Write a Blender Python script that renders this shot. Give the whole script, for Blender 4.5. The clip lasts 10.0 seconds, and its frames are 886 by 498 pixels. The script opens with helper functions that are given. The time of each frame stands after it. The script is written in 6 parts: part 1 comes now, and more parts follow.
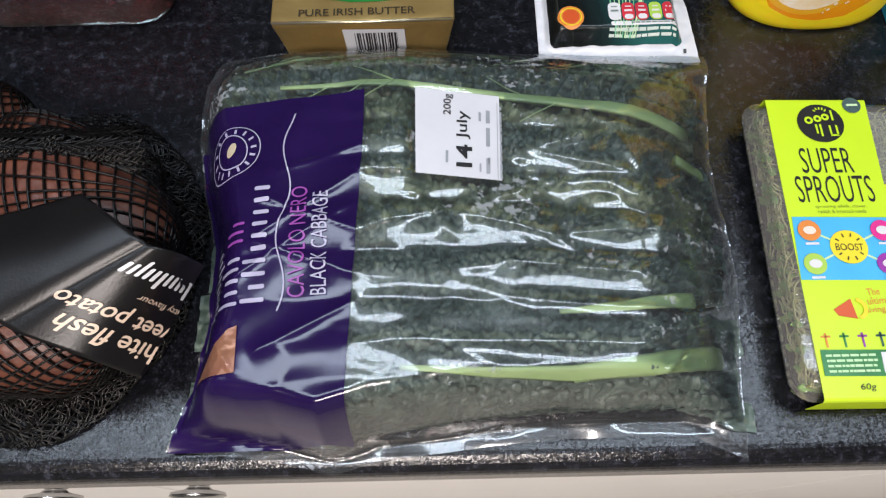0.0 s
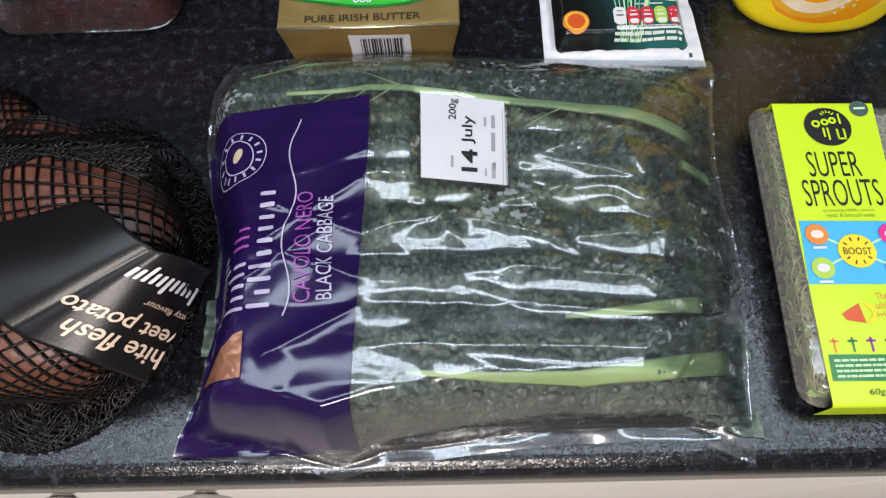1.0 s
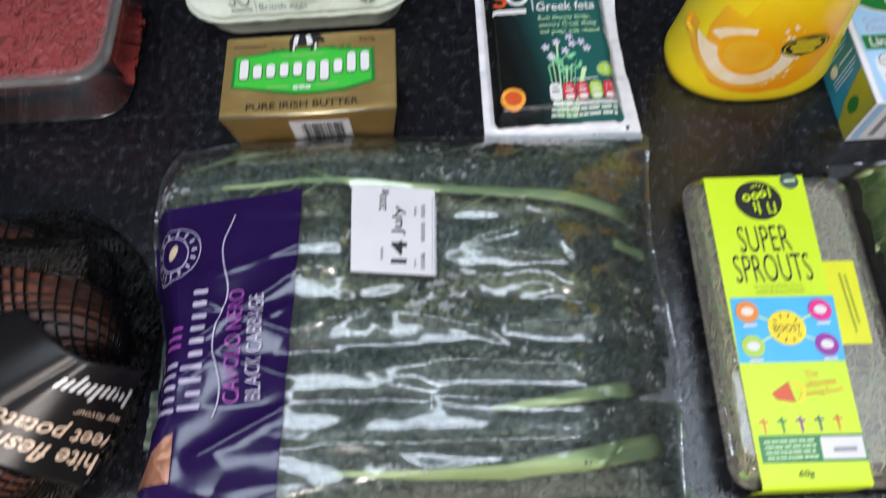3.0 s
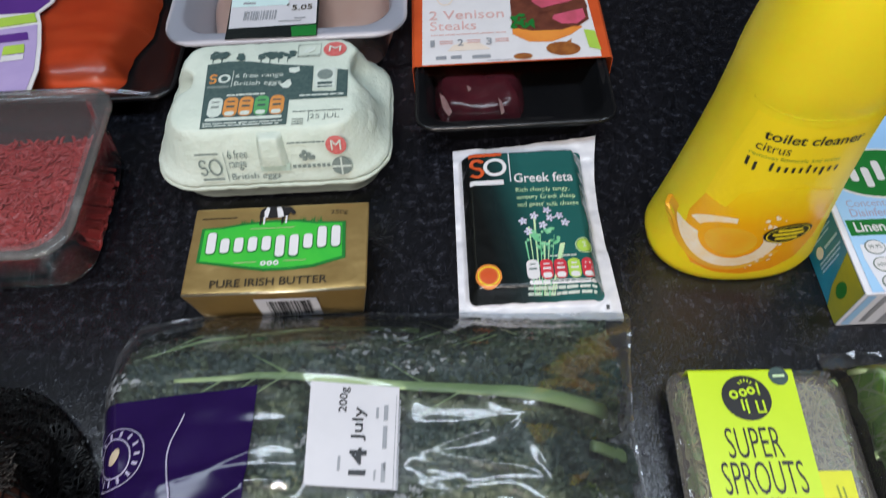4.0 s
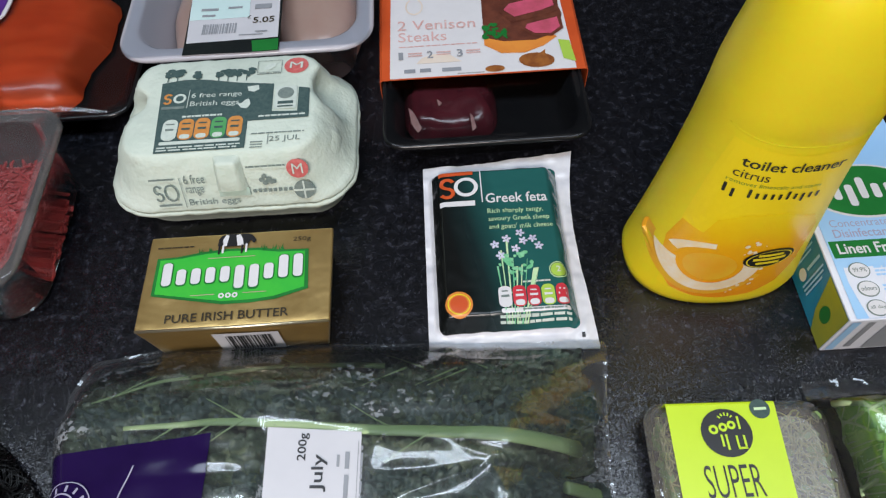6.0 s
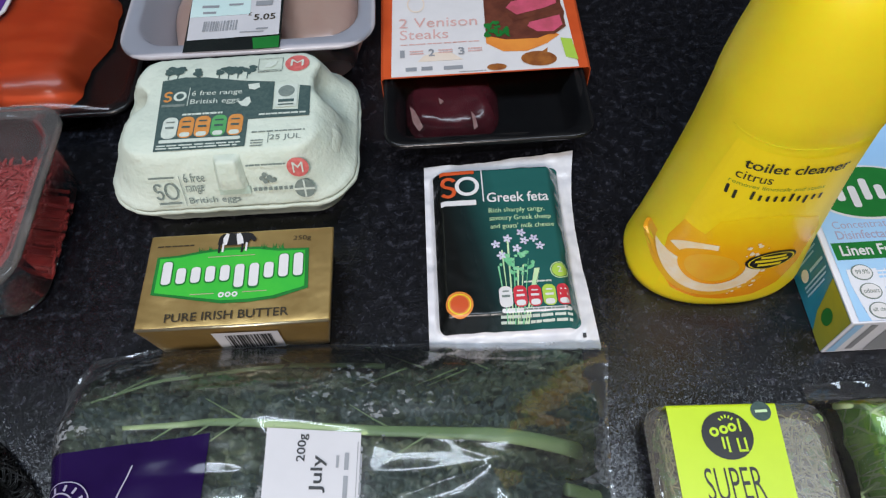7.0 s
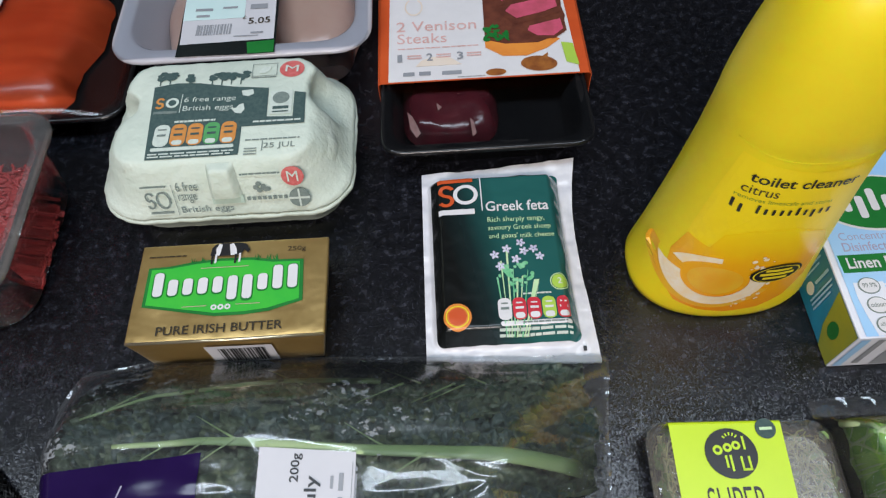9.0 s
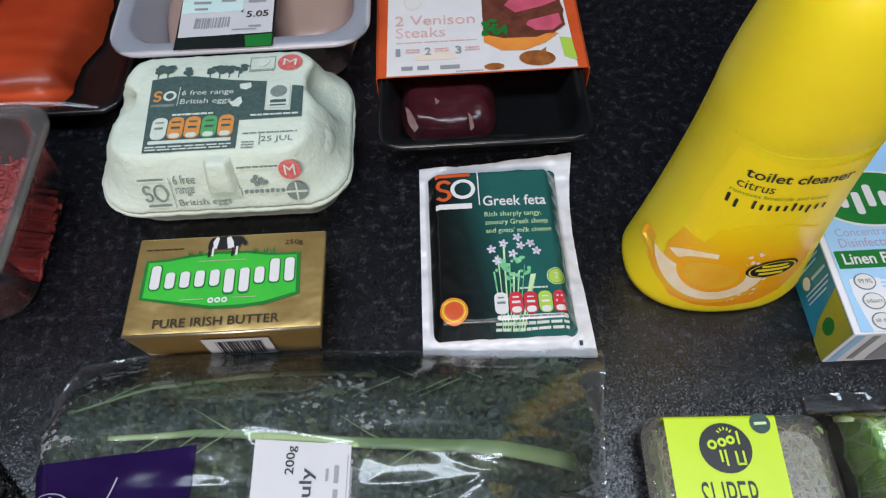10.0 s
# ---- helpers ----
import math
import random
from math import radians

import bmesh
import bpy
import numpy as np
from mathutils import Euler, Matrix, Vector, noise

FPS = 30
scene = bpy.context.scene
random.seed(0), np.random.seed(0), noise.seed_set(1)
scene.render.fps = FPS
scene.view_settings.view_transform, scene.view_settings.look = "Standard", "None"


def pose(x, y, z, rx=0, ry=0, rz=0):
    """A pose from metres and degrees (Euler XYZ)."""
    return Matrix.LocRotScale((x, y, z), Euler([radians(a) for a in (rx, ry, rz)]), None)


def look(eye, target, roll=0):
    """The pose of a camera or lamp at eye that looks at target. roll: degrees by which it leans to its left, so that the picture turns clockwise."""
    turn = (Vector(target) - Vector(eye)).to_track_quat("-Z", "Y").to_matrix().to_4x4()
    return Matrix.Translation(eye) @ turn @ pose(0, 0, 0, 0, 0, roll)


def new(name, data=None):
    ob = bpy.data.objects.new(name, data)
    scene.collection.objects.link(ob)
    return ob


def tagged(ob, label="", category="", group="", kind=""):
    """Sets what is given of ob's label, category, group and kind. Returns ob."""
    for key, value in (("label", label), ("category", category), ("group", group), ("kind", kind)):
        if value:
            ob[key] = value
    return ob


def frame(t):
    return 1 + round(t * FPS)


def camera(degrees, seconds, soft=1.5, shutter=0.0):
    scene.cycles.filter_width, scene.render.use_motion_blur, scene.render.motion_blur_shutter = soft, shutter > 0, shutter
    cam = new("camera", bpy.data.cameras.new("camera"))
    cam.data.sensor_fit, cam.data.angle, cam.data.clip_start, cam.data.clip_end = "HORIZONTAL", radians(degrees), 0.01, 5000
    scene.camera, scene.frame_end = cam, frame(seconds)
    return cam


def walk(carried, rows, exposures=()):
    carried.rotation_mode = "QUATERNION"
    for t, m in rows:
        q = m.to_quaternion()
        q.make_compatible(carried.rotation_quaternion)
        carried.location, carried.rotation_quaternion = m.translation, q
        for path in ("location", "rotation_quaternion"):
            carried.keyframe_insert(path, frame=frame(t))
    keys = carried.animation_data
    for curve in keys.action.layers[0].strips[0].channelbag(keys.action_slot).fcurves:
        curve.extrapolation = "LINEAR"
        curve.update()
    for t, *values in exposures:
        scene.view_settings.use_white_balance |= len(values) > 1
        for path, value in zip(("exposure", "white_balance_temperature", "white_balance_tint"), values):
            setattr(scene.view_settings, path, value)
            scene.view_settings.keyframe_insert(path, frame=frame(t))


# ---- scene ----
cam = camera(65.9, 10.0, soft=1.25, shutter=0.5)
PATH = [
    (0, (0.109, 0.044, 0.384), (0.096, 0.817, -1.461), -2.3),
    (0.5, (0.11, 0.044, 0.384), (0.087, 0.823, -1.458), -3.1),
    (1, (0.11, 0.044, 0.384), (0.076, 0.83, -1.455), -3.8),
    (1.5, (0.11, 0.042, 0.383), (0.073, 0.833, -1.453), -4.1),
    (2, (0.109, 0.043, 0.383), (0.08, 0.837, -1.452), -4.1),
    (2.5, (0.114, 0.045, 0.385), (0.075, 0.831, -1.454), -5.0),
    (3, (0.153, 0.076, 0.404), (0.105, 0.914, -1.411), -6.3),
    (3.2, (0.157, 0.089, 0.412), (0.133, 0.985, -1.376), -4.4),
    (4.3, (0.18, 0.149, 0.41), (0.144, 1.251, -1.258), -4.3),
    (4.5, (0.182, 0.154, 0.408), (0.151, 1.26, -1.258), -4.3),
    (5, (0.186, 0.16, 0.407), (0.173, 1.245, -1.273), -4.0),
    (5.5, (0.19, 0.164, 0.406), (0.18, 1.229, -1.287), -4.1),
    (7, (0.191, 0.17, 0.406), (0.175, 1.21, -1.301), -4.1),
    (7.5, (0.192, 0.172, 0.407), (0.178, 1.217, -1.299), -3.8),
    (8, (0.192, 0.175, 0.405), (0.17, 1.222, -1.299), -4.1),
    (8.5, (0.193, 0.177, 0.403), (0.17, 1.22, -1.304), -4.2),
    (9, (0.193, 0.183, 0.403), (0.176, 1.213, -1.312), -4.1),
    (9.5, (0.192, 0.182, 0.403), (0.176, 1.208, -1.314), -4.0),
    (10, (0.195, 0.182, 0.403), (0.177, 1.2, -1.318), -3.9),
]
walk(cam, [(t, look(eye, target, roll)) for t, eye, target, roll in PATH],
     exposures=((0.0, 0.04), (2.6, 0.04), (3.7, -0.12), (10.0, -0.15)))


# ---- world and light ----
world = bpy.data.worlds.new("world")
scene.world = world
world.use_nodes = True
world.node_tree.nodes["Background"].inputs[0].default_value = (0.75, 0.85, 1.0, 1)
world.node_tree.nodes["Background"].inputs[1].default_value = 0.25


def area_lamp(name, x, y, z, sx, sy, watts, colour):
    data = bpy.data.lights.new(name, "AREA")
    data.shape, data.size, data.size_y, data.energy, data.color = "RECTANGLE", sx, sy, watts, colour
    ob = new(name, data)
    ob.location = (x, y, z)
    return ob


area_lamp("ceiling_lamp", 0.08, 0.345, 1.47, 2.3, 0.29, 20, (0.74, 0.86, 1.0))
# Added fill with no known source: brightens cabinet doors and front faces.
area_lamp("fill_lamp", -0.1, -1.0, 1.47, 0.9, 0.4, 48, (1.0, 0.90, 0.85))


# ---- materials ----
def ramp(nt, fac, stops):
    r = nt.nodes.new("ShaderNodeValToRGB")
    e = r.color_ramp.elements
    e[0].position, e[0].color = stops[0][0], (*stops[0][1], 1)
    e[1].position, e[1].color = stops[-1][0], (*stops[-1][1], 1)
    for p, c in stops[1:-1]:
        k = e.new(p)
        k.color = (*c, 1)
    nt.links.new(fac, r.inputs[0])
    return r.outputs[0]


def noise_node(nt, scale, detail=4, rough=0.55, stretch=(1, 1, 1)):
    tc = nt.nodes.new("ShaderNodeTexCoord")
    mp = nt.nodes.new("ShaderNodeMapping")
    mp.inputs["Scale"].default_value = stretch
    nt.links.new(tc.outputs["Object"], mp.inputs[0])
    n = nt.nodes.new("ShaderNodeTexNoise")
    n.inputs["Scale"].default_value, n.inputs["Detail"].default_value, n.inputs["Roughness"].default_value = scale, detail, rough
    nt.links.new(mp.outputs[0], n.inputs["Vector"])
    return n


def bump_node(nt, height, strength, distance, normal=None):
    b = nt.nodes.new("ShaderNodeBump")
    b.inputs["Strength"].default_value, b.inputs["Distance"].default_value = strength, distance
    nt.links.new(height, b.inputs["Height"])
    if normal is not None:
        nt.links.new(normal, b.inputs["Normal"])
    return b.outputs["Normal"]


def mat(name, a, b=None, rough=0.4, metal=0.0, scale=40, stretch=(1, 1, 1), grain=0.0, grain_scale=600, dent=0.0, dent_scale=60, coat=0.0, spec=0.5, sss=0.0):
    """A surface of two near colours, mixed by noise, with fine grain and larger dents."""
    m = bpy.data.materials.new(name)
    m.use_nodes = True
    nt = m.node_tree
    p = nt.nodes["Principled BSDF"]
    b = b or tuple(min(1, c * 0.85) for c in a)
    n = noise_node(nt, scale, 5, 0.6, stretch)
    nt.links.new(ramp(nt, n.outputs[0], [(0.35, b), (0.65, a)]), p.inputs["Base Color"])
    p.inputs["Metallic"].default_value, p.inputs["Coat Weight"].default_value = metal, coat
    p.inputs["Coat Roughness"].default_value = 0.08
    p.inputs["Specular IOR Level"].default_value = spec
    if sss:
        p.inputs["Subsurface Weight"].default_value = sss
        p.inputs["Subsurface Radius"].default_value = (0.008, 0.003, 0.002)
        p.inputs["Subsurface Scale"].default_value = 0.5
    r = nt.nodes.new("ShaderNodeMapRange")
    r.inputs["To Min"].default_value, r.inputs["To Max"].default_value = max(0.02, rough - 0.06), min(1, rough + 0.06)
    nt.links.new(n.outputs[0], r.inputs[0])
    nt.links.new(r.outputs[0], p.inputs["Roughness"])
    nrm = None
    if dent:
        nrm = bump_node(nt, noise_node(nt, dent_scale, 2).outputs[0], dent, 0.004)
    if grain:
        nrm = bump_node(nt, noise_node(nt, grain_scale, 2).outputs[0], grain, 0.0006, nrm)
    if nrm is not None:
        nt.links.new(nrm, p.inputs["Normal"])
    return m


def film_mat(name, tint=(1, 1, 1), gloss=0.05, ior=1.5, base=0.02, haze=0.0, haze_colour=(0.8, 0.82, 0.85), crinkle=0.4, crinkle_scale=70, wet=0.0, soft=0.0):
    """Clear plastic: see-through, with gloss by Fresnel, some haze and condensation."""
    m = bpy.data.materials.new(name)
    m.use_nodes = True
    nt = m.node_tree
    nt.nodes.remove(nt.nodes["Principled BSDF"])
    out = nt.nodes["Material Output"]
    tr, gl, df = nt.nodes.new("ShaderNodeBsdfTransparent"), nt.nodes.new("ShaderNodeBsdfGlossy"), nt.nodes.new("ShaderNodeBsdfDiffuse")
    tr.inputs[0].default_value = (*tint, 1)
    gl.inputs["Roughness"].default_value = gloss
    df.inputs[0].default_value = (*haze_colour, 1)
    nrm = bump_node(nt, noise_node(nt, crinkle_scale, 3, 0.5, (1, 1.8, 1)).outputs[0], crinkle, 0.003)
    fr = nt.nodes.new("ShaderNodeFresnel")
    fr.inputs[0].default_value = ior
    nt.links.new(nrm, fr.inputs["Normal"])
    nt.links.new(nrm, gl.inputs["Normal"])
    add = nt.nodes.new("ShaderNodeMath")
    add.operation, add.inputs[1].default_value = "ADD", base
    nt.links.new(fr.outputs[0], add.inputs[0])
    mh = nt.nodes.new("ShaderNodeMixShader")
    mh.inputs[0].default_value = haze
    nt.links.new(tr.outputs[0], mh.inputs[1])
    nt.links.new(df.outputs[0], mh.inputs[2])
    if wet:
        w1, w2 = noise_node(nt, 16, 3, 0.6, (0.7, 2.2, 1)), noise_node(nt, 170, 4, 0.75)
        mul = nt.nodes.new("ShaderNodeMath")
        mul.operation = "MULTIPLY"
        nt.links.new(w1.outputs[0], mul.inputs[0])
        nt.links.new(w2.outputs[0], mul.inputs[1])
        mr = nt.nodes.new("ShaderNodeMapRange")
        mr.inputs["From Min"].default_value, mr.inputs["From Max"].default_value = 0.358, 0.368
        mr.inputs["To Min"].default_value, mr.inputs["To Max"].default_value = haze, wet
        nt.links.new(mul.outputs[0], mr.inputs[0])
        nt.links.new(mr.outputs[0], mh.inputs[0])
    mx = nt.nodes.new("ShaderNodeMixShader")
    nt.links.new(add.outputs[0], mx.inputs[0])
    nt.links.new(mh.outputs[0], mx.inputs[1])
    if soft:
        g2, mg = nt.nodes.new("ShaderNodeBsdfGlossy"), nt.nodes.new("ShaderNodeMixShader")
        g2.inputs["Roughness"].default_value = soft
        nt.links.new(nrm, g2.inputs["Normal"])
        mg.inputs[0].default_value = 0.45
        nt.links.new(gl.outputs[0], mg.inputs[1])
        nt.links.new(g2.outputs[0], mg.inputs[2])
        nt.links.new(mg.outputs[0], mx.inputs[2])
    else:
        nt.links.new(gl.outputs[0], mx.inputs[2])
    nt.links.new(mx.outputs[0], out.inputs[0])
    return m


def worktop_mat():
    m = bpy.data.materials.new("worktop_laminate")
    m.use_nodes = True
    nt = m.node_tree
    p = nt.nodes["Principled BSDF"]
    big = ramp(nt, noise_node(nt, 150, 5, 0.66).outputs[0], [(0.40, (0.0020, 0.0021, 0.0029)), (0.55, (0.0060, 0.0064, 0.0090)), (0.74, (0.036, 0.038, 0.050))])
    fine = ramp(nt, noise_node(nt, 620, 3, 0.7).outputs[0], [(0.52, (0.0, 0.0, 0.0)), (0.62, (0.017, 0.019, 0.028)), (0.74, (0.12, 0.13, 0.18))])
    mix = nt.nodes.new("ShaderNodeMix")
    mix.data_type, mix.blend_type = "RGBA", "ADD"
    mix.inputs[0].default_value = 0.40
    nt.links.new(big, mix.inputs[6])
    nt.links.new(fine, mix.inputs[7])
    nt.links.new(mix.outputs[2], p.inputs["Base Color"])
    p.inputs["Roughness"].default_value = 0.24
    p.inputs["Specular IOR Level"].default_value = 0.62
    # pressed crystal texture: each facet leans its own way
    tc, vo, geo = nt.nodes.new("ShaderNodeTexCoord"), nt.nodes.new("ShaderNodeTexVoronoi"), nt.nodes.new("ShaderNodeNewGeometry")
    vo.inputs["Scale"].default_value = 1500
    nt.links.new(tc.outputs["Object"], vo.inputs["Vector"])
    sub, sca, add, unit = (nt.nodes.new("ShaderNodeVectorMath") for _ in range(4))
    sub.operation, sca.operation, add.operation, unit.operation = "SUBTRACT", "SCALE", "ADD", "NORMALIZE"
    sub.inputs[1].default_value = (0.5, 0.5, 0.5)
    sca.inputs["Scale"].default_value = 0.20
    nt.links.new(vo.outputs["Color"], sub.inputs[0])
    nt.links.new(sub.outputs[0], sca.inputs[0])
    nt.links.new(sca.outputs[0], add.inputs[0])
    nt.links.new(geo.outputs["Normal"], add.inputs[1])
    nt.links.new(add.outputs[0], unit.inputs[0])
    nt.links.new(unit.outputs[0], p.inputs["Normal"])
    return m


M_TOP = worktop_mat()
# Grey for the unseen walls and ceiling, chosen to hold bounced light down.
M_WALL = mat("wall_low_bounce", (0.34, 0.34, 0.34), (0.30, 0.30, 0.30), 0.7, scale=5, grain=0.2)
# Unseen floor, pale so that it throws light up onto the doors.
M_FLOOR = mat("floor_pale_bounce", (0.62, 0.58, 0.52), (0.5, 0.47, 0.42), 0.45, scale=8)
M_CAB = mat("cabinet_paint", (0.86, 0.85, 0.83), (0.83, 0.82, 0.80), 0.35, scale=10)
M_CHROME = mat("brushed_chrome", (0.5, 0.5, 0.5), (0.4, 0.4, 0.4), 0.2, 1.0)
M_GOLD = mat("gold_foil", (0.58, 0.41, 0.16), (0.50, 0.34, 0.125), 0.33, 0.72, scale=25, dent=0.25, dent_scale=55, grain=0.05)
M_WHITE = mat("white_print", (0.70, 0.70, 0.72), (0.66, 0.66, 0.68), 0.35, scale=60)
M_BLACK = mat("black_print", (0.012, 0.012, 0.014), (0.02, 0.02, 0.022), 0.35)
M_GREEN = mat("bright_green_print", (0.03, 0.42, 0.05), (0.06, 0.5, 0.05), 0.3, scale=30)
M_DKGREEN = mat("dark_green_print", (0.012, 0.16, 0.03), (0.02, 0.2, 0.04), 0.3)
M_BRONZE = mat("dark_bronze_print", (0.03, 0.024, 0.012), (0.045, 0.035, 0.02), 0.4)
M_TEAL = mat("teal_print", (0.012, 0.085, 0.08), (0.008, 0.06, 0.06), 0.25, scale=30, dent=0.15, dent_scale=50)


def feta_print():
    m = bpy.data.materials.new("teal_to_black_print")
    m.use_nodes = True
    nt = m.node_tree
    tc, sx = nt.nodes.new("ShaderNodeTexCoord"), nt.nodes.new("ShaderNodeSeparateXYZ")
    nt.links.new(tc.outputs["Object"], sx.inputs[0])
    ad = nt.nodes.new("ShaderNodeMath")
    ad.operation, ad.inputs[1].default_value = "MULTIPLY_ADD", 0.2
    nt.links.new(sx.outputs[1], ad.inputs[0])
    nt.links.new(sx.outputs[0], ad.inputs[2])
    mr = nt.nodes.new("ShaderNodeMapRange")
    mr.inputs["From Min"].default_value, mr.inputs["From Max"].default_value = 0.276, 0.318
    nt.links.new(ad.outputs[0], mr.inputs[0])
    p = nt.nodes["Principled BSDF"]
    nt.links.new(ramp(nt, mr.outputs[0], [(0.0, (0.006, 0.007, 0.007)), (0.35, (0.009, 0.02, 0.021)), (1.0, (0.018, 0.105, 0.098))]), p.inputs["Base Color"])
    p.inputs["Roughness"].default_value = 0.22
    nt.links.new(bump_node(nt, noise_node(nt, 60, 2).outputs[0], 0.12, 0.004), p.inputs["Normal"])
    return m


M_FETA = feta_print()
M_TEALBLACK = mat("black_pack_print", (0.010, 0.013, 0.014), (0.015, 0.02, 0.02), 0.2, scale=30, dent=0.2, dent_scale=60)
M_POUCH = mat("white_pouch_film", (0.70, 0.71, 0.74), (0.62, 0.63, 0.68), 0.25, scale=50, dent=0.3, dent_scale=70)
M_RED = mat("red_print", (0.6, 0.03, 0.05), (0.5, 0.03, 0.05), 0.35)
M_ORANGE = mat("orange_print", (0.75, 0.28, 0.05), (0.65, 0.2, 0.04), 0.35)
M_REDORANGE = mat("red_orange_card", (0.62, 0.1, 0.025), (0.55, 0.08, 0.02), 0.35)
M_LIME = mat("lime_print", (0.42, 0.62, 0.08), (0.36, 0.56, 0.08), 0.35)
M_PALEGREEN = mat("pale_green_print", (0.55, 0.75, 0.45), (0.45, 0.7, 0.38), 0.4)
M_FLOWER = mat("flower_print", (0.7, 0.7, 0.8), (0.45, 0.45, 0.65), 0.4, scale=400)
M_LEAFPRINT = mat("leaf_print", (0.1, 0.45, 0.2), (0.25, 0.6, 0.35), 0.4, scale=300)
M_PULP = mat("moulded_pulp", (0.60, 0.68, 0.60), (0.54, 0.63, 0.55), 0.75, scale=45, grain=0.5, grain_scale=420, dent=0.25, dent_scale=120)
# Darker copy of the pulp, for the shade in the tab slot.
M_PULPSHADE = mat("pulp_slot_shade", (0.46, 0.6, 0.52), (0.42, 0.55, 0.48), 0.8, scale=45, grain=0.5, grain_scale=420)
M_INK = mat("slate_green_ink", (0.035, 0.075, 0.075), (0.06, 0.105, 0.1), 0.7, scale=350)
M_GREYINK = mat("grey_green_ink", (0.14, 0.19, 0.18), (0.2, 0.25, 0.23), 0.7, scale=350)
M_REDINK = mat("faded_red_ink", (0.5, 0.09, 0.09), (0.6, 0.16, 0.15), 0.7, scale=350)
M_WHITEINK = mat("pale_ink", (0.6, 0.68, 0.62), (0.52, 0.6, 0.55), 0.7, scale=350)
M_ORANGEINK = mat("orange_ink", (0.62, 0.28, 0.07), (0.55, 0.22, 0.05), 0.7, scale=300)
M_GREENINK = mat("green_ink", (0.09, 0.36, 0.12), (0.07, 0.3, 0.1), 0.7, scale=300)
M_BLACKTRAY = mat("black_plastic_tray", (0.008, 0.008, 0.009), (0.012, 0.012, 0.013), 0.22, scale=60, dent=0.08)
M_STEAK = mat("raw_venison", (0.13, 0.02, 0.028), (0.08, 0.012, 0.018), 0.25, scale=60, dent=0.35, dent_scale=90, coat=0.6)
M_FAT = mat("pale_fat", (0.55, 0.33, 0.3), (0.4, 0.2, 0.18), 0.3, scale=200)
M_SALMON = mat("raw_salmon", (0.66, 0.085, 0.022), (0.56, 0.06, 0.016), 0.35, scale=30, stretch=(0.6, 3, 1), dent=0.1, dent_scale=70, coat=0.3)
M_MINCE = mat("minced_beef", (0.44, 0.035, 0.036), (0.52, 0.075, 0.068), 0.4, scale=200, dent=0.6, dent_scale=230)
M_CHICKEN = mat("raw_chicken", (0.66, 0.44, 0.35), (0.62, 0.38, 0.30), 0.3, scale=35, dent=0.3, dent_scale=60, coat=0.4)
M_PURPLE = mat("purple_film_print", (0.016, 0.006, 0.056), (0.012, 0.0047, 0.043), 0.15, scale=25, dent=0.05, dent_scale=40)
M_PURPLECARD = mat("purple_card", (0.11, 0.035, 0.25), (0.09, 0.03, 0.22), 0.35)
M_LILAC = mat("lilac_card", (0.45, 0.36, 0.62), (0.4, 0.32, 0.58), 0.4)
M_LAVENDER = mat("lavender_ink", (0.42, 0.39, 0.54), (0.36, 0.34, 0.48), 0.35)
M_MAGENTA = mat("magenta_ink", (0.28, 0.06, 0.33), (0.24, 0.05, 0.3), 0.35)
M_COPPER = mat("copper_patch", (0.36, 0.17, 0.10), (0.28, 0.12, 0.08), 0.3, 0.3, scale=80, dent=0.5, dent_scale=90)
M_GOLDINK = mat("pale_gold_ink", (0.5, 0.42, 0.3), (0.42, 0.35, 0.25), 0.35)
M_STICKER = mat("paper_sticker", (0.60, 0.61, 0.65), (0.56, 0.57, 0.61), 0.45, scale=30)


def crinkled(m, scale, strength):
    """Adds the blistered relief of a leaf to a material."""
    nt = m.node_tree
    p = nt.nodes["Principled BSDF"]
    tc, vo = nt.nodes.new("ShaderNodeTexCoord"), nt.nodes.new("ShaderNodeTexVoronoi")
    vo.feature = "SMOOTH_F1"
    vo.inputs["Scale"].default_value = scale
    nt.links.new(tc.outputs["Object"], vo.inputs["Vector"])
    inv = nt.nodes.new("ShaderNodeMath")
    inv.operation, inv.inputs[0].default_value = "SUBTRACT", 1.0
    nt.links.new(vo.outputs["Distance"], inv.inputs[1])
    old = p.inputs["Normal"].links[0].from_socket if p.inputs["Normal"].links else None
    nt.links.new(bump_node(nt, inv.outputs[0], strength, 0.004, old), p.inputs["Normal"])
    return m


M_KALE = mat("kale_leaf", (0.125, 0.172, 0.142), (0.054, 0.084, 0.071), 0.45, scale=90, grain=0.4, grain_scale=500)
M_KALE2 = mat("kale_leaf_olive", (0.150, 0.190, 0.112), (0.078, 0.108, 0.068), 0.45, scale=80, grain=0.4, grain_scale=500)
crinkled(M_KALE, 190, 0.9)
crinkled(M_KALE2, 170, 0.9)
M_STEM = mat("kale_stem", (0.30, 0.43, 0.18), (0.38, 0.50, 0.25), 0.4, scale=60, stretch=(0.3, 2, 1))
M_FILM = film_mat("bag_film", gloss=0.05, base=0.07, haze=0.03, haze_colour=(0.58, 0.62, 0.66), crinkle=0.12, crinkle_scale=38, wet=0.42, soft=0.24)
M_SALADFILM = film_mat("salad_bag_film", gloss=0.09, base=0.06, haze=0.03, haze_colour=(0.6, 0.62, 0.62), crinkle=0.25, crinkle_scale=45)
M_WRAP = film_mat("tray_film", gloss=0.04, base=0.0, haze=0.0, crinkle=0.12, crinkle_scale=30)
M_HAZE = film_mat("misted_film", gloss=0.06, base=0.0, haze=0.025, haze_colour=(0.7, 0.66, 0.66), crinkle=0.12, crinkle_scale=30)
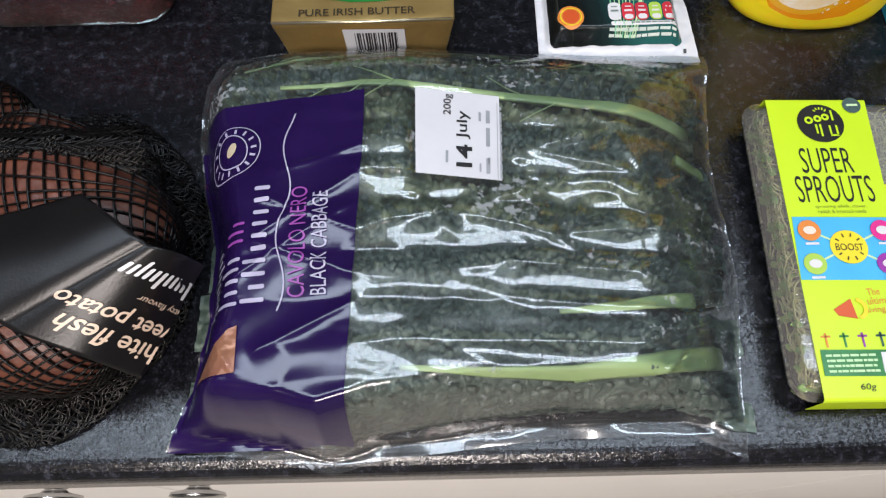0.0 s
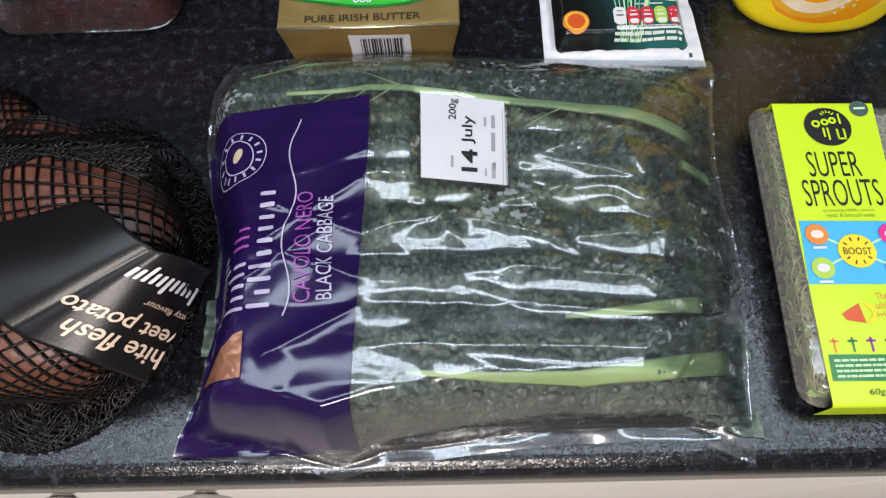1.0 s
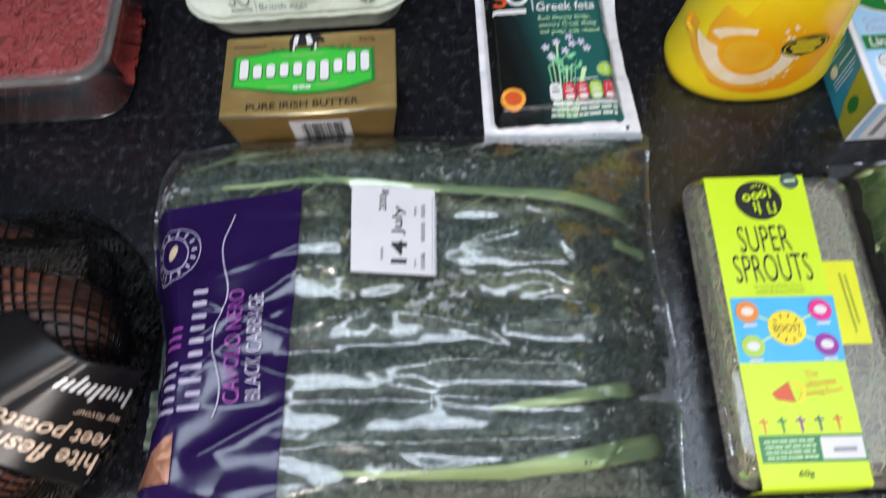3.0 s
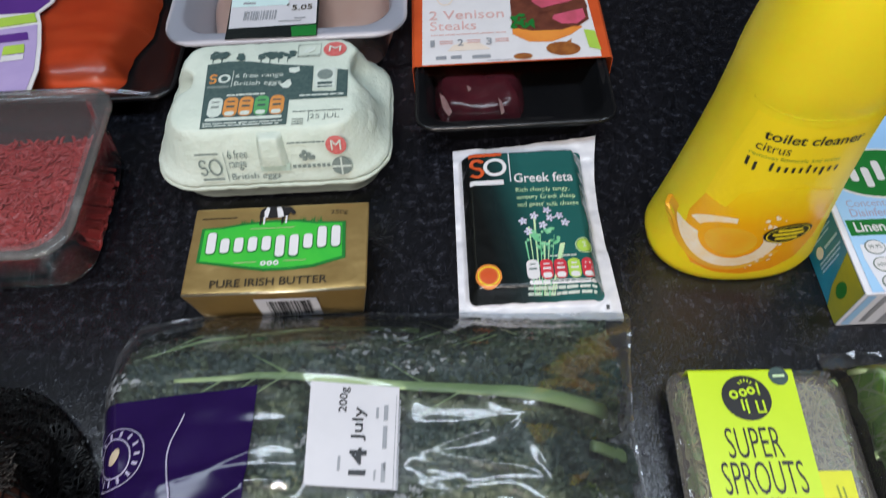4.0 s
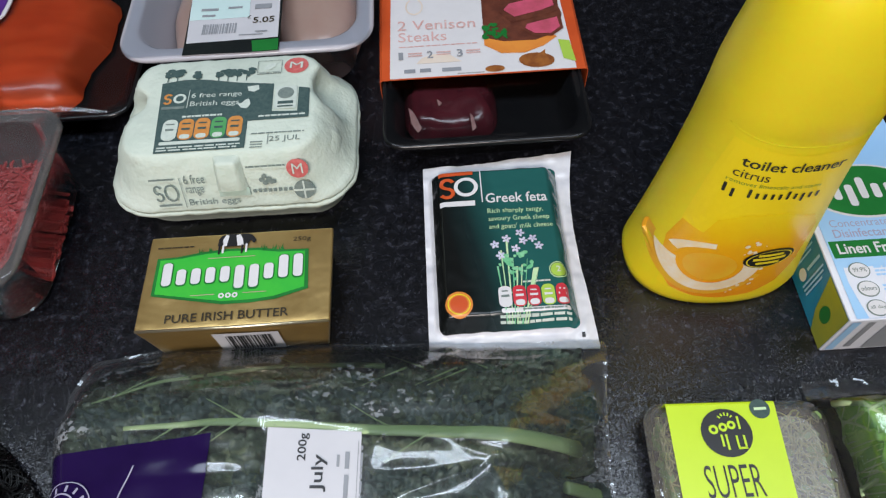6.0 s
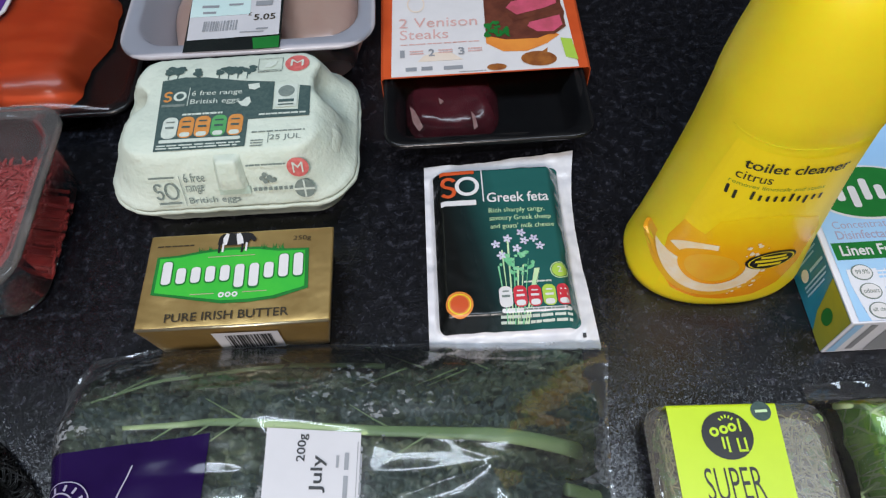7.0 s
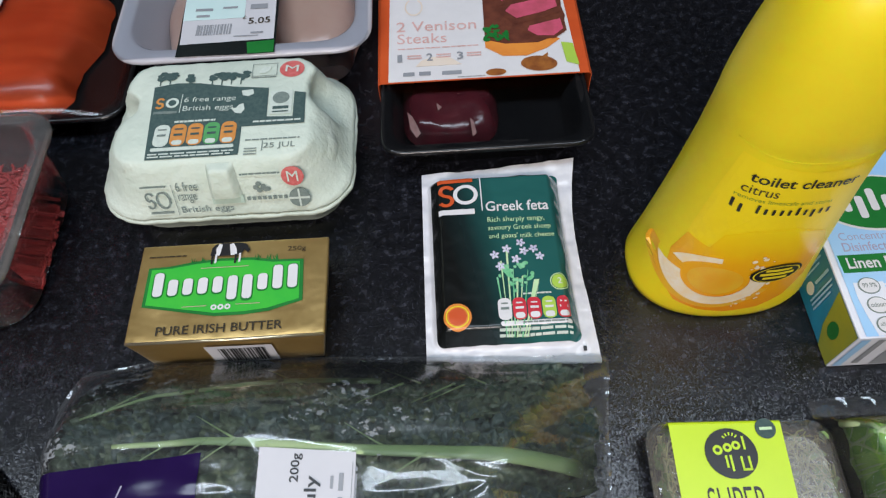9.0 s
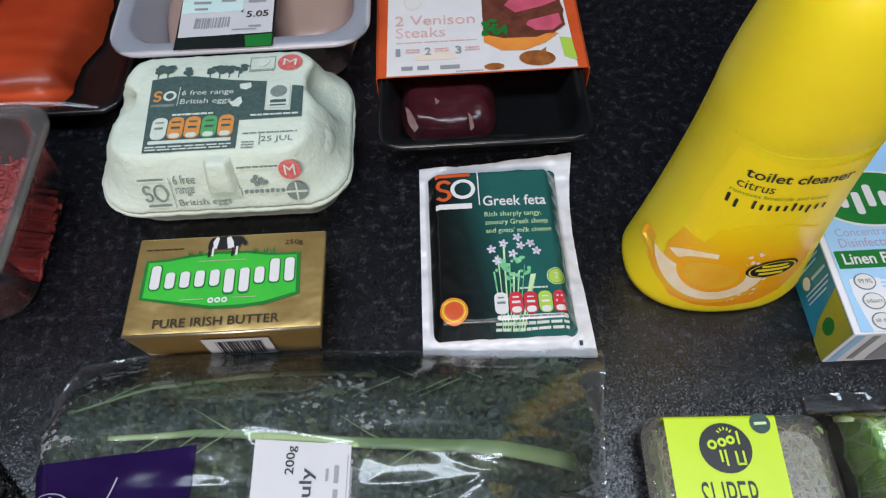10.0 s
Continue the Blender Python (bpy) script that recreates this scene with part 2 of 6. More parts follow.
M_CLEAR = film_mat("clear_plastic", tint=(0.95, 0.95, 0.93), gloss=0.08, base=0.02, haze=0.15, haze_colour=(0.62, 0.58, 0.55), crinkle=0.1)
M_CLEARLID = film_mat("clear_lid", tint=(0.97, 0.97, 0.95), gloss=0.25, base=0.0, haze=0.36, haze_colour=(0.46, 0.46, 0.43), crinkle=0.1, crinkle_scale=90)
M_FROST = film_mat("frosted_tray", tint=(0.95, 0.94, 0.96), gloss=0.2, base=0.02, haze=0.58, haze_colour=(0.80, 0.78, 0.85), crinkle=0.05)
M_ACID = mat("acid_green_card", (0.56, 0.78, 0.025), (0.52, 0.74, 0.02), 0.35, scale=20)
M_ACIDYELLOW = mat("acid_yellow_card", (0.68, 0.72, 0.02), (0.62, 0.66, 0.02), 0.35)
M_SKY = mat("sky_blue_print", (0.07, 0.45, 0.80), (0.06, 0.41, 0.76), 0.35)
M_YELLOW = mat("yellow_print", (0.82, 0.68, 0.03), (0.78, 0.62, 0.02), 0.35)
M_PINK = mat("pink_print", (0.72, 0.03, 0.28), (0.65, 0.03, 0.25), 0.35)
M_VIOLET = mat("violet_print", (0.3, 0.03, 0.35), (0.26, 0.03, 0.3), 0.35)
M_PUTTY = mat("olive_ink", (0.25, 0.33, 0.03), (0.22, 0.3, 0.03), 0.4)
M_SPROUT = mat("sprout_shoot", (0.5, 0.46, 0.25), (0.38, 0.4, 0.14), 0.4, scale=200)
M_SPROUTLEAF = mat("sprout_leaf", (0.12, 0.22, 0.05), (0.2, 0.3, 0.07), 0.4, scale=200)
M_BOTTLE = mat("yellow_plastic", (0.86, 0.70, 0.014), (0.84, 0.665, 0.012), 0.42, scale=12, sss=0.35)
M_BOTTLELABEL = mat("yellow_label_film", (0.90, 0.70, 0.012), (0.88, 0.66, 0.010), 0.34, scale=10)
M_CITRUS = mat("citrus_orange_print", (0.80, 0.36, 0.012), (0.80, 0.48, 0.03), 0.3, scale=45)
M_CITRUSPALE = mat("splash_print", (0.88, 0.80, 0.66), (0.85, 0.68, 0.42), 0.3, scale=160)
M_BOXBLUE = mat("light_blue_card", (0.30, 0.55, 0.85), (0.36, 0.6, 0.86), 0.35, scale=15)
M_BOXDARK = mat("deep_blue_card", (0.02, 0.17, 0.33), (0.02, 0.24, 0.42), 0.35, scale=20)
M_BOXOLIVE = mat("olive_yellow_card", (0.36, 0.36, 0.03), (0.25, 0.3, 0.05), 0.35, scale=40)
M_BOXWHITE = mat("white_card", (0.72, 0.75, 0.82), (0.68, 0.71, 0.8), 0.4)
M_GREYPRINT = mat("grey_print", (0.25, 0.27, 0.3), (0.3, 0.32, 0.35), 0.4)
M_POTATO = mat("sweet_potato_skin", (0.150, 0.050, 0.028), (0.080, 0.026, 0.018), 0.45, scale=70, dent=0.3, dent_scale=110, grain=0.3)
M_NET = mat("black_net_strand", (0.003, 0.0028, 0.0028), (0.006, 0.005, 0.005), 0.30, spec=0.22)
M_BAND = mat("black_label_card", (0.006, 0.0055, 0.006), (0.009, 0.008, 0.0085), 0.33, spec=0.35, scale=30, grain=0.15, grain_scale=700)
M_CREAM = mat("cream_ink", (0.72, 0.55, 0.42), (0.66, 0.5, 0.38), 0.4)
M_LETTUCE = mat("lettuce_leaf", (0.28, 0.54, 0.10), (0.44, 0.64, 0.22), 0.4, scale=45, dent=0.4, dent_scale=120)
M_LETTUCEDARK = mat("dark_lettuce_leaf", (0.14, 0.36, 0.05), (0.26, 0.48, 0.10), 0.4, scale=45, dent=0.4, dent_scale=120)
M_LETTUCEPALE = mat("lettuce_rib", (0.5, 0.6, 0.35), (0.4, 0.55, 0.28), 0.4, scale=60)
M_MEATPRINT = mat("pink_meat_print", (0.62, 0.10, 0.18), (0.45, 0.08, 0.12), 0.35, scale=90)
M_BROWNPRINT = mat("seared_brown_print", (0.10, 0.03, 0.02), (0.16, 0.05, 0.03), 0.35, scale=120)
M_FIGPRINT = mat("caramel_print", (0.35, 0.13, 0.03), (0.2, 0.06, 0.02), 0.35, scale=120)
M_FADEDPINK = mat("faded_pink_ink", (0.62, 0.36, 0.34), (0.68, 0.44, 0.42), 0.4)
M_BEIGE = mat("beige_print", (0.72, 0.62, 0.52), (0.76, 0.68, 0.6), 0.4)
M_MINT = mat("mint_print", (0.55, 0.75, 0.75), (0.6, 0.78, 0.78), 0.4)


# ---- building helpers ----
BASES = {}


def thing(name, x, y, z, label, category, group=""):
    ob = new(name)
    ob.empty_display_size = 0.02
    ob.location = (x, y, z)
    BASES[ob] = Vector((x, y, z))
    return tagged(ob, label, category, group)


def mesh_ob(name, verts, faces, material, parent=None, label="", smooth=True):
    """One mesh in world coordinates, as a part of its parent."""
    me = bpy.data.meshes.new(name)
    me.from_pydata([tuple(v) for v in verts], [], faces)
    me.update()
    if smooth:
        me.shade_smooth()
    me.materials.append(material)
    ob = new(name, me)
    if parent is not None:
        ob.parent = parent
        if parent in BASES:
            ob.location = -BASES[parent]
    return tagged(ob, label)


def part(name, bm, material, parent=None, label="", smooth=True):
    me = bpy.data.meshes.new(name)
    bm.to_mesh(me)
    bm.free()
    if smooth:
        me.shade_smooth()
    me.materials.append(material)
    ob = new(name, me)
    if parent is not None:
        ob.parent = parent
        if parent in BASES:
            ob.location = -BASES[parent]
    return tagged(ob, label)


def box_bm(x0, x1, y0, y1, z0, z1, bevel=0.001, segs=2):
    bm = bmesh.new()
    bmesh.ops.create_cube(bm, size=1)
    for v in bm.verts:
        v.co = Vector(((x0 + x1) / 2 + v.co.x * (x1 - x0), (y0 + y1) / 2 + v.co.y * (y1 - y0), (z0 + z1) / 2 + v.co.z * (z1 - z0)))
    if bevel:
        bmesh.ops.bevel(bm, geom=bm.edges[:], offset=bevel, segments=segs, profile=0.5, affect="EDGES")
    return bm


def rrect(x0, x1, y0, y1, r, n=6):
    """Points of a rounded rectangle, anticlockwise."""
    pts = []
    for cx, cy, a0 in ((x1 - r, y1 - r, 0), (x0 + r, y1 - r, 90), (x0 + r, y0 + r, 180), (x1 - r, y0 + r, 270)):
        for i in range(n + 1):
            a = radians(a0 + 90 * i / n)
            pts.append((cx + r * math.cos(a), cy + r * math.sin(a)))
    return pts


def spread(pts, n):
    """n points at even steps round a closed outline, from its first point."""
    q = pts + pts[:1]
    cum = [0.0]
    for a, b in zip(q, q[1:]):
        cum.append(cum[-1] + math.dist(a, b))
    out, k = [], 0
    for i in range(n):
        s = cum[-1] * i / n
        while cum[k + 1] < s:
            k += 1
        f = (s - cum[k]) / max(1e-9, cum[k + 1] - cum[k])
        out.append((q[k][0] + (q[k + 1][0] - q[k][0]) * f, q[k][1] + (q[k + 1][1] - q[k][1]) * f))
    return out


def loft(rings, cap_start=True, cap_end=True):
    """Verts and faces that join rings of equal length."""
    verts = [p for r in rings for p in r]
    n = len(rings[0])
    faces = []
    for k in range(len(rings) - 1):
        for i in range(n):
            j = (i + 1) % n
            faces.append((k * n + i, k * n + j, (k + 1) * n + j, (k + 1) * n + i))
    if cap_start:
        faces.append(tuple(reversed(range(n))))
    if cap_end:
        faces.append(tuple(range((len(rings) - 1) * n, len(rings) * n)))
    return verts, faces


def ring(x0, x1, y0, y1, r, z, n=6):
    return [(x, y, z) for x, y in rrect(x0, x1, y0, y1, r, n)]


def grid(nx, ny, f):
    """A sheet of nx by ny faces; f gives the point for (u, v) in 0..1."""
    verts = [f(i / nx, j / ny) for j in range(ny + 1) for i in range(nx + 1)]
    faces = [(j * (nx + 1) + i, j * (nx + 1) + i + 1, (j + 1) * (nx + 1) + i + 1, (j + 1) * (nx + 1) + i) for j in range(ny) for i in range(nx)]
    return verts, faces


def tube(points, radii, sides=8):
    """Verts and faces of a closed tube along points."""
    pts = [Vector(p) for p in points]
    rings = []
    for i, p in enumerate(pts):
        d = (pts[min(i + 1, len(pts) - 1)] - pts[max(i - 1, 0)]).normalized()
        s = d.cross(Vector((0, 0, 1)))
        s = s.normalized() if s.length > 1e-4 else Vector((1, 0, 0))
        t = s.cross(d)
        r = radii[i] if isinstance(radii, (list, tuple)) else radii
        rings.append([p + r * (s * math.cos(2 * math.pi * k / sides) + t * math.sin(2 * math.pi * k / sides)) for k in range(sides)])
    return loft(rings)


def gather(pieces):
    """Joins (verts, faces) pairs."""
    verts, faces = [], []
    for v, f in pieces:
        o = len(verts)
        verts += v
        faces += [tuple(i + o for i in q) for q in f]
    return verts, faces


def bow(x, y, z, freq, seed=0.0):
    return noise.noise(Vector((x * freq + seed, y * freq - seed, z * freq)))


def flat(z):
    return lambda x, y: (x, y, z)


LETTERS = {}


def letter_shapes(body, bold):
    if (body, bold) not in LETTERS:
        cu = bpy.data.curves.new("lettering", "FONT")
        cu.body, cu.resolution_u, cu.offset = body, 3, bold
        ob = bpy.data.objects.new("lettering", cu)
        scene.collection.objects.link(ob)
        me = bpy.data.meshes.new_from_object(ob)
        vs = np.array([v.co[:2] for v in me.vertices])
        lo, hi = vs.min(0), vs.max(0)
        LETTERS[(body, bold)] = ((vs - lo) / (hi - lo), [tuple(p.vertices) for p in me.polygons])
        bpy.data.objects.remove(ob)
        bpy.data.meshes.remove(me)
        bpy.data.curves.remove(cu)
    return LETTERS[(body, bold)]


LAYER = [0]


def on_surface(name, verts2, faces, surf, material, parent, label="", fine=0.0):
    bm = bmesh.new()
    vs = [bm.verts.new((float(x), float(y), 0)) for x, y in verts2]
    for f in faces:
        try:
            bm.faces.new([vs[i] for i in f])
        except ValueError:
            pass
    if fine:
        bmesh.ops.triangulate(bm, faces=bm.faces[:])
        for _ in range(4):
            long = [e for e in bm.edges if e.calc_length() > fine]
            if not long:
                break
            bmesh.ops.subdivide_edges(bm, edges=long, cuts=1)
            bmesh.ops.triangulate(bm, faces=bm.faces[:])
    LAYER[0] = (LAYER[0] + 1) % 24
    step = 0.000010 * LAYER[0]
    for v in bm.verts:
        v.co = Vector(surf(v.co.x, v.co.y)) + Vector((0, -step, step))
    return part(name, bm, material, parent, label, smooth=False)


def write(parent, body, material, x, y, w, h, surf, ang=0.0, bold=0.0, fine=0.0, name="printed_text", skew=0.0):
    """Letters whose lower left corner is at x, y, of width w and height h, turned by ang degrees."""
    vs, fs = letter_shapes(body, bold)
    c, s = math.cos(radians(ang)), math.sin(radians(ang))
    pts = [(x + (a * w + skew * b * h) * c - b * h * s, y + (a * w + skew * b * h) * s + b * h * c) for a, b in vs]
    return on_surface(name, pts, fs, surf, material, parent, fine=fine)


def bars(parent, rects, material, surf, ang=0.0, ox=0.0, oy=0.0, fine=0.0, name="small_print"):
    """Flat bars (x, y, w, h), turned by ang about ox, oy."""
    c, s = math.cos(radians(ang)), math.sin(radians(ang))
    vs, fs = [], []
    for x, y, w, h in rects:
        o = len(vs)
        for a, b in ((x, y), (x + w, y), (x + w, y + h), (x, y + h)):
            vs.append((ox + a * c - b * s, oy + a * s + b * c))
        fs.append((o, o + 1, o + 2, o + 3))
    ob = on_surface(name, vs, fs, surf, material, parent, fine=fine)
    return tagged(ob, kind="stuff") if len(rects) > 1 and name in ("small_print", "barcode", "tree_print") else ob


def wordmark(parent, shape, material, x, y, w, h, surf, ang=0.0, fine=0.0, solid=0.6, name="logo_bar"):
    """A name drawn as plain upright bars: x low, l tall, g hanging, blank a gap."""
    pitch = w / len(shape)
    rects = []
    for k, c in enumerate(shape):
        if c != " ":
            lo = -0.32 * h if c == "g" else 0.0
            hi = h if c == "l" else 0.68 * h
            rects.append((pitch * k, lo, pitch * solid, hi - lo))
    c, s = math.cos(radians(ang)), math.sin(radians(ang))
    vs, fs = [], []
    for a, b, ww, hh in rects:
        pts = rrect(a, a + ww, b, b + hh, 0.36 * ww, 3)
        fs.append(tuple(range(len(vs), len(vs) + len(pts))))
        vs += [(x + p * c - q * s, y + p * s + q * c) for p, q in pts]
    return tagged(on_surface(name, vs, fs, surf, material, parent, fine=fine), kind="stuff")


def patch(parent, name, pts, material, surf, label="", fine=0.0):
    return on_surface(name, pts, [tuple(range(len(pts)))], surf, material, parent, label, fine)


def disc(cx, cy, rx, ry=None, n=28, ang=0.0):
    ry = ry or rx
    c, s = math.cos(radians(ang)), math.sin(radians(ang))
    out = []
    for i in range(n):
        a, b = rx * math.cos(2 * math.pi * i / n), ry * math.sin(2 * math.pi * i / n)
        out.append((cx + a * c - b * s, cy + a * s + b * c))
    return out


def annulus(parent, name, cx, cy, r0, r1, material, surf, squash=1.0, n=30, fine=0.0, arc=(0, 360), ang=0.0):
    vs, fs = [], []
    ca, sa = math.cos(radians(ang)), math.sin(radians(ang))
    full = arc == (0, 360)
    m = n if full else n + 1
    for i in range(m):
        a = radians(arc[0] + (arc[1] - arc[0]) * i / n)
        for r in (r0, r1):
            p, q = r * math.cos(a), r * squash * math.sin(a)
            vs.append((cx + p * ca - q * sa, cy + p * sa + q * ca))
    for i in range(n):
        j = (i + 1) % m
        fs.append((2 * i, 2 * j, 2 * j + 1, 2 * i + 1))
    return on_surface(name, vs, fs, surf, material, parent, fine=fine)


def text_lines(x, y, w, n, pitch, h, seed=0):
    """Rows of short bars that stand for small print."""
    rnd = random.Random(seed)
    out = []
    for k in range(n):
        a = 0.0
        while a < w * 0.96:
            b = min(rnd.uniform(0.06, 0.2) * w, w - a)
            out.append((x + a, y - k * pitch, b * 0.86, h))
            a += b
    return out


def barcode(x, y, w, h, seed=0, n=26):
    rnd = random.Random(seed)
    out, a = [], 0.0
    while a < w:
        b = rnd.choice((0.4, 0.8, 1.2)) * w / n
        out.append((x + a, y, min(b, w - a), h))
        a += b + rnd.choice((0.4, 0.7, 1.0)) * w / n
    return out


def tray(parent, name, x0, x1, y0, y1, h, rim, taper, r, material, wall=0.0012, lip=0.004, thin=False):
    """An open tray with a turned-out rim and a hollow."""
    t = taper
    rings = [
        ring(x0 + rim + t + 0.003, x1 - rim - t - 0.003, y0 + rim + t + 0.003, y1 - rim - t - 0.003, r * 0.8, 0.0005),
        ring(x0 + rim + t, x1 - rim - t, y0 + rim + t, y1 - rim - t, r, 0.003),
        ring(x0 + rim, x1 - rim, y0 + rim, y1 - rim, r, h - lip),
        ring(x0 + 0.001, x1 - 0.001, y0 + 0.001, y1 - 0.001, r, h - lip),
        ring(x0, x1, y0, y1, r, h - lip * 0.6),
        ring(x0 + 0.0006, x1 - 0.0006, y0 + 0.0006, y1 - 0.0006, r, h - 0.0005),
        ring(x0 + 0.002, x1 - 0.002, y0 + 0.002, y1 - 0.002, r, h),
        ring(x0 + rim, x1 - rim, y0 + rim, y1 - rim, r, h),
        ring(x0 + rim + wall + 0.001, x1 - rim - wall - 0.001, y0 + rim + wall + 0.001, y1 - rim - wall - 0.001, r, h - 0.002),
        ring(x0 + rim + t + wall, x1 - rim - t - wall, y0 + rim + t + wall, y1 - rim - t - wall, r, 0.004),
        ring(x0 + rim + t + 0.004, x1 - rim - t - 0.004, y0 + rim + t + 0.004, y1 - rim - t - 0.004, r * 0.8, 0.0022),
    ]
    v, f = loft(rings[:9], True, False) if thin else loft(rings)
    return mesh_ob(name, v, f, material, parent)


# ---- the room ----
def slab(name, x0, x1, y0, y1, z0, z1, material, label, category, bevel=0.0):
    return tagged(part(name, box_bm(x0, x1, y0, y1, z0, z1, bevel), material, smooth=False), label, category, kind="structure")


EDGE = 0.074
# Added room shell, all out of view: it closes and tones the light.
slab("floor", -2.6, 2.8, -2.6, 2.7, -0.95, -0.91, M_FLOOR, "unseen pale kitchen floor that bounces light to the doors", "floor")
slab("ceiling", -2.6, 2.8, -2.6, 2.7, 1.5, 1.54, M_WALL, "unseen grey kitchen ceiling, tone set to limit bounced light", "ceiling")
slab("wall_north", -2.6, 2.8, 2.6, 2.7, -0.91, 1.5, M_WALL, "unseen grey wall behind the worktop, tone set to limit bounced light", "wall")
slab("wall_south", -2.6, 2.8, -2.6, -2.5, -0.91, 1.5, M_WALL, "unseen grey kitchen wall, tone set to limit bounced light", "wall")
slab("wall_west", -2.6, -2.5, -2.5, 2.6, -0.91, 1.5, M_WALL, "unseen grey kitchen wall, tone set to limit bounced light", "wall")
slab("wall_east", 2.7, 2.8, -2.5, 2.6, -0.91, 1.5, M_WALL, "unseen grey kitchen wall, tone set to limit bounced light", "wall")


def worktop():
    prof = [(1.0, 0.0), (EDGE + 0.012, 0.0)]
    for i in range(1, 9):
        a = radians(90 + 90 * i / 8)
        prof.append((EDGE + 0.012 + 0.012 * math.cos(a), -0.012 + 0.012 * math.sin(a)))
    prof += [(EDGE, -0.036), (EDGE + 0.004, -0.038), (1.0, -0.038)]
    xs = (-1.6, 1.8)
    v, f = loft([[(x, y, z) for y, z in prof] for x in xs])
    ob = mesh_ob("worktop", v, [tuple(reversed(q)) for q in f], M_TOP, smooth=False)
    tagged(ob, "black speckled laminate kitchen worktop with rounded front edge", "worktop", kind="structure")


def base_unit(x0, x1):
    unit = thing("base_cabinet", (x0 + x1) / 2, 0.4, -0.91, "white painted kitchen base cabinet under the black worktop", "cabinet", "base cabinets under the worktop")
    part("body", box_bm(x0 + 0.001, x1 - 0.001, EDGE + 0.0335, 0.98, -0.91, -0.0385, 0), M_CAB, unit, smooth=False)
    door = part("door", box_bm(x0 + 0.002, x1 - 0.002, EDGE + 0.011, EDGE + 0.033, -0.80, -0.042, 0.0015), M_CAB, unit, smooth=False)
    return unit, door


def knob(door, x, z):
    prof = [(0.0, 0.010), (0.002, 0.010), (0.0035, 0.007), (0.006, 0.010), (0.008, 0.0195), (0.0105, 0.0205), (0.013, 0.016), (0.0140, 0.005)]
    rings = [[(x + r * math.cos(2 * math.pi * k / 20), EDGE + 0.011 - d, z + r * math.sin(2 * math.pi * k / 20)) for k in range(20)] for d, r in prof]
    v, f = loft(rings)
    mesh_ob("knob", v, f, M_CHROME, door, "round chrome knob")


worktop()
for x0 in (-1.3335, -0.7335, -0.1335, 0.4665, 1.0665):
    cab, door_panel = base_unit(x0, x0 + 0.6)
    if x0 == -0.7335:
        knob(door_panel, -0.187, -0.15)
    if x0 == -0.1335:
        knob(door_panel, -0.080, -0.15)


# ---- butter ----
def butter():
    W, D, Hh, x0, y0 = 0.1195, 0.068, 0.0360, -0.0020, 0.35
    t = thing("butter_block", x0 + W / 2, y0 + D / 2, 0, "gold foil wrapped butter block with green printed panel", "butter")
    bm = box_bm(x0, x0 + W, y0, y0 + D, 0.0003, Hh, 0.0016, 3)
    bmesh.ops.subdivide_edges(bm, edges=[e for e in bm.edges if e.calc_length() > 0.03], cuts=10, use_grid_fill=True)
    for v in bm.verts:
        c = v.co
        k = 1 - c.z / Hh
        c.x += (x0 + W / 2 - c.x) * 0.11 * k
        c.y += (y0 + D / 2 - c.y) * 0.02 * k
        n = bow(c.x, c.y, c.z, 60)
        c.z += 0.0004 * n * (c.z > 0.01)
        c.y += 0.0008 * bow(c.x, c.y, c.z, 45, 3) * (c.z < Hh - 0.003)
    part("foil_wrapper", bm, M_GOLD, t)
    # Fold along the top edge, its glint painted as paler foil.
    v, f = tube([(x0 + 0.001, y0 + 0.0006, Hh - 0.0006), (x0 + W * 0.5, y0 + 0.0002, Hh - 0.0008), (x0 + W - 0.001, y0 + 0.0006, Hh - 0.0006)], 0.0011, 6)
    mesh_ob("foil_crease", v, f, mat("foil_edge_glint", (0.75, 0.68, 0.5), (0.7, 0.6, 0.4), 0.3, 0.9), t, "folded foil crease with its glint in the colour")
    z1, z2, z3 = flat(Hh + 0.0006), flat(Hh + 0.0009), flat(Hh + 0.0012)
    green = [(0.005, 0.401), (0.018, 0.4015), (0.033, 0.404), (0.05, 0.4055), (0.07, 0.405), (0.084, 0.4025), (0.102, 0.402), (0.103, 0.373), (0.083, 0.367), (0.068, 0.3655), (0.05, 0.3655), (0.031, 0.369), (0.005, 0.374)]
    patch(t, "printed_panel", green, M_DKGREEN, z1, "green shaped name panel")
    inner = [(0.054 + (x - 0.054) * 0.955, 0.3855 + (y - 0.3855) * 0.90) for x, y in green]
    patch(t, "panel_centre", inner, M_GREEN, z2)
    rnd = random.Random(4)
    wordmark(t, "lxxxxggxll", M_DKGREEN, 0.0097, 0.3792, 0.0920, 0.0180, z3, 1.0, solid=0.80, name="logo_shadow")
    wordmark(t, "lxxxxggxll", M_WHITE, 0.0105, 0.3802, 0.0920, 0.0165, flat(Hh + 0.0015), 1.0, solid=0.64)
    for k in range(3):
        annulus(t, "logo_stroke", 0.0495 + 0.0042 * k, 0.3712, 0.0008, 0.0019, M_WHITE, z3, n=12)
    bars(t, [(0.03, 0.3722, 0.015, 0.0005), (0.0625, 0.3722, 0.015, 0.0005), (0.038, 0.3985, 0.03, 0.0005)], M_GOLDINK, z3)
    # picture above the panel, as plain dark and white shapes
    patch(t, "printed_picture", [(0.0430, 0.4075), (0.0435, 0.4130), (0.0455, 0.4155), (0.0500, 0.4163), (0.0620, 0.4160), (0.0650, 0.4150), (0.0680, 0.4105), (0.0665, 0.4085), (0.0640, 0.4110), (0.0625, 0.4075), (0.0560, 0.4068), (0.0500, 0.4068)], M_BLACK, flat(Hh + 0.0013), "black and white printed picture")
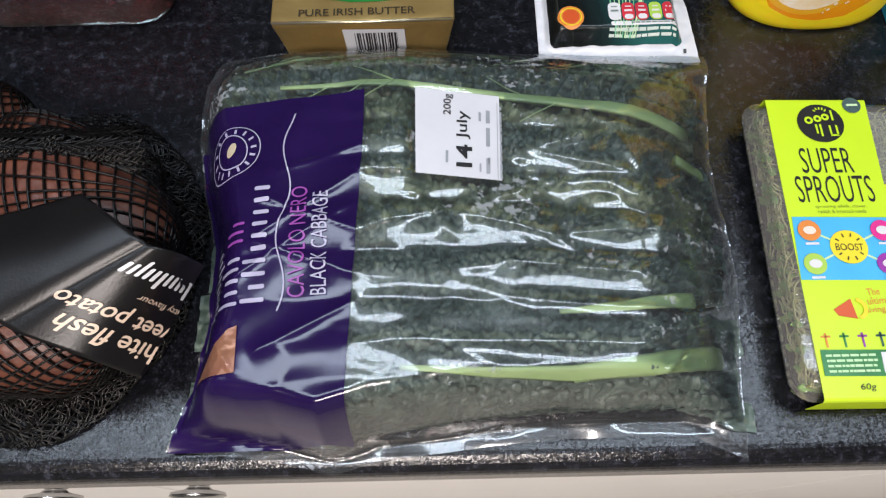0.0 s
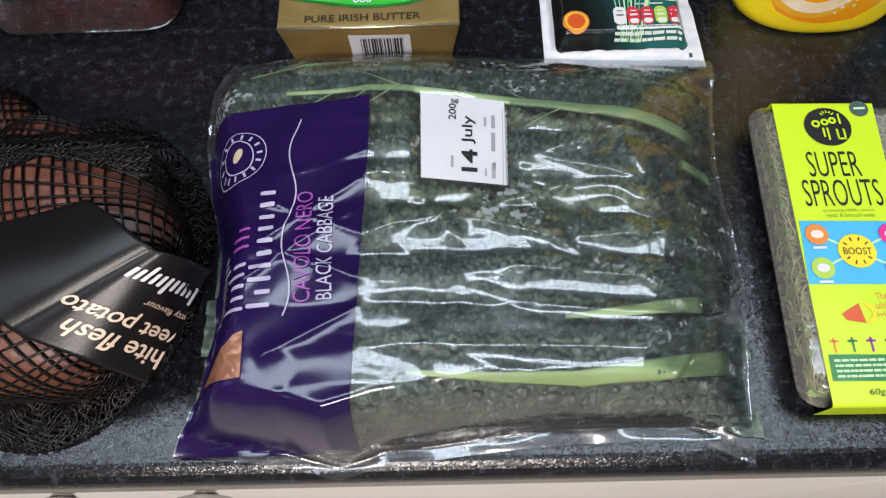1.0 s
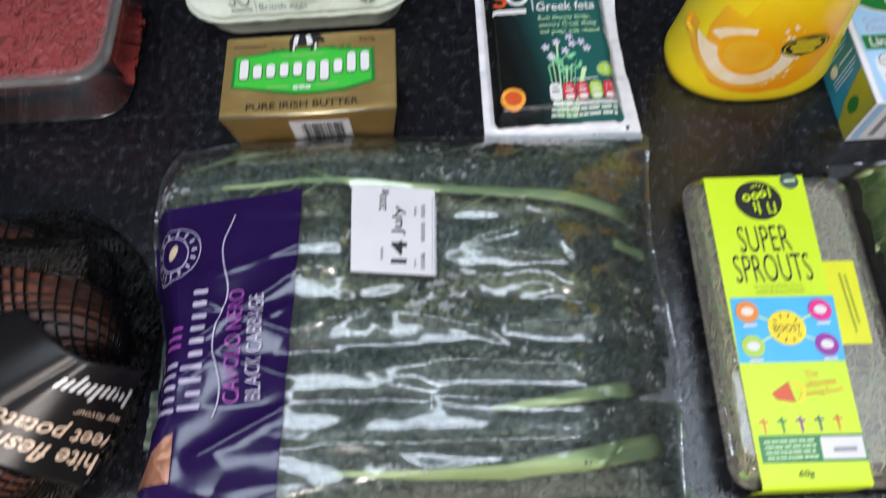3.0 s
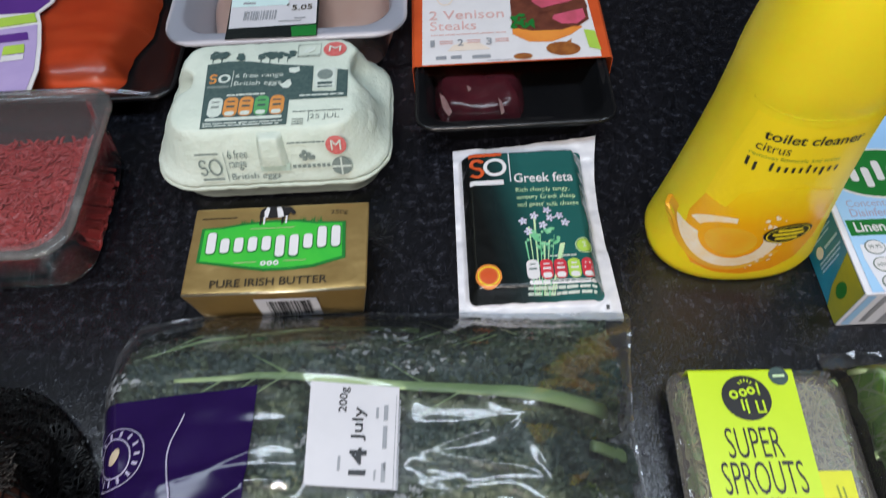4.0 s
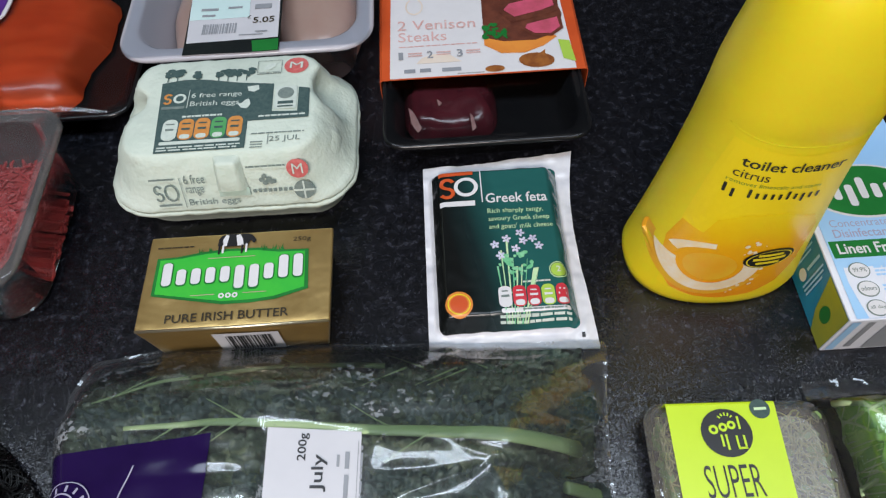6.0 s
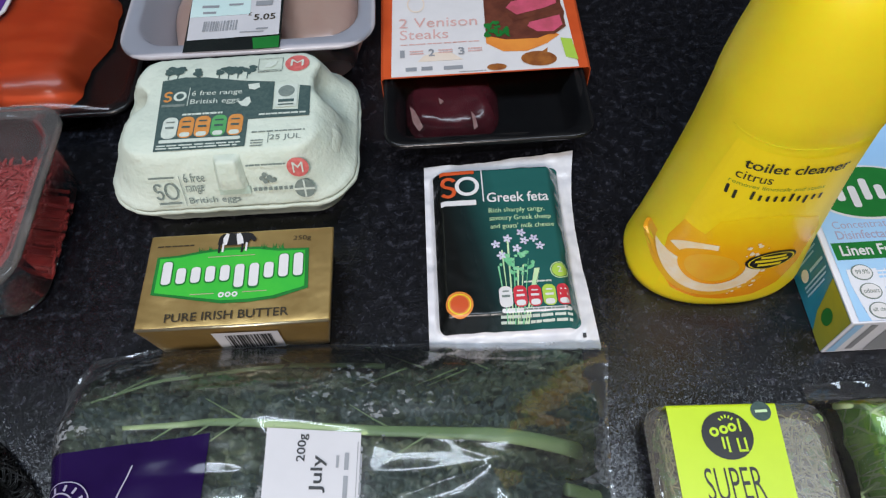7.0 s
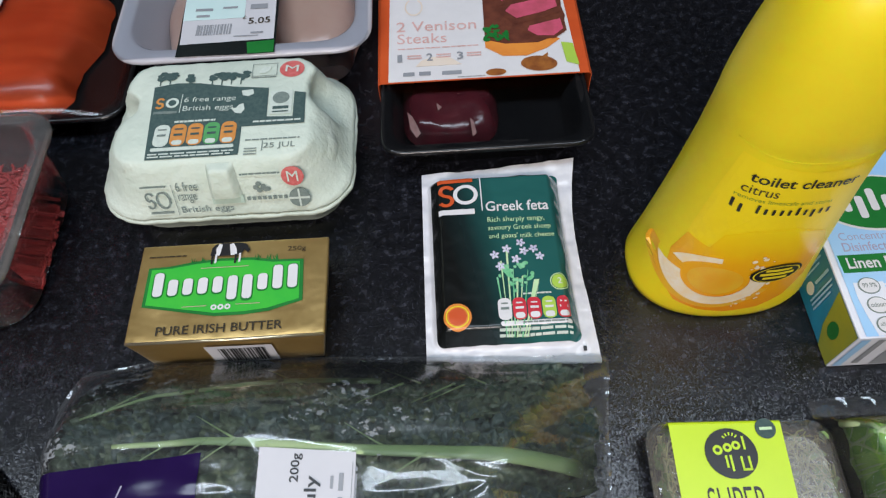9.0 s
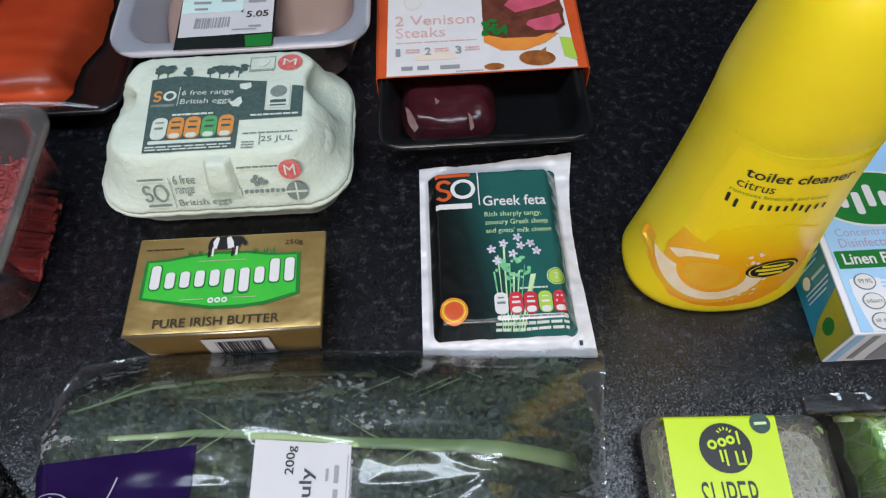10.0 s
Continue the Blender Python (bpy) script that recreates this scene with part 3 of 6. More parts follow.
    for pts in ([(0.0470, 0.4070), (0.0490, 0.4072), (0.0500, 0.4150), (0.0480, 0.4158), (0.0462, 0.4120)], [(0.0560, 0.4069), (0.0600, 0.4072), (0.0590, 0.4120), (0.0570, 0.4158), (0.0545, 0.4150), (0.0552, 0.4110)]):
        patch(t, "printed_picture", pts, M_WHITE, flat(Hh + 0.0016))
    for k, x in enumerate((0.0438, 0.0462, 0.0585, 0.0612)):
        bars(t, [(x, 0.4012 + 0.0006 * (k % 2), 0.0013, 0.0064)], M_WHITE if k % 2 else M_BLACK, flat(Hh + 0.0016), name="printed_picture")
    for k in range(22):
        x = rnd.choice((rnd.uniform(0.028, 0.043), rnd.uniform(0.07, 0.088)))
        patch(t, "grass_print", [(x, 0.402), (x + 0.0012, 0.402), (x + rnd.uniform(-0.001, 0.002), 0.4055 + rnd.uniform(0, 0.0022))], M_DKGREEN, z1)
    write(t, "PURE IRISH BUTTER", M_BRONZE, 0.0165, 0.3545, 0.0755, 0.0058, z1, 0.4, 0.01)
    write(t, "250g", M_BRONZE, 0.0915, 0.4075, 0.0115, 0.0042, z1)
    bars(t, text_lines(0.004, 0.4085, 0.024, 1, 0.002, 0.0009, 2), M_BRONZE, z1)
    front = lambda x, z: (x, y0 - 0.0016, z)
    patch(t, "barcode_label", [(0.044, 0.0305), (0.0845, 0.0295), (0.0848, 0.006), (0.0448, 0.007)], M_STICKER, front, "white barcode panel")
    bars(t, barcode(0.0515, 0.0085, 0.028, 0.0185, 3), M_BLACK, lambda x, z: (x, y0 - 0.002, z), name="barcode")


butter()


# ---- feta ----
def feta():
    t = thing("cheese_pack", 0.228, 0.413, 0, "flat vacuum pack of feta cheese with white sealed edges", "cheese pack")
    corners = ((0.1752, 0.341), (0.2835, 0.3358), (0.2872, 0.4915), (0.1762, 0.4875))

    def uv(u, v):
        a, b, c, d = corners
        x = (a[0] * (1 - u) + b[0] * u) * (1 - v) + (d[0] * (1 - u) + c[0] * u) * v
        y = (a[1] * (1 - u) + b[1] * u) * (1 - v) + (d[1] * (1 - u) + c[1] * u) * v
        if u > 0.5:
            x -= 0.006 * math.sin(math.pi * v) * (u - 0.5) * 2 * (0.4 + v)
        return x, y

    def height(x, y):
        dx, dy = max(0, abs(x - 0.2265) - 0.037), max(0, abs(y - 0.4135) - 0.056)
        d = math.hypot(dx, dy)
        h = 0.0145 * max(0.0, 1 - (d / 0.0095) ** 1.4)
        edge = 0.0022 * bow(x, y, 0, 55, 2) + 0.0012 * bow(x, y, 0, 140, 5)
        lift = 0.008 * max(0, (y - 0.47) / 0.02) * max(0, (x - 0.22) / 0.06)
        return 0.0026 + h + edge * (0.9 if h < 0.012 else 0.25) + lift * 0.5

    def top(u, v):
        x, y = uv(u, v)
        if v == 0:
            y += 0.0006 * (-1) ** round(u * 90)
        return (x, y, max(0.0008, height(x, y)))

    v, f = grid(90, 110, top)
    mesh_ob("pouch", v, f, M_POUCH, t, "white plastic pouch")
    v, f = grid(20, 20, lambda u, w: (*uv(u, w), 0.0004))
    mesh_ob("pouch_back", v, f, M_POUCH, t)

    def lay(e):
        return lambda x, y: (x, y, max(0.0008, height(x, y)) + e)

    def panel(u, v):
        x, y = 0.1825 + 0.0910 * u, 0.3495 + 0.1295 * v
        dx, dy = max(0, abs(x - 0.228) - 0.0405), max(0, abs(y - 0.41425) - 0.0597)
        d = math.hypot(dx, dy)
        if d > 0.005:
            x -= math.copysign(dx * (1 - 0.005 / d), x - 0.228)
            y -= math.copysign(dy * (1 - 0.005 / d), y - 0.41425)
        x -= 0.0025 * u * math.sin(math.pi * v)
        return (x, y, max(0.0008, height(x, y)) + 0.0007)

    v, f = grid(80, 110, panel)
    mesh_ob("printed_panel", v, f, M_FETA, t, "teal and black printed front")
    e = lay(0.0013)
    F = 0.004
    bars(t, [(0.1875, 0.4668, 0.0245, 0.0036)], M_REDORANGE, e, fine=F, name="logo_bar")
    annulus(t, "logo_ring", 0.2065, 0.4565, 0.0058, 0.0085, M_WHITE, e, 0.95, fine=F)
    annulus(t, "logo_curve", 0.1935, 0.4600, 0.0028, 0.0056, M_REDORANGE, e, 0.9, arc=(20, 270), fine=F)
    annulus(t, "logo_curve", 0.1930, 0.4522, 0.0028, 0.0056, M_REDORANGE, e, 0.9, arc=(-160, 90), fine=F)
    bars(t, [(0.1875, 0.4405, 0.0245, 0.0042)], M_WHITE, e, fine=F, name="logo_bar")
    bars(t, [(0.2168, 0.4428, 0.0008, 0.028)], M_WHITE, e, fine=F, name="rule")
    write(t, "Greek feta", M_WHITE, 0.2195, 0.4418, 0.0425, 0.0082, e, -1.5, 0.012, F)
    for k, s in enumerate(("Rich sharply tangy,", "savoury Greek sheep", "and goats' milk cheese")):
        write(t, s, M_PALEGREEN, 0.2200, 0.4318 - 0.0065 * k, (0.0380, 0.0415, 0.0430)[k], 0.0050, e, -0.8, 0.0, F)
    rnd = random.Random(8)
    for k in range(9):
        x0, x1 = 0.2255 + 0.0016 * k, 0.2235 + 0.0032 * k
        ytop = rnd.uniform(0.385, 0.41)
        w = rnd.uniform(0.0004, 0.0011)
        patch(t, "flower_stem_print", [(x0, 0.352), (x0 + w, 0.352), (x1 + w + rnd.uniform(-0.003, 0.003), ytop), (x1, ytop)], M_PALEGREEN if k % 3 else M_LEAFPRINT, e, fine=F)
    for k in range(26):
        patch(t, "leaf_print", disc(rnd.gauss(0.234, 0.006), rnd.gauss(0.392, 0.008), rnd.uniform(0.001, 0.0028), rnd.uniform(0.0008, 0.0018), 8, rnd.uniform(0, 180)), M_LEAFPRINT, e)
    for cx, cy in ((0.2225, 0.407), (0.2255, 0.3985), (0.2305, 0.411), (0.240, 0.4155), (0.2415, 0.409), (0.248, 0.4105), (0.2515, 0.4045), (0.236, 0.403)):
        for k in range(5):
            a = 2 * math.pi * k / 5 + cx * 900
            patch(t, "petal_print", disc(cx + 0.0018 * math.cos(a), cy + 0.0018 * math.sin(a), 0.0015, 0.0009, 8, math.degrees(a)), M_FLOWER, lay(0.0017))
    patch(t, "round_mark", disc(0.196, 0.3645, 0.0088, 0.0092), M_ORANGE, e, "orange round quality mark", F)
    patch(t, "round_mark", disc(0.196, 0.3645, 0.0056, 0.0058), M_REDORANGE, lay(0.0017), fine=F)
    annulus(t, "round_mark", 0.196, 0.3645, 0.0066, 0.0074, M_YELLOW, lay(0.0017), fine=F)
    for k, m in enumerate((M_WHITE, M_RED, M_RED, M_LIME, M_RED)):
        x = 0.2215 + 0.0092 * k
        patch(t, "nutrition_mark", rrect(x, x + 0.0084, 0.3605, 0.3755, 0.0035, 4), m, e, fine=F)
        patch(t, "nutrition_mark", rrect(x + 0.0012, x + 0.0072, 0.3612, 0.3652, 0.0018, 3), M_WHITE, lay(0.0017), fine=F)
        bars(t, [(x + 0.0022, 0.3712, 0.004, 0.0010), (x + 0.0016, 0.3675, 0.0052, 0.0016)], M_WHITE if k else M_GREYINK, lay(0.0017))
    patch(t, "nutrition_strip", rrect(0.2225, 0.2668, 0.3568, 0.3597, 0.0012, 3), M_WHITE, e, fine=F)
    bars(t, text_lines(0.236, 0.3578, 0.028, 1, 0.002, 0.0011, 3), M_GREYINK, lay(0.0017))
    bars(t, text_lines(0.2215, 0.3545, 0.046, 2, 0.0024, 0.0012, 4) + text_lines(0.238, 0.3775, 0.018, 1, 0.002, 0.0012, 6), M_WHITEINK, e)
    patch(t, "number_mark", disc(0.262, 0.3855, 0.0050), M_LIME, e, fine=F)
    annulus(t, "number_mark", 0.262, 0.3855, 0.0054, 0.0060, M_PALEGREEN, e, fine=F)
    write(t, "2", M_WHITE, 0.2607, 0.3838, 0.0026, 0.0042, lay(0.0017))
    bars(t, [(0.273, 0.3435, 0.0022, 0.0030)], M_BLACK, e)


feta()


# ---- eggs ----
def eggs():
    cx, cy = 0.0460, 0.5015
    t = thing("egg_box", cx, cy, 0, "pale green moulded pulp box of six eggs, closed", "egg box")

    def shell(levels, n=12, bumps=0.0):
        rings = []
        for z, hx, hy, r in levels:
            pts = []
            for x, y in spread(rrect(cx - hx, cx + hx, cy - hy, cy + hy, r, n), 144):
                u, v = (x - cx) / hx, (y - cy) / hy
                if bumps and z > 0.038:
                    k = min(1.0, (z - 0.038) / 0.012)
                    side = abs(u) ** 4
                    if u < 0:
                        x += side * k * (1 - 0.45 * max(0.0, (z - 0.058) / 0.012)) * bumps * math.exp(-((v - 0.16) / 0.26) ** 4)
                    else:
                        x -= side * k * (1 - 0.80 * max(0.0, (z - 0.056) / 0.014)) * bumps * math.exp(-((v - 0.36) / 0.30) ** 4)
                pts.append((x + 0.0008 * bow(x, y, z, 160), y + 0.0008 * bow(x, y, z, 160, 4), z + 0.0005 * bow(x, y, z, 120, 7)))
            rings.append(pts)
        return rings

    base = shell([(0.0005, 0.070, 0.046, 0.02), (0.004, 0.073, 0.048, 0.02), (0.024, 0.080, 0.056, 0.028), (0.0265, 0.0855, 0.0605, 0.032), (0.0285, 0.0862, 0.0612, 0.032), (0.0305, 0.0858, 0.0608, 0.032)])
    base = [[(x, y, z + (0.0012 * bow(x, y, 0, 90, 2) if z > 0.02 else 0)) for x, y, z in r] for r in base]
    v, f = loft(base)
    mesh_ob("base_tray", v, f, M_PULP, t)
    lid = shell([(0.0312, 0.0850, 0.0602, 0.032), (0.0335, 0.0852, 0.0604, 0.032), (0.0355, 0.0835, 0.0590, 0.033), (0.040, 0.0800, 0.0570, 0.034), (0.046, 0.0775, 0.0545, 0.034), (0.052, 0.0752, 0.0520, 0.033), (0.058, 0.0725, 0.0495, 0.030), (0.0635, 0.0685, 0.0470, 0.026), (0.0668, 0.0655, 0.0450, 0.020), (0.0688, 0.0630, 0.0432, 0.016), (0.0697, 0.0600, 0.0415, 0.014)], bumps=0.016)
    v, f = loft(lid)
    mesh_ob("lid", v, f, M_PULP, t)
    for ex, ey, s in ((cx + 0.0645, cy - 0.020, 0.95),):
        v, f = grid(20, 12, lambda a, b: (ex + 0.0135 * s * math.cos(2 * math.pi * a) * math.sin(math.pi * b / 2), ey + 0.0205 * s * math.sin(2 * math.pi * a) * math.sin(math.pi * b / 2), 0.0445 + 0.0185 * s * math.cos(math.pi * b / 2)))
        mesh_ob("egg_bulge", v, f, M_PULP, t)
    top = flat(0.0703)
    top2 = flat(0.0706)
    slope = ((0.4408, 0.0335), (0.4440, 0.040), (0.4465, 0.046), (0.4490, 0.052), (0.4515, 0.058), (0.4540, 0.0635), (0.4580, 0.0692))

    def face(e):
        def put(x, y):
            for (ya, za), (yb, zb) in zip(slope, slope[1:]):
                if y <= yb or yb > 0.4575:
                    return (x, y - e * 0.8, za + (y - ya) / (yb - ya) * (zb - za) + e * 0.5)
        return put

    # closing tab pushed through its slot
    hull = face(0.0)

    def tab(a, b):
        x = 0.0515 + (a - 0.5) * (0.0205 - 0.0035 * b)
        x0, y0, z0 = hull(x, 0.4464 + 0.0105 * b)
        out = 0.0058 * min(1.0, 6 * a, 6 * (1 - a)) * min(1.0, 5 * (1 - b), 0.75 + b)
        return (x0, y0 - 0.8 * out, z0 + 0.55 * out)

    v, f = grid(16, 14, tab)
    mesh_ob("closing_tab", v, f, M_PULP, t)
    # The slot is only its shade, painted as a darker strip on the lid.
    v, f = grid(8, 4, lambda a, b: (0.0420 + 0.0205 * a, *Vector(hull(0.05, 0.4446 + 0.0022 * b)[1:]) + Vector((-0.0010, 0.0006))))
    mesh_ob("tab_slot_shade", v, f, M_PULPSHADE, t)
    lab = [(0.001, 0.523), (0.016, 0.5255), (0.031, 0.5245), (0.055, 0.5195), (0.079, 0.5165), (0.0795, 0.491), (0.0965, 0.490), (0.0965, 0.512), (0.104, 0.5105), (0.1045, 0.484), (0.064, 0.4835), (0.064, 0.4605), (0.005, 0.4600)]
    patch(t, "printed_label", lab, M_INK, top, "slate green printed label")
    patch(t, "printed_mark", rrect(0.0808, 0.0955, 0.4925, 0.513, 0.0008, 2), M_WHITEINK, top2)
    patch(t, "printed_mark", disc(0.088, 0.5065, 0.0056, 0.0052), M_GREYINK, flat(0.0709))
    bars(t, [(0.083, 0.4965, 0.0105, 0.0026), (0.083, 0.4938, 0.0105, 0.0012)], M_INK, flat(0.0709))
    rnd = random.Random(5)
    for x0, x1, y0 in ((0.001, 0.0165, 0.531), (0.021, 0.028, 0.5285), (0.0365, 0.065, 0.5285)):
        for k in range(int((x1 - x0) * 1400)):
            patch(t, "tree_print", disc(rnd.uniform(x0 + 0.002, x1 - 0.002), y0 + rnd.uniform(-0.002, 0.004), rnd.uniform(0.0012, 0.003), rnd.uniform(0.001, 0.0022), 9), M_INK, top)
        bars(t, [(x0 + 0.003 + k * 0.0065, y0 - 0.007, 0.0007, 0.006) for k in range(max(1, int((x1 - x0) / 0.0065)))], M_INK, top, name="tree_print")
    bars(t, [(0.0662, 0.5278, 0.0172, 0.0004), (0.0662, 0.5390, 0.0172, 0.0004), (0.0662, 0.5278, 0.0004, 0.0112), (0.083, 0.5278, 0.0004, 0.0115)] + text_lines(0.0662, 0.5262, 0.017, 1, 0.002, 0.0009, 7), M_GREYINK, top)
    patch(t, "leaf_mark", [(0.071, 0.5305), (0.075, 0.5302), (0.0785, 0.533), (0.0792, 0.5365), (0.0745, 0.536), (0.0715, 0.5335)], M_WHITEINK, top)
    patch(t, "size_mark", disc(0.0935, 0.533, 0.0085, 0.0076), M_REDINK, top, "faded red size mark")
    write(t, "M", M_WHITEINK, 0.0890, 0.5299, 0.0090, 0.0060, flat(0.0712), -4, 0.0)
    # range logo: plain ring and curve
    annulus(t, "logo_ring", 0.0155, 0.5075, 0.0026, 0.0044, M_WHITEINK, top2)
    annulus(t, "logo_curve", 0.0075, 0.5095, 0.0013, 0.0029, M_ORANGEINK, top2, arc=(20, 270))
    annulus(t, "logo_curve", 0.0073, 0.5055, 0.0013, 0.0029, M_ORANGEINK, top2, arc=(-160, 90))
    bars(t, [(0.0042, 0.4982, 0.0155, 0.0022)], M_GREYINK, top2, name="logo_bar")
    bars(t, [(0.0212, 0.4985, 0.0005, 0.0165)], M_WHITEINK, top2, name="rule")
    write(t, "6 free range", M_WHITEINK, 0.0232, 0.5062, 0.0345, 0.0056, top2, -1)
    write(t, "British eggs", M_WHITEINK, 0.0232, 0.4985, 0.0335, 0.0056, top2, -1)
    for pts in ([(0.061, 0.515), (0.0685, 0.5158), (0.0695, 0.5118), (0.066, 0.5096), (0.062, 0.5108)], [(0.0555, 0.4995), (0.0585, 0.4955), (0.0625, 0.4948), (0.0645, 0.4985), (0.0632, 0.5035), (0.0608, 0.5028), (0.0585, 0.5)]):
        patch(t, "picture_print", pts, M_WHITEINK, top2)
    bars(t, text_lines(0.0195, 0.4898, 0.027, 1, 0.002, 0.0016, 9) + text_lines(0.071, 0.4862, 0.032, 1, 0.002, 0.0014, 10), M_WHITEINK, top2)
    for k, m in enumerate((M_WHITEINK, M_ORANGEINK, M_ORANGEINK, M_GREENINK, M_ORANGEINK)):
        x = 0.0078 + 0.0108 * k
        patch(t, "nutrition_mark", rrect(x, x + 0.0100, 0.4702, 0.4885, 0.0042, 4), m, top2)
        patch(t, "nutrition_mark", rrect(x + 0.0016, x + 0.0084, 0.471, 0.4748, 0.0018, 3), M_WHITEINK, flat(0.0709))
        bars(t, [(x + 0.0022, 0.4835, 0.0056, 0.0012), (x + 0.0022, 0.4785, 0.0056, 0.0018)], M_INK if k else M_GREYINK, flat(0.0709))
    patch(t, "nutrition_strip", rrect(0.0075, 0.0605, 0.4666, 0.4694, 0.001, 2), M_WHITEINK, top2)
    bars(t, text_lines(0.0065, 0.4637, 0.055, 2, 0.0022, 0.0011, 11), M_WHITEINK, top2)
    write(t, "25 JUL", M_GREYINK, 0.0795, 0.4635, 0.0205, 0.0055, top)
    bars(t, [(0.0785, 0.4625, 0.0005, 0.0085)] + text_lines(0.0675, 0.4715, 0.035, 1, 0.002, 0.0011, 12) + text_lines(0.0675, 0.4645, 0.008, 3, 0.0022, 0.001, 13), M_GREYINK, top)
    e = face(0.0012)
    annulus(t, "logo_ring", 0.0105, 0.4465, 0.0036, 0.0046, M_GREYINK, e, 0.55)
    annulus(t, "logo_curve", 0.002, 0.4475, 0.0018, 0.0028, M_GREYINK, e, 0.5, arc=(20, 270))
    annulus(t, "logo_curve", 0.0018, 0.4455, 0.0018, 0.0028, M_GREYINK, e, 0.5, arc=(-160, 90))
    bars(t, [(-0.002, 0.4502, 0.0165, 0.0005), (0.0, 0.4425, 0.015, 0.0007), (0.0178, 0.4418, 0.0004, 0.0090)], M_GREYINK, e, fine=0.003)
    for k, (s, w) in enumerate((("6 free", 0.0140), ("range", 0.0120), ("British eggs", 0.0340))):
        write(t, s, M_GREYINK, 0.0205, 0.4488 - 0.0035 * k, w, 0.0026, e, 0, 0, 0.003)
    bars(t, text_lines(0.063, 0.4524, 0.026, 1, 0.002, 0.0005, 14) + [(0.0645 + 0.0034 * k, 0.4452, 0.0022, 0.0010) for k in range(8)], M_GREYINK, e, fine=0.003)
    for k in range(7):
        patch(t, "tree_print", disc(0.0755 + rnd.uniform(-0.004, 0.004), 0.4487 + rnd.uniform(-0.0012, 0.0012), 0.0018, 0.0007, 8), M_GREYINK, e)
    patch(t, "size_mark", disc(0.0965, 0.4515, 0.0072, 0.0028), M_REDINK, e, fine=0.003)
    write(t, "M", M_WHITEINK, 0.0930, 0.4500, 0.0070, 0.0030, face(0.0018), 0, 0.0, 0.003)
    patch(t, "flag_print", disc(0.0985, 0.4452, 0.0068, 0.0028), M_GREYINK, e, fine=0.003)
    bars(t, [(0.0917, 0.4449, 0.0136, 0.0006), (0.0979, 0.4426, 0.0012, 0.0052)], M_WHITEINK, face(0.0016), fine=0.003)


eggs()


# ---- bottle ----
BX, BY = 0.3675, 0.4030
PROFILE = [(0.0005, 0.0540, 0.0385), (0.0020, 0.0570, 0.0408), (0.008, 0.0580, 0.0414), (0.020, 0.0556, 0.0412), (0.032, 0.0534, 0.0408), (0.060, 0.0492, 0.0396), (0.090, 0.0456, 0.0380), (0.120, 0.0428, 0.0362), (0.140, 0.0418, 0.0352), (0.152, 0.0414, 0.0346), (0.158, 0.0412, 0.0352), (0.166, 0.0406, 0.0354), (0.180, 0.0390, 0.0348), (0.195, 0.0368, 0.0334), (0.210, 0.0340, 0.0312), (0.222, 0.0305, 0.0285), (0.232, 0.0250, 0.0240), (0.238, 0.0190, 0.0190), (0.243, 0.0165, 0.0165)]


def bottle_size(z):
    for (za, aa, ba), (zb, ab, bb) in zip(PROFILE, PROFILE[1:]):
        if z <= zb:
            k = max(0, (z - za) / (zb - za))
            return aa + (ab - aa) * k, ba + (bb - ba) * k
    return PROFILE[-1][1:]


def bottle_ring(z, a, b, n=72, p=2.35):
    out = []
    for i in range(n):
        c, s = math.cos(2 * math.pi * i / n), math.sin(2 * math.pi * i / n)
        out.append((BX + a * math.copysign(abs(c) ** (2 / p), c), BY + b * math.copysign(abs(s) ** (2 / p), s), z))
    return out


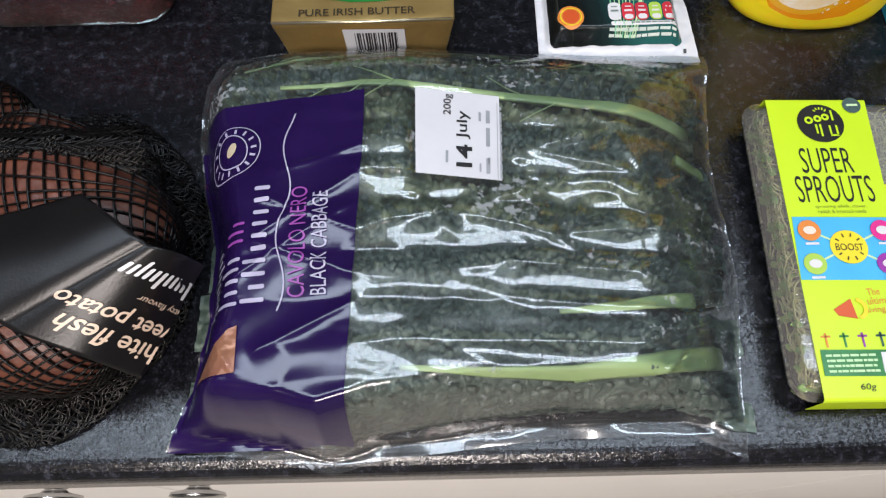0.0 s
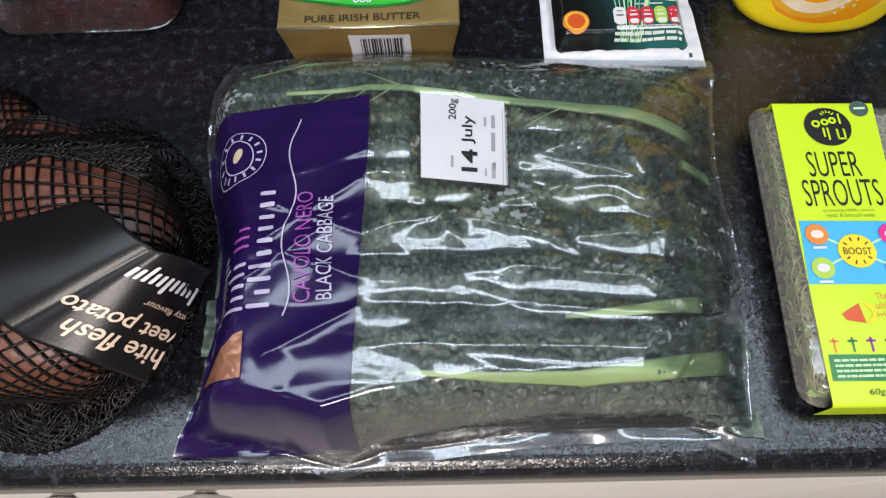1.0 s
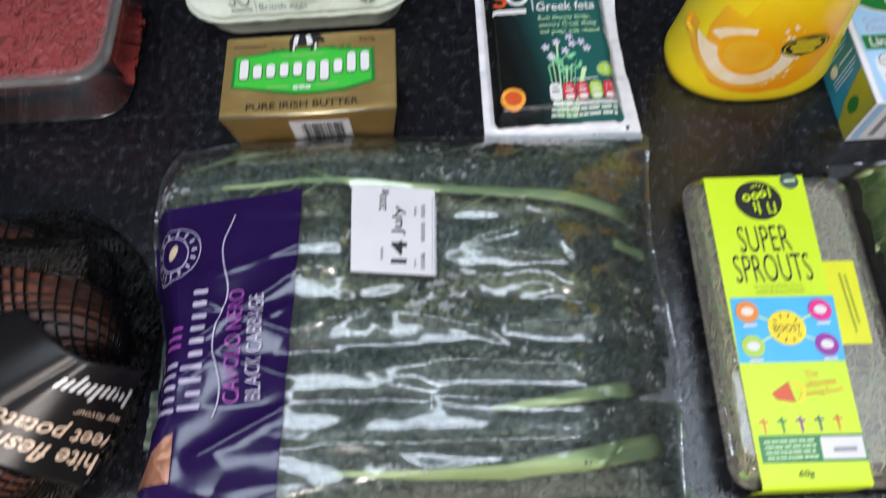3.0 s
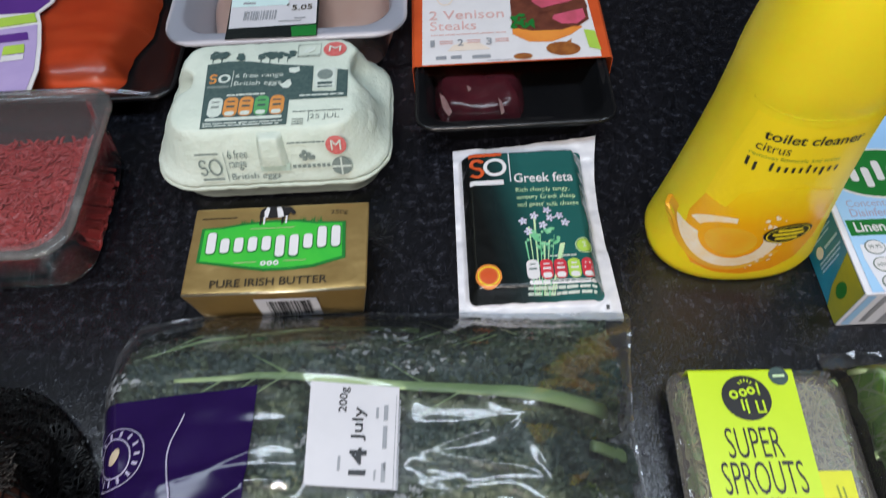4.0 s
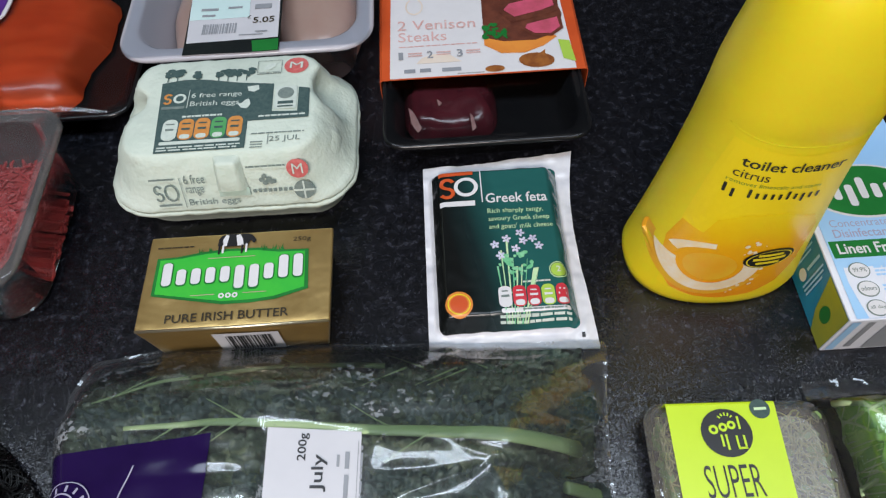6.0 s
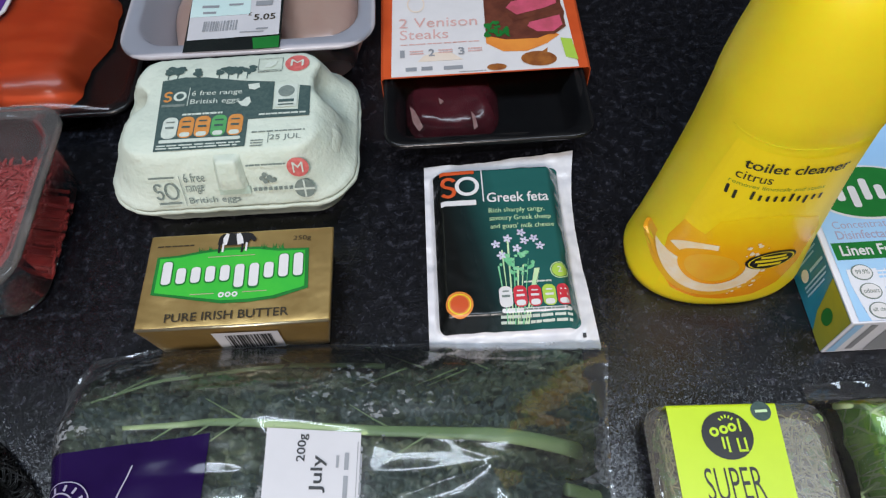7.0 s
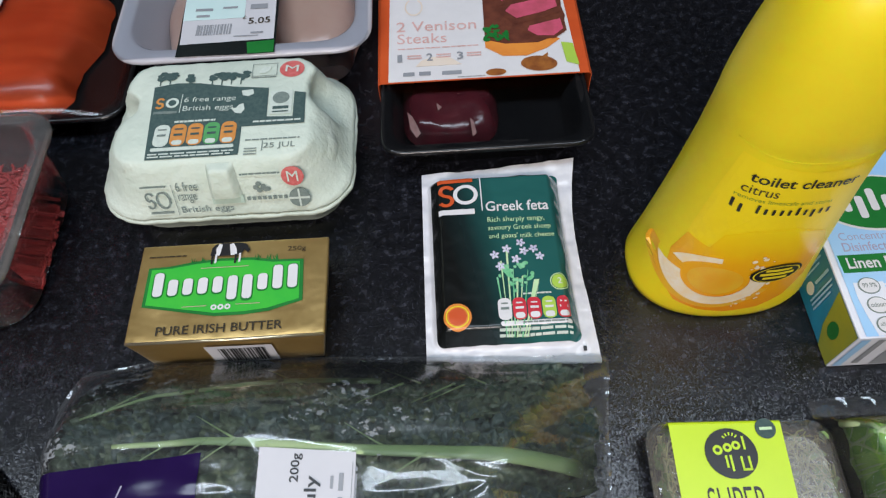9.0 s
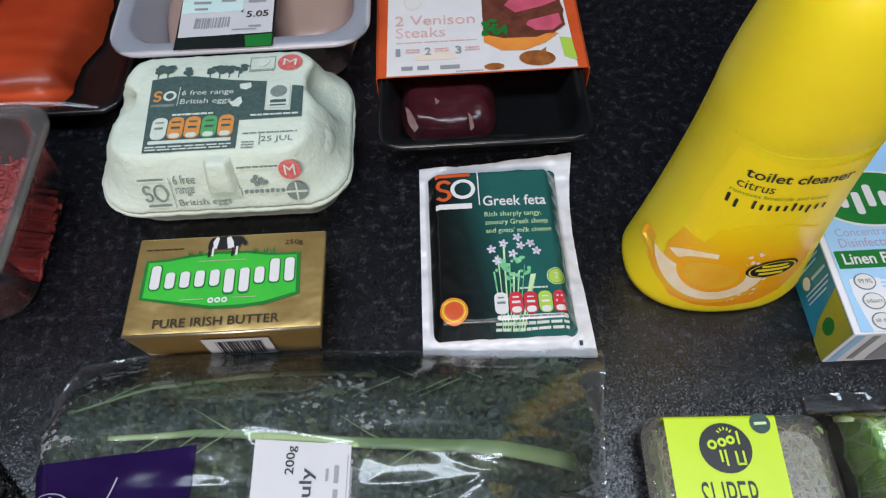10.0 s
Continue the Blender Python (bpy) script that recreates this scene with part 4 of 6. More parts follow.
def cleaner_bottle():
    t = thing("cleaner_bottle", BX, BY, 0, "tall yellow plastic bottle of citrus toilet cleaner", "bottle")
    zs = sorted({z for z, _, _ in PROFILE} | {i * 0.006 for i in range(1, 38)})
    v, f = loft([bottle_ring(z, *bottle_size(z)) for z in zs])
    mesh_ob("bottle_body", v, f, M_BOTTLE, t)
    rings = []
    for z, r in ((0.2435, 0.0160), (0.2445, 0.0170), (0.262, 0.0165), (0.275, 0.0120), (0.290, 0.0085), (0.2925, 0.0070)):
        rings.append([(BX + r * (1 + 0.02 * (k % 2)) * math.cos(2 * math.pi * k / 48), BY + r * (1 + 0.02 * (k % 2)) * math.sin(2 * math.pi * k / 48), z) for k in range(48)])
    v, f = loft(rings)
    mesh_ob("cap", v, f, M_BOTTLE, t, "ribbed yellow cap")
    # moulded ridge over the label
    ridge = []
    for i in range(41):
        k = i / 40
        z = 0.1540 - 0.004 * math.sin(math.pi * k)
        a, b = bottle_size(z)
        ang = radians(208 + 124 * k)
        c, s = math.cos(ang), math.sin(ang)
        ridge.append((BX + (a - 0.0010) * math.copysign(abs(c) ** 0.851, c), BY + (b - 0.0010) * math.copysign(abs(s) ** 0.851, s), z))
    v, f = tube(ridge, 0.0013, 6)
    mesh_ob("moulded_ridge", v, f, M_BOTTLE, t)

    def front(e):
        def put(x, z):
            a, b = bottle_size(max(0.004, z))
            u = min(0.999, abs(x - BX) / a)
            return (x, BY - b * (1 - u ** 2.35) ** (1 / 2.35) - e, z)
        return put

    F = 0.003
    patch(t, "front_label", [(0.323, 0.018), (0.335, 0.0135), (0.36, 0.0115), (0.386, 0.0130), (0.4035, 0.018), (0.4035, 0.060), (0.396, 0.148), (0.365, 0.1445), (0.333, 0.148), (0.326, 0.08)], M_BOTTLELABEL, front(0.0004), "glossy yellow front label", F)
    orange = [(0.3215, 0.030), (0.3300, 0.018), (0.345, 0.0135), (0.362, 0.0125), (0.38, 0.016), (0.393, 0.026), (0.3990, 0.045), (0.3975, 0.080), (0.392, 0.092), (0.372, 0.100), (0.352, 0.098), (0.340, 0.090), (0.336, 0.076), (0.326, 0.078), (0.322, 0.058)]
    m = bpy.data.materials.new("citrus_fade_print")
    m.use_nodes = True
    nt = m.node_tree
    tc, sx = nt.nodes.new("ShaderNodeTexCoord"), nt.nodes.new("ShaderNodeSeparateXYZ")
    nt.links.new(tc.outputs["Object"], sx.inputs[0])
    ad = nt.nodes.new("ShaderNodeMath")
    ad.operation = "MULTIPLY_ADD"
    ad.inputs[1].default_value = 0.02
    nt.links.new(noise_node(nt, 60, 4).outputs[0], ad.inputs[0])
    nt.links.new(sx.outputs[2], ad.inputs[2])
    mr = nt.nodes.new("ShaderNodeMapRange")
    mr.inputs["From Min"].default_value, mr.inputs["From Max"].default_value = 0.02, 0.112
    nt.links.new(ad.outputs[0], mr.inputs[0])
    nt.links.new(ramp(nt, mr.outputs[0], [(0.0, (0.82, 0.27, 0.008)), (0.3, (0.85, 0.40, 0.010)), (0.6, (0.85, 0.42, 0.008)), (1.0, (0.90, 0.70, 0.012))]), nt.nodes["Principled BSDF"].inputs["Base Color"])
    nt.nodes["Principled BSDF"].inputs["Roughness"].default_value = 0.22
    patch(t, "citrus_picture", orange, m, front(0.0007), "orange citrus splash print", F)
    # splash curl
    rnd = random.Random(3)
    for r0, r1, mt, arc, e in ((0.0285, 0.0335, M_CITRUS, (175, 350), 0.0010), (0.0185, 0.0285, M_CITRUSPALE, (185, 395), 0.0012), (0.0200, 0.0250, M_CITRUSPALE, (100, 165), 0.0012), (0.0000, 0.0150, M_CITRUS, (0, 360), 0.0010)):
        annulus(t, "splash_print", 0.3465, 0.0475, max(r0, 0.0001), r1, mt, front(e), 0.9, 36, F, arc, -6)
    for k in range(40):
        a = radians(rnd.uniform(-60, 60))
        r = rnd.uniform(0.02, 0.034)
        patch(t, "splash_drop", disc(0.3465 + r * math.cos(a), 0.0475 + r * math.sin(a), rnd.uniform(0.0004, 0.0016), None, 7), M_CITRUSPALE, front(0.0014))
    e = front(0.0012)
    write(t, "toilet cleaner", M_BLACK, 0.3385, 0.1335, 0.0500, 0.0066, e, 0, 0.012, F)
    write(t, "citrus", M_BRONZE, 0.3370, 0.1255, 0.0165, 0.0058, e, 0, 0, F)
    write(t, "removes limescale and stains", M_PUTTY, 0.3355, 0.1208, 0.0460, 0.0028, e, 0, 0, F)
    wordmark(t, "lg lxxxxlxgxx", M_BLACK, 0.3355, 0.1125, 0.0500, 0.0064, e, 0, F, 0.36)
    patch(t, "round_badge", disc(0.3775, 0.0570, 0.0148, 0.0092, 30, 4), M_BLACK, front(0.0016), "dark oval badge", F)
    annulus(t, "round_badge", 0.3775, 0.0570, 0.0125, 0.0134, M_YELLOW, front(0.002), 0.62, fine=F, ang=4)
    bars(t, [(0.3700, 0.0600, 0.015, 0.0022), (0.3678, 0.0560, 0.0195, 0.0026), (0.3705, 0.0520, 0.014, 0.0024)], M_YELLOW, front(0.002), fine=F)


cleaner_bottle()


# ---- disinfectant box ----
def disinfectant_box():
    x0, x1, y0, y1, h = 0.4185, 0.4950, 0.3255, 0.4750, 0.043
    t = thing("disinfectant_box", (x0 + x1) / 2, (y0 + y1) / 2, 0, "blue and white card box of disinfectant lying flat", "carton")
    part("carton", box_bm(x0, x1, y0, y1, 0.0003, h, 0.0008), M_BOXWHITE, t, "white card carton", smooth=False)
    top, top2, top3 = flat(h + 0.0004), flat(h + 0.0007), flat(h + 0.001)
    patch(t, "front_panel", [(x0 + 0.0035, y0 + 0.001), (x1 - 0.001, y0 + 0.001), (x1 - 0.001, y1 - 0.001), (x0 + 0.0035, y1 - 0.001)], M_BOXBLUE, top, "light blue front panel")
    patch(t, "front_panel", [(0.4290, y0 + 0.001), (x1 - 0.001, y0 + 0.001), (x1 - 0.001, 0.3600), (0.4260, 0.3600), (0.4255, 0.3500), (0.4270, 0.3380)], M_BOXWHITE, top2, "white lower panel")
    patch(t, "green_band", [(0.4235, 0.3665), (x1 - 0.001, 0.3665), (x1 - 0.001, 0.3785), (0.4232, 0.3785)], M_DKGREEN, top2)
    write(t, "Linen Fresh", M_WHITE, 0.4272, 0.3690, 0.0420, 0.0075, top3, 0, 0.02)
    write(t, "Concentrated", M_LAVENDER, 0.4285, 0.3885, 0.0400, 0.0055, top2)
    write(t, "Disinfectant", M_LAVENDER, 0.4285, 0.3808, 0.0360, 0.0062, top2, 0, 0.01)
    patch(t, "name_oval", disc(0.4590, 0.4150, 0.0360, 0.0210, 40), M_WHITE, top2)
    patch(t, "name_oval", disc(0.4590, 0.4150, 0.0345, 0.0195, 40), M_DKGREEN, top3, "green oval with white name strokes")
    z4 = flat(h + 0.0013)
    wordmark(t, "lxglxxx", M_WHITE, 0.4300, 0.4085, 0.0590, 0.0165, z4)
    for k, (w, s) in enumerate((("99.9%", 0.0080), ("odours", 0.0090), ("all day", 0.0088))):
        cy = 0.3575 - 0.0125 * k
        cx = 0.4345 + 0.0008 * k
        patch(t, "claim_badge", disc(cx, cy, 0.0064, 0.0054), M_GREYINK, top3)
        patch(t, "claim_badge", disc(cx, cy, 0.0056, 0.0047), M_WHITE, z4)
        write(t, w, M_GREYINK, cx - s / 2, cy - 0.0014, s, 0.0030, flat(h + 0.0016))
        bars(t, text_lines(cx + 0.009, cy + 0.001, 0.03, 3, 0.0026, 0.0014, k), M_BOXBLUE, top3)
    side = lambda e: (lambda y, z: (x0 - e, y, z))
    patch(t, "side_panel", [(y0 + 0.001, 0.001), (y1 - 0.001, 0.001), (y1 - 0.001, h - 0.001), (y0 + 0.001, h - 0.001)], M_BOXDARK, side(0.0004), "deep blue side panel")
    patch(t, "side_panel", [(y0 + 0.001, 0.001), (0.3400, 0.001), (0.3480, 0.014), (0.3560, h - 0.001), (y0 + 0.001, h - 0.001)], M_BOXOLIVE, side(0.0007), "olive yellow side corner")
    patch(t, "side_mark", disc(0.3400, 0.0220, 0.0050, 0.0070), M_DKGREEN, side(0.001))
    for k in range(3):
        y = 0.3720 + 0.0200 * k
        patch(t, "side_mark", disc(y, 0.0150, 0.0042, 0.0048), M_BOXWHITE, side(0.0010))
        bars(t, [(y - 0.0012, 0.0220, 0.002, 0.018), (y - 0.0072, 0.0100, 0.0013, 0.030), (y - 0.0100, 0.0100, 0.0013, 0.028), (y - 0.0128, 0.0100, 0.0013, 0.024)], M_BOXBLUE, side(0.001))
    end = lambda e: (lambda x, z: (x, y0 - e, z))
    bars(t, [(x0 + 0.012, 0.006, 0.004, 0.034), (x0 + 0.024, 0.003, 0.016, 0.038), (x0 + 0.044, 0.003, 0.005, 0.038)], M_GREYPRINT, end(0.0004))
    bars(t, [(x0 + 0.002, 0.003, 0.005, 0.038)], M_BOXBLUE, end(0.0004), name="end_print")


disinfectant_box()


# ---- venison ----
def venison():
    t = thing("venison_pack", 0.2275, 0.595, 0, "black tray of venison steaks in an orange and white card sleeve", "meat pack")
    x0, x1, y0, y1, h = 0.1490, 0.3015, 0.4850, 0.7150, 0.031
    tray(t, "black_tray", x0, x1, y0, y1, h, 0.007, 0.007, 0.016, M_BLACKTRAY)
    tray_inner = 0.004

    def steak(u, v):
        a = 2 * math.pi * u
        r = (v ** 0.7)
        x = 0.2000 + 0.0365 * r * math.copysign(abs(math.cos(a)) ** 0.55, math.cos(a))
        y = 0.5480 + 0.0370 * r * math.copysign(abs(math.sin(a)) ** 0.55, math.sin(a))
        z = tray_inner + 0.016 * (1 - v ** 5) + 0.0022 * bow(x, y, 0, 60)
        return (x, y, z)

    v, f = grid(48, 20, steak)
    mesh_ob("steak", v, f, M_STEAK, t, "dark red raw venison steak")
    for pts in ([(0.168, 0.532), (0.172, 0.526), (0.1775, 0.512), (0.1745, 0.508), (0.170, 0.516)], [(0.214, 0.524), (0.2165, 0.520), (0.218, 0.509), (0.2150, 0.506)], [(0.190, 0.540), (0.194, 0.536), (0.191, 0.533)]):
        patch(t, "fat_streak", pts, M_FAT, lambda x, y: (x, y, tray_inner + 0.0172 + 0.0022 * bow(x, y, 0, 60)), fine=0.004)
    v, f = grid(40, 40, lambda a, b: (x0 + 0.003 + (x1 - x0 - 0.006) * a, y0 + 0.003 + (y1 - y0 - 0.006) * b, h + 0.0006 - 0.004 * (16 * a * (1 - a) * b * (1 - b)) ** 0.6 + 0.0012 * bow(a, b, 0, 7)))
    mesh_ob("film_lid", v, f, M_WRAP, t, "clear film lid")
    sx0, sx1, sy0, sy1, sh = 0.1475, 0.3060, 0.5490, 0.7050, 0.0345
    pr = [(sx0, 0.004), (sx0, sh - 0.002), (sx0 + 0.002, sh), (sx1 - 0.002, sh), (sx1, sh - 0.002), (sx1, 0.004), (sx1 - 0.0005, 0.004), (sx1 - 0.0005, sh - 0.0022), (sx1 - 0.0022, sh - 0.0005), (sx0 + 0.0022, sh - 0.0005), (sx0 + 0.0005, sh - 0.0022), (sx0 + 0.0005, 0.004)]
    v, f = loft([[(x, y, z) for x, z in pr] for y in (sy0, sy1)], False, False)
    n = len(pr)
    for q in range(n // 2 - 1):
        f.append((q, q + 1, n - 2 - q, n - 1 - q))
    sleeve = mesh_ob("card_sleeve", v, f, M_REDORANGE, t, "orange card sleeve", smooth=False)
    z1, z2, z3, z4 = (flat(sh + 0.0004 * k) for k in (1, 2, 3, 4))
    patch(t, "sleeve_panel", [(0.1555, sy0 + 0.0006), (0.2290, sy0 + 0.0006), (0.2320, sy1 - 0.001), (0.1580, sy1 - 0.001)], M_WHITE, z1, "white text panel")
    patch(t, "sleeve_panel", [(0.2290, sy0 + 0.0006), (0.2970, sy0 + 0.0006), (0.2930, sy1 - 0.001), (0.2320, sy1 - 0.001)], M_WHITE, z1, "printed food picture")
    write(t, "2 Venison", M_FADEDPINK, 0.1620, 0.6020, 0.0620, 0.0110, z3, -1)
    write(t, "Steaks", M_FADEDPINK, 0.1625, 0.5890, 0.0380, 0.0108, z2, -1)
    for k, x in enumerate((0.1625, 0.1845, 0.2075)):
        write(t, "123"[k], M_GREYPRINT, x, 0.5690, 0.0035 + 0.0012 * (k > 0), 0.0080, z3, 0, 0.02)
        bars(t, text_lines(x + 0.0075, 0.5745, 0.011, 2, 0.0026, 0.0013, k), M_FADEDPINK, z3)
    patch(t, "picture_patch", [(0.1760, 0.5640), (0.1805, 0.5700), (0.1900, 0.5735), (0.2020, 0.5720), (0.2110, 0.5640)], M_BEIGE, z2)
    bars(t, [(0.1665, 0.5545, 0.0085, 0.004), (0.1785, 0.5545, 0.0085, 0.004), (0.1955, 0.5540, 0.0145, 0.004)], M_GREYPRINT, z2)
    bars(t, text_lines(0.1630, 0.5828, 0.062, 1, 0.002, 0.0010, 7), M_FADEDPINK, z2)
    annulus(t, "emblem_print", 0.1760, 0.6300, 0.0060, 0.0072, M_BEIGE, z2, 1.4, arc=(120, 420))
    patch(t, "plate_print", [(0.2295, 0.5800), (0.2420, 0.5700), (0.2600, 0.5690), (0.2760, 0.5760), (0.2870, 0.5850), (0.2800, 0.5890), (0.2450, 0.5830), (0.2298, 0.5890)], M_ORANGE, z2, "orange plate in the food picture")
    patch(t, "food_print", [(0.2298, 0.5880), (0.2450, 0.5825), (0.2700, 0.5820), (0.2890, 0.5900), (0.2940, 0.6100), (0.2900, 0.6350), (0.2700, 0.6480), (0.2450, 0.6500), (0.2315, 0.6480)], M_BROWNPRINT, z3)
    # slices of meat, each with a seared edge
    for edge, cut in ((((0.2340, 0.6500), (0.2420, 0.6240), (0.2660, 0.6330), (0.2860, 0.6420), (0.2900, 0.6520)), ((0.2400, 0.6500), (0.2460, 0.6300), (0.2660, 0.6390), (0.2840, 0.6460), (0.2860, 0.6520))),
                      (((0.2430, 0.6180), (0.2540, 0.6030), (0.2780, 0.6090), (0.2920, 0.6150), (0.2930, 0.6360), (0.2700, 0.6330), (0.2500, 0.6290)), ((0.2480, 0.6180), (0.2560, 0.6090), (0.2780, 0.6150), (0.2890, 0.6200), (0.2880, 0.6330), (0.2700, 0.6290), (0.2530, 0.6250))),
                      (((0.2590, 0.5960), (0.2680, 0.5860), (0.2830, 0.5850), (0.2930, 0.5930), (0.2925, 0.6090), (0.2740, 0.6060), (0.2620, 0.6030)), ((0.2630, 0.5950), (0.2700, 0.5885), (0.2825, 0.5875), (0.2905, 0.5945), (0.2895, 0.6060), (0.2740, 0.6020), (0.2650, 0.5995)))):
        patch(t, "meat_print", list(edge), M_BROWNPRINT, z4)
        patch(t, "meat_print", list(cut), M_MEATPRINT, flat(sh + 0.0020))
    rnd = random.Random(12)
    for k in range(26):
        patch(t, "leaf_print", disc(rnd.uniform(0.2310, 0.2480), rnd.uniform(0.5870, 0.6020), rnd.uniform(0.0015, 0.004), rnd.uniform(0.001, 0.0022), 8, rnd.uniform(0, 180)), M_DKGREEN, z4)
    patch(t, "fruit_print", disc(0.2680, 0.5600, 0.0135, 0.0078, 24, -5), M_FIGPRINT, z3)
    patch(t, "fruit_print", [(0.2600, 0.5650), (0.2700, 0.5660), (0.2760, 0.5710), (0.2745, 0.5640)], M_FIGPRINT, z3)
    patch(t, "fruit_print", disc(0.2355, 0.5535, 0.0075, 0.0035, 16), M_FIGPRINT, z3)
    patch(t, "green_tag", [(0.2885, 0.5600), (0.2975, 0.5560), (0.2955, 0.5790), (0.2870, 0.5810)], M_LIME, z3)
    bars(t, text_lines(0.2070, 0.5505, 0.021, 1, 0.002, 0.0010, 8), M_GREYPRINT, z2)


venison()


# ---- chicken ----
def chicken():
    t = thing("chicken_pack", 0.048, 0.665, 0, "frosted plastic tray of raw chicken breast with a price label", "meat pack")
    x0, x1, y0, y1, h = -0.0485, 0.1455, 0.5630, 0.7750, 0.0565
    tray(t, "frosted_tray", x0, x1, y0, y1, h, 0.011, 0.010, 0.026, M_FROST)

    def breast(cx, cy, rx, ry, hh, seed):
        def put(u, v):
            a = 2 * math.pi * u
            r = math.sin(math.pi * v / 2)
            k = 1 + 0.12 * bow(math.cos(a), math.sin(a), 0, 1.2, seed)
            x, y = cx + rx * r * k * math.cos(a), cy + ry * r * k * math.sin(a)
            return (x, y, 0.005 + hh * math.cos(math.pi * v / 2) ** 0.6 + 0.003 * bow(x, y, 0, 35, seed))
        return put

    for k, (cx, cy, rx, ry, hh) in enumerate(((0.094, 0.640, 0.037, 0.060, 0.041), (0.006, 0.650, 0.034, 0.062, 0.034), (0.050, 0.690, 0.045, 0.055, 0.040))):
        v, f = grid(40, 18, breast(cx, cy, rx, ry, hh, k * 3.1))
        mesh_ob("chicken_breast", v, f, M_CHICKEN, t, "pale pink raw chicken breast")
    film = lambda x, y: h + 0.0005 - 0.003 * max(0, (1 - ((x - 0.0485) / 0.094) ** 2)) * max(0, 1 - ((y - 0.669) / 0.104) ** 2) + 0.0005 * bow(x, y, 0, 40)
    v, f = grid(40, 40, lambda a, b: (x0 + 0.003 + (x1 - x0 - 0.006) * a, y0 + 0.003 + (y1 - y0 - 0.006) * b, film(x0 + 0.003 + (x1 - x0 - 0.006) * a, y0 + 0.003 + (y1 - y0 - 0.006) * b)))
    mesh_ob("film_lid", v, f, M_WRAP, t, "clear film lid")
    lay = lambda e: (lambda x, y: (x, y, film(x, y) + e))
    F = 0.006
    patch(t, "label_band", [(0.0035, 0.5645), (0.0755, 0.5635), (0.0715, 0.7000), (-0.0010, 0.7000)], M_TEALBLACK, lay(0.0008), "dark green label band", F)
    patch(t, "label_band", [(0.0560, 0.5640), (0.0750, 0.5637), (0.0742, 0.5775), (0.0540, 0.5765)], M_DKGREEN, lay(0.0011), fine=F)
    patch(t, "price_label", [(0.0048, 0.5770), (0.0738, 0.5785), (0.0715, 0.6360), (0.0015, 0.6330)], M_STICKER, lay(0.0014), "white printed price label", F)
    patch(t, "price_panel", [(0.0035, 0.6030), (0.0495, 0.6040), (0.0480, 0.6330), (0.0022, 0.6310)], M_MINT, lay(0.0017), fine=F)
    bars(t, barcode(0.0150, 0.5860, 0.0265, 0.0115, 6), M_GREYPRINT, lay(0.0018), name="barcode")
    write(t, "5.05", M_BRONZE, 0.0530, 0.5960, 0.0165, 0.0070, lay(0.002), 1, 0.01)
    write(t, "£", M_BRONZE, 0.0485, 0.6020, 0.0025, 0.0035, lay(0.002))
    bars(t, [(0.0530, 0.6130, 0.0130, 0.0055), (0.0115, 0.6130, 0.0130, 0.0030), (0.0320, 0.6150, 0.0110, 0.0025), (0.0130, 0.6060, 0.0100, 0.0025), (0.0560, 0.5850, 0.0090, 0.0018), (0.0440, 0.5820, 0.0180, 0.0012)], M_GREYPRINT, lay(0.002), fine=F)
    for k, m in enumerate((M_WHITE, M_LIME, M_ORANGE, M_LIME, M_LIME)):
        patch(t, "nutrition_mark", rrect(0.022 + 0.0092 * k, 0.0303 + 0.0092 * k, 0.6400, 0.6530, 0.003, 3), m, lay(0.0014), fine=F)
    patch(t, "round_mark", disc(0.0115, 0.6455, 0.0070), M_RED, lay(0.0014), fine=F)


chicken()


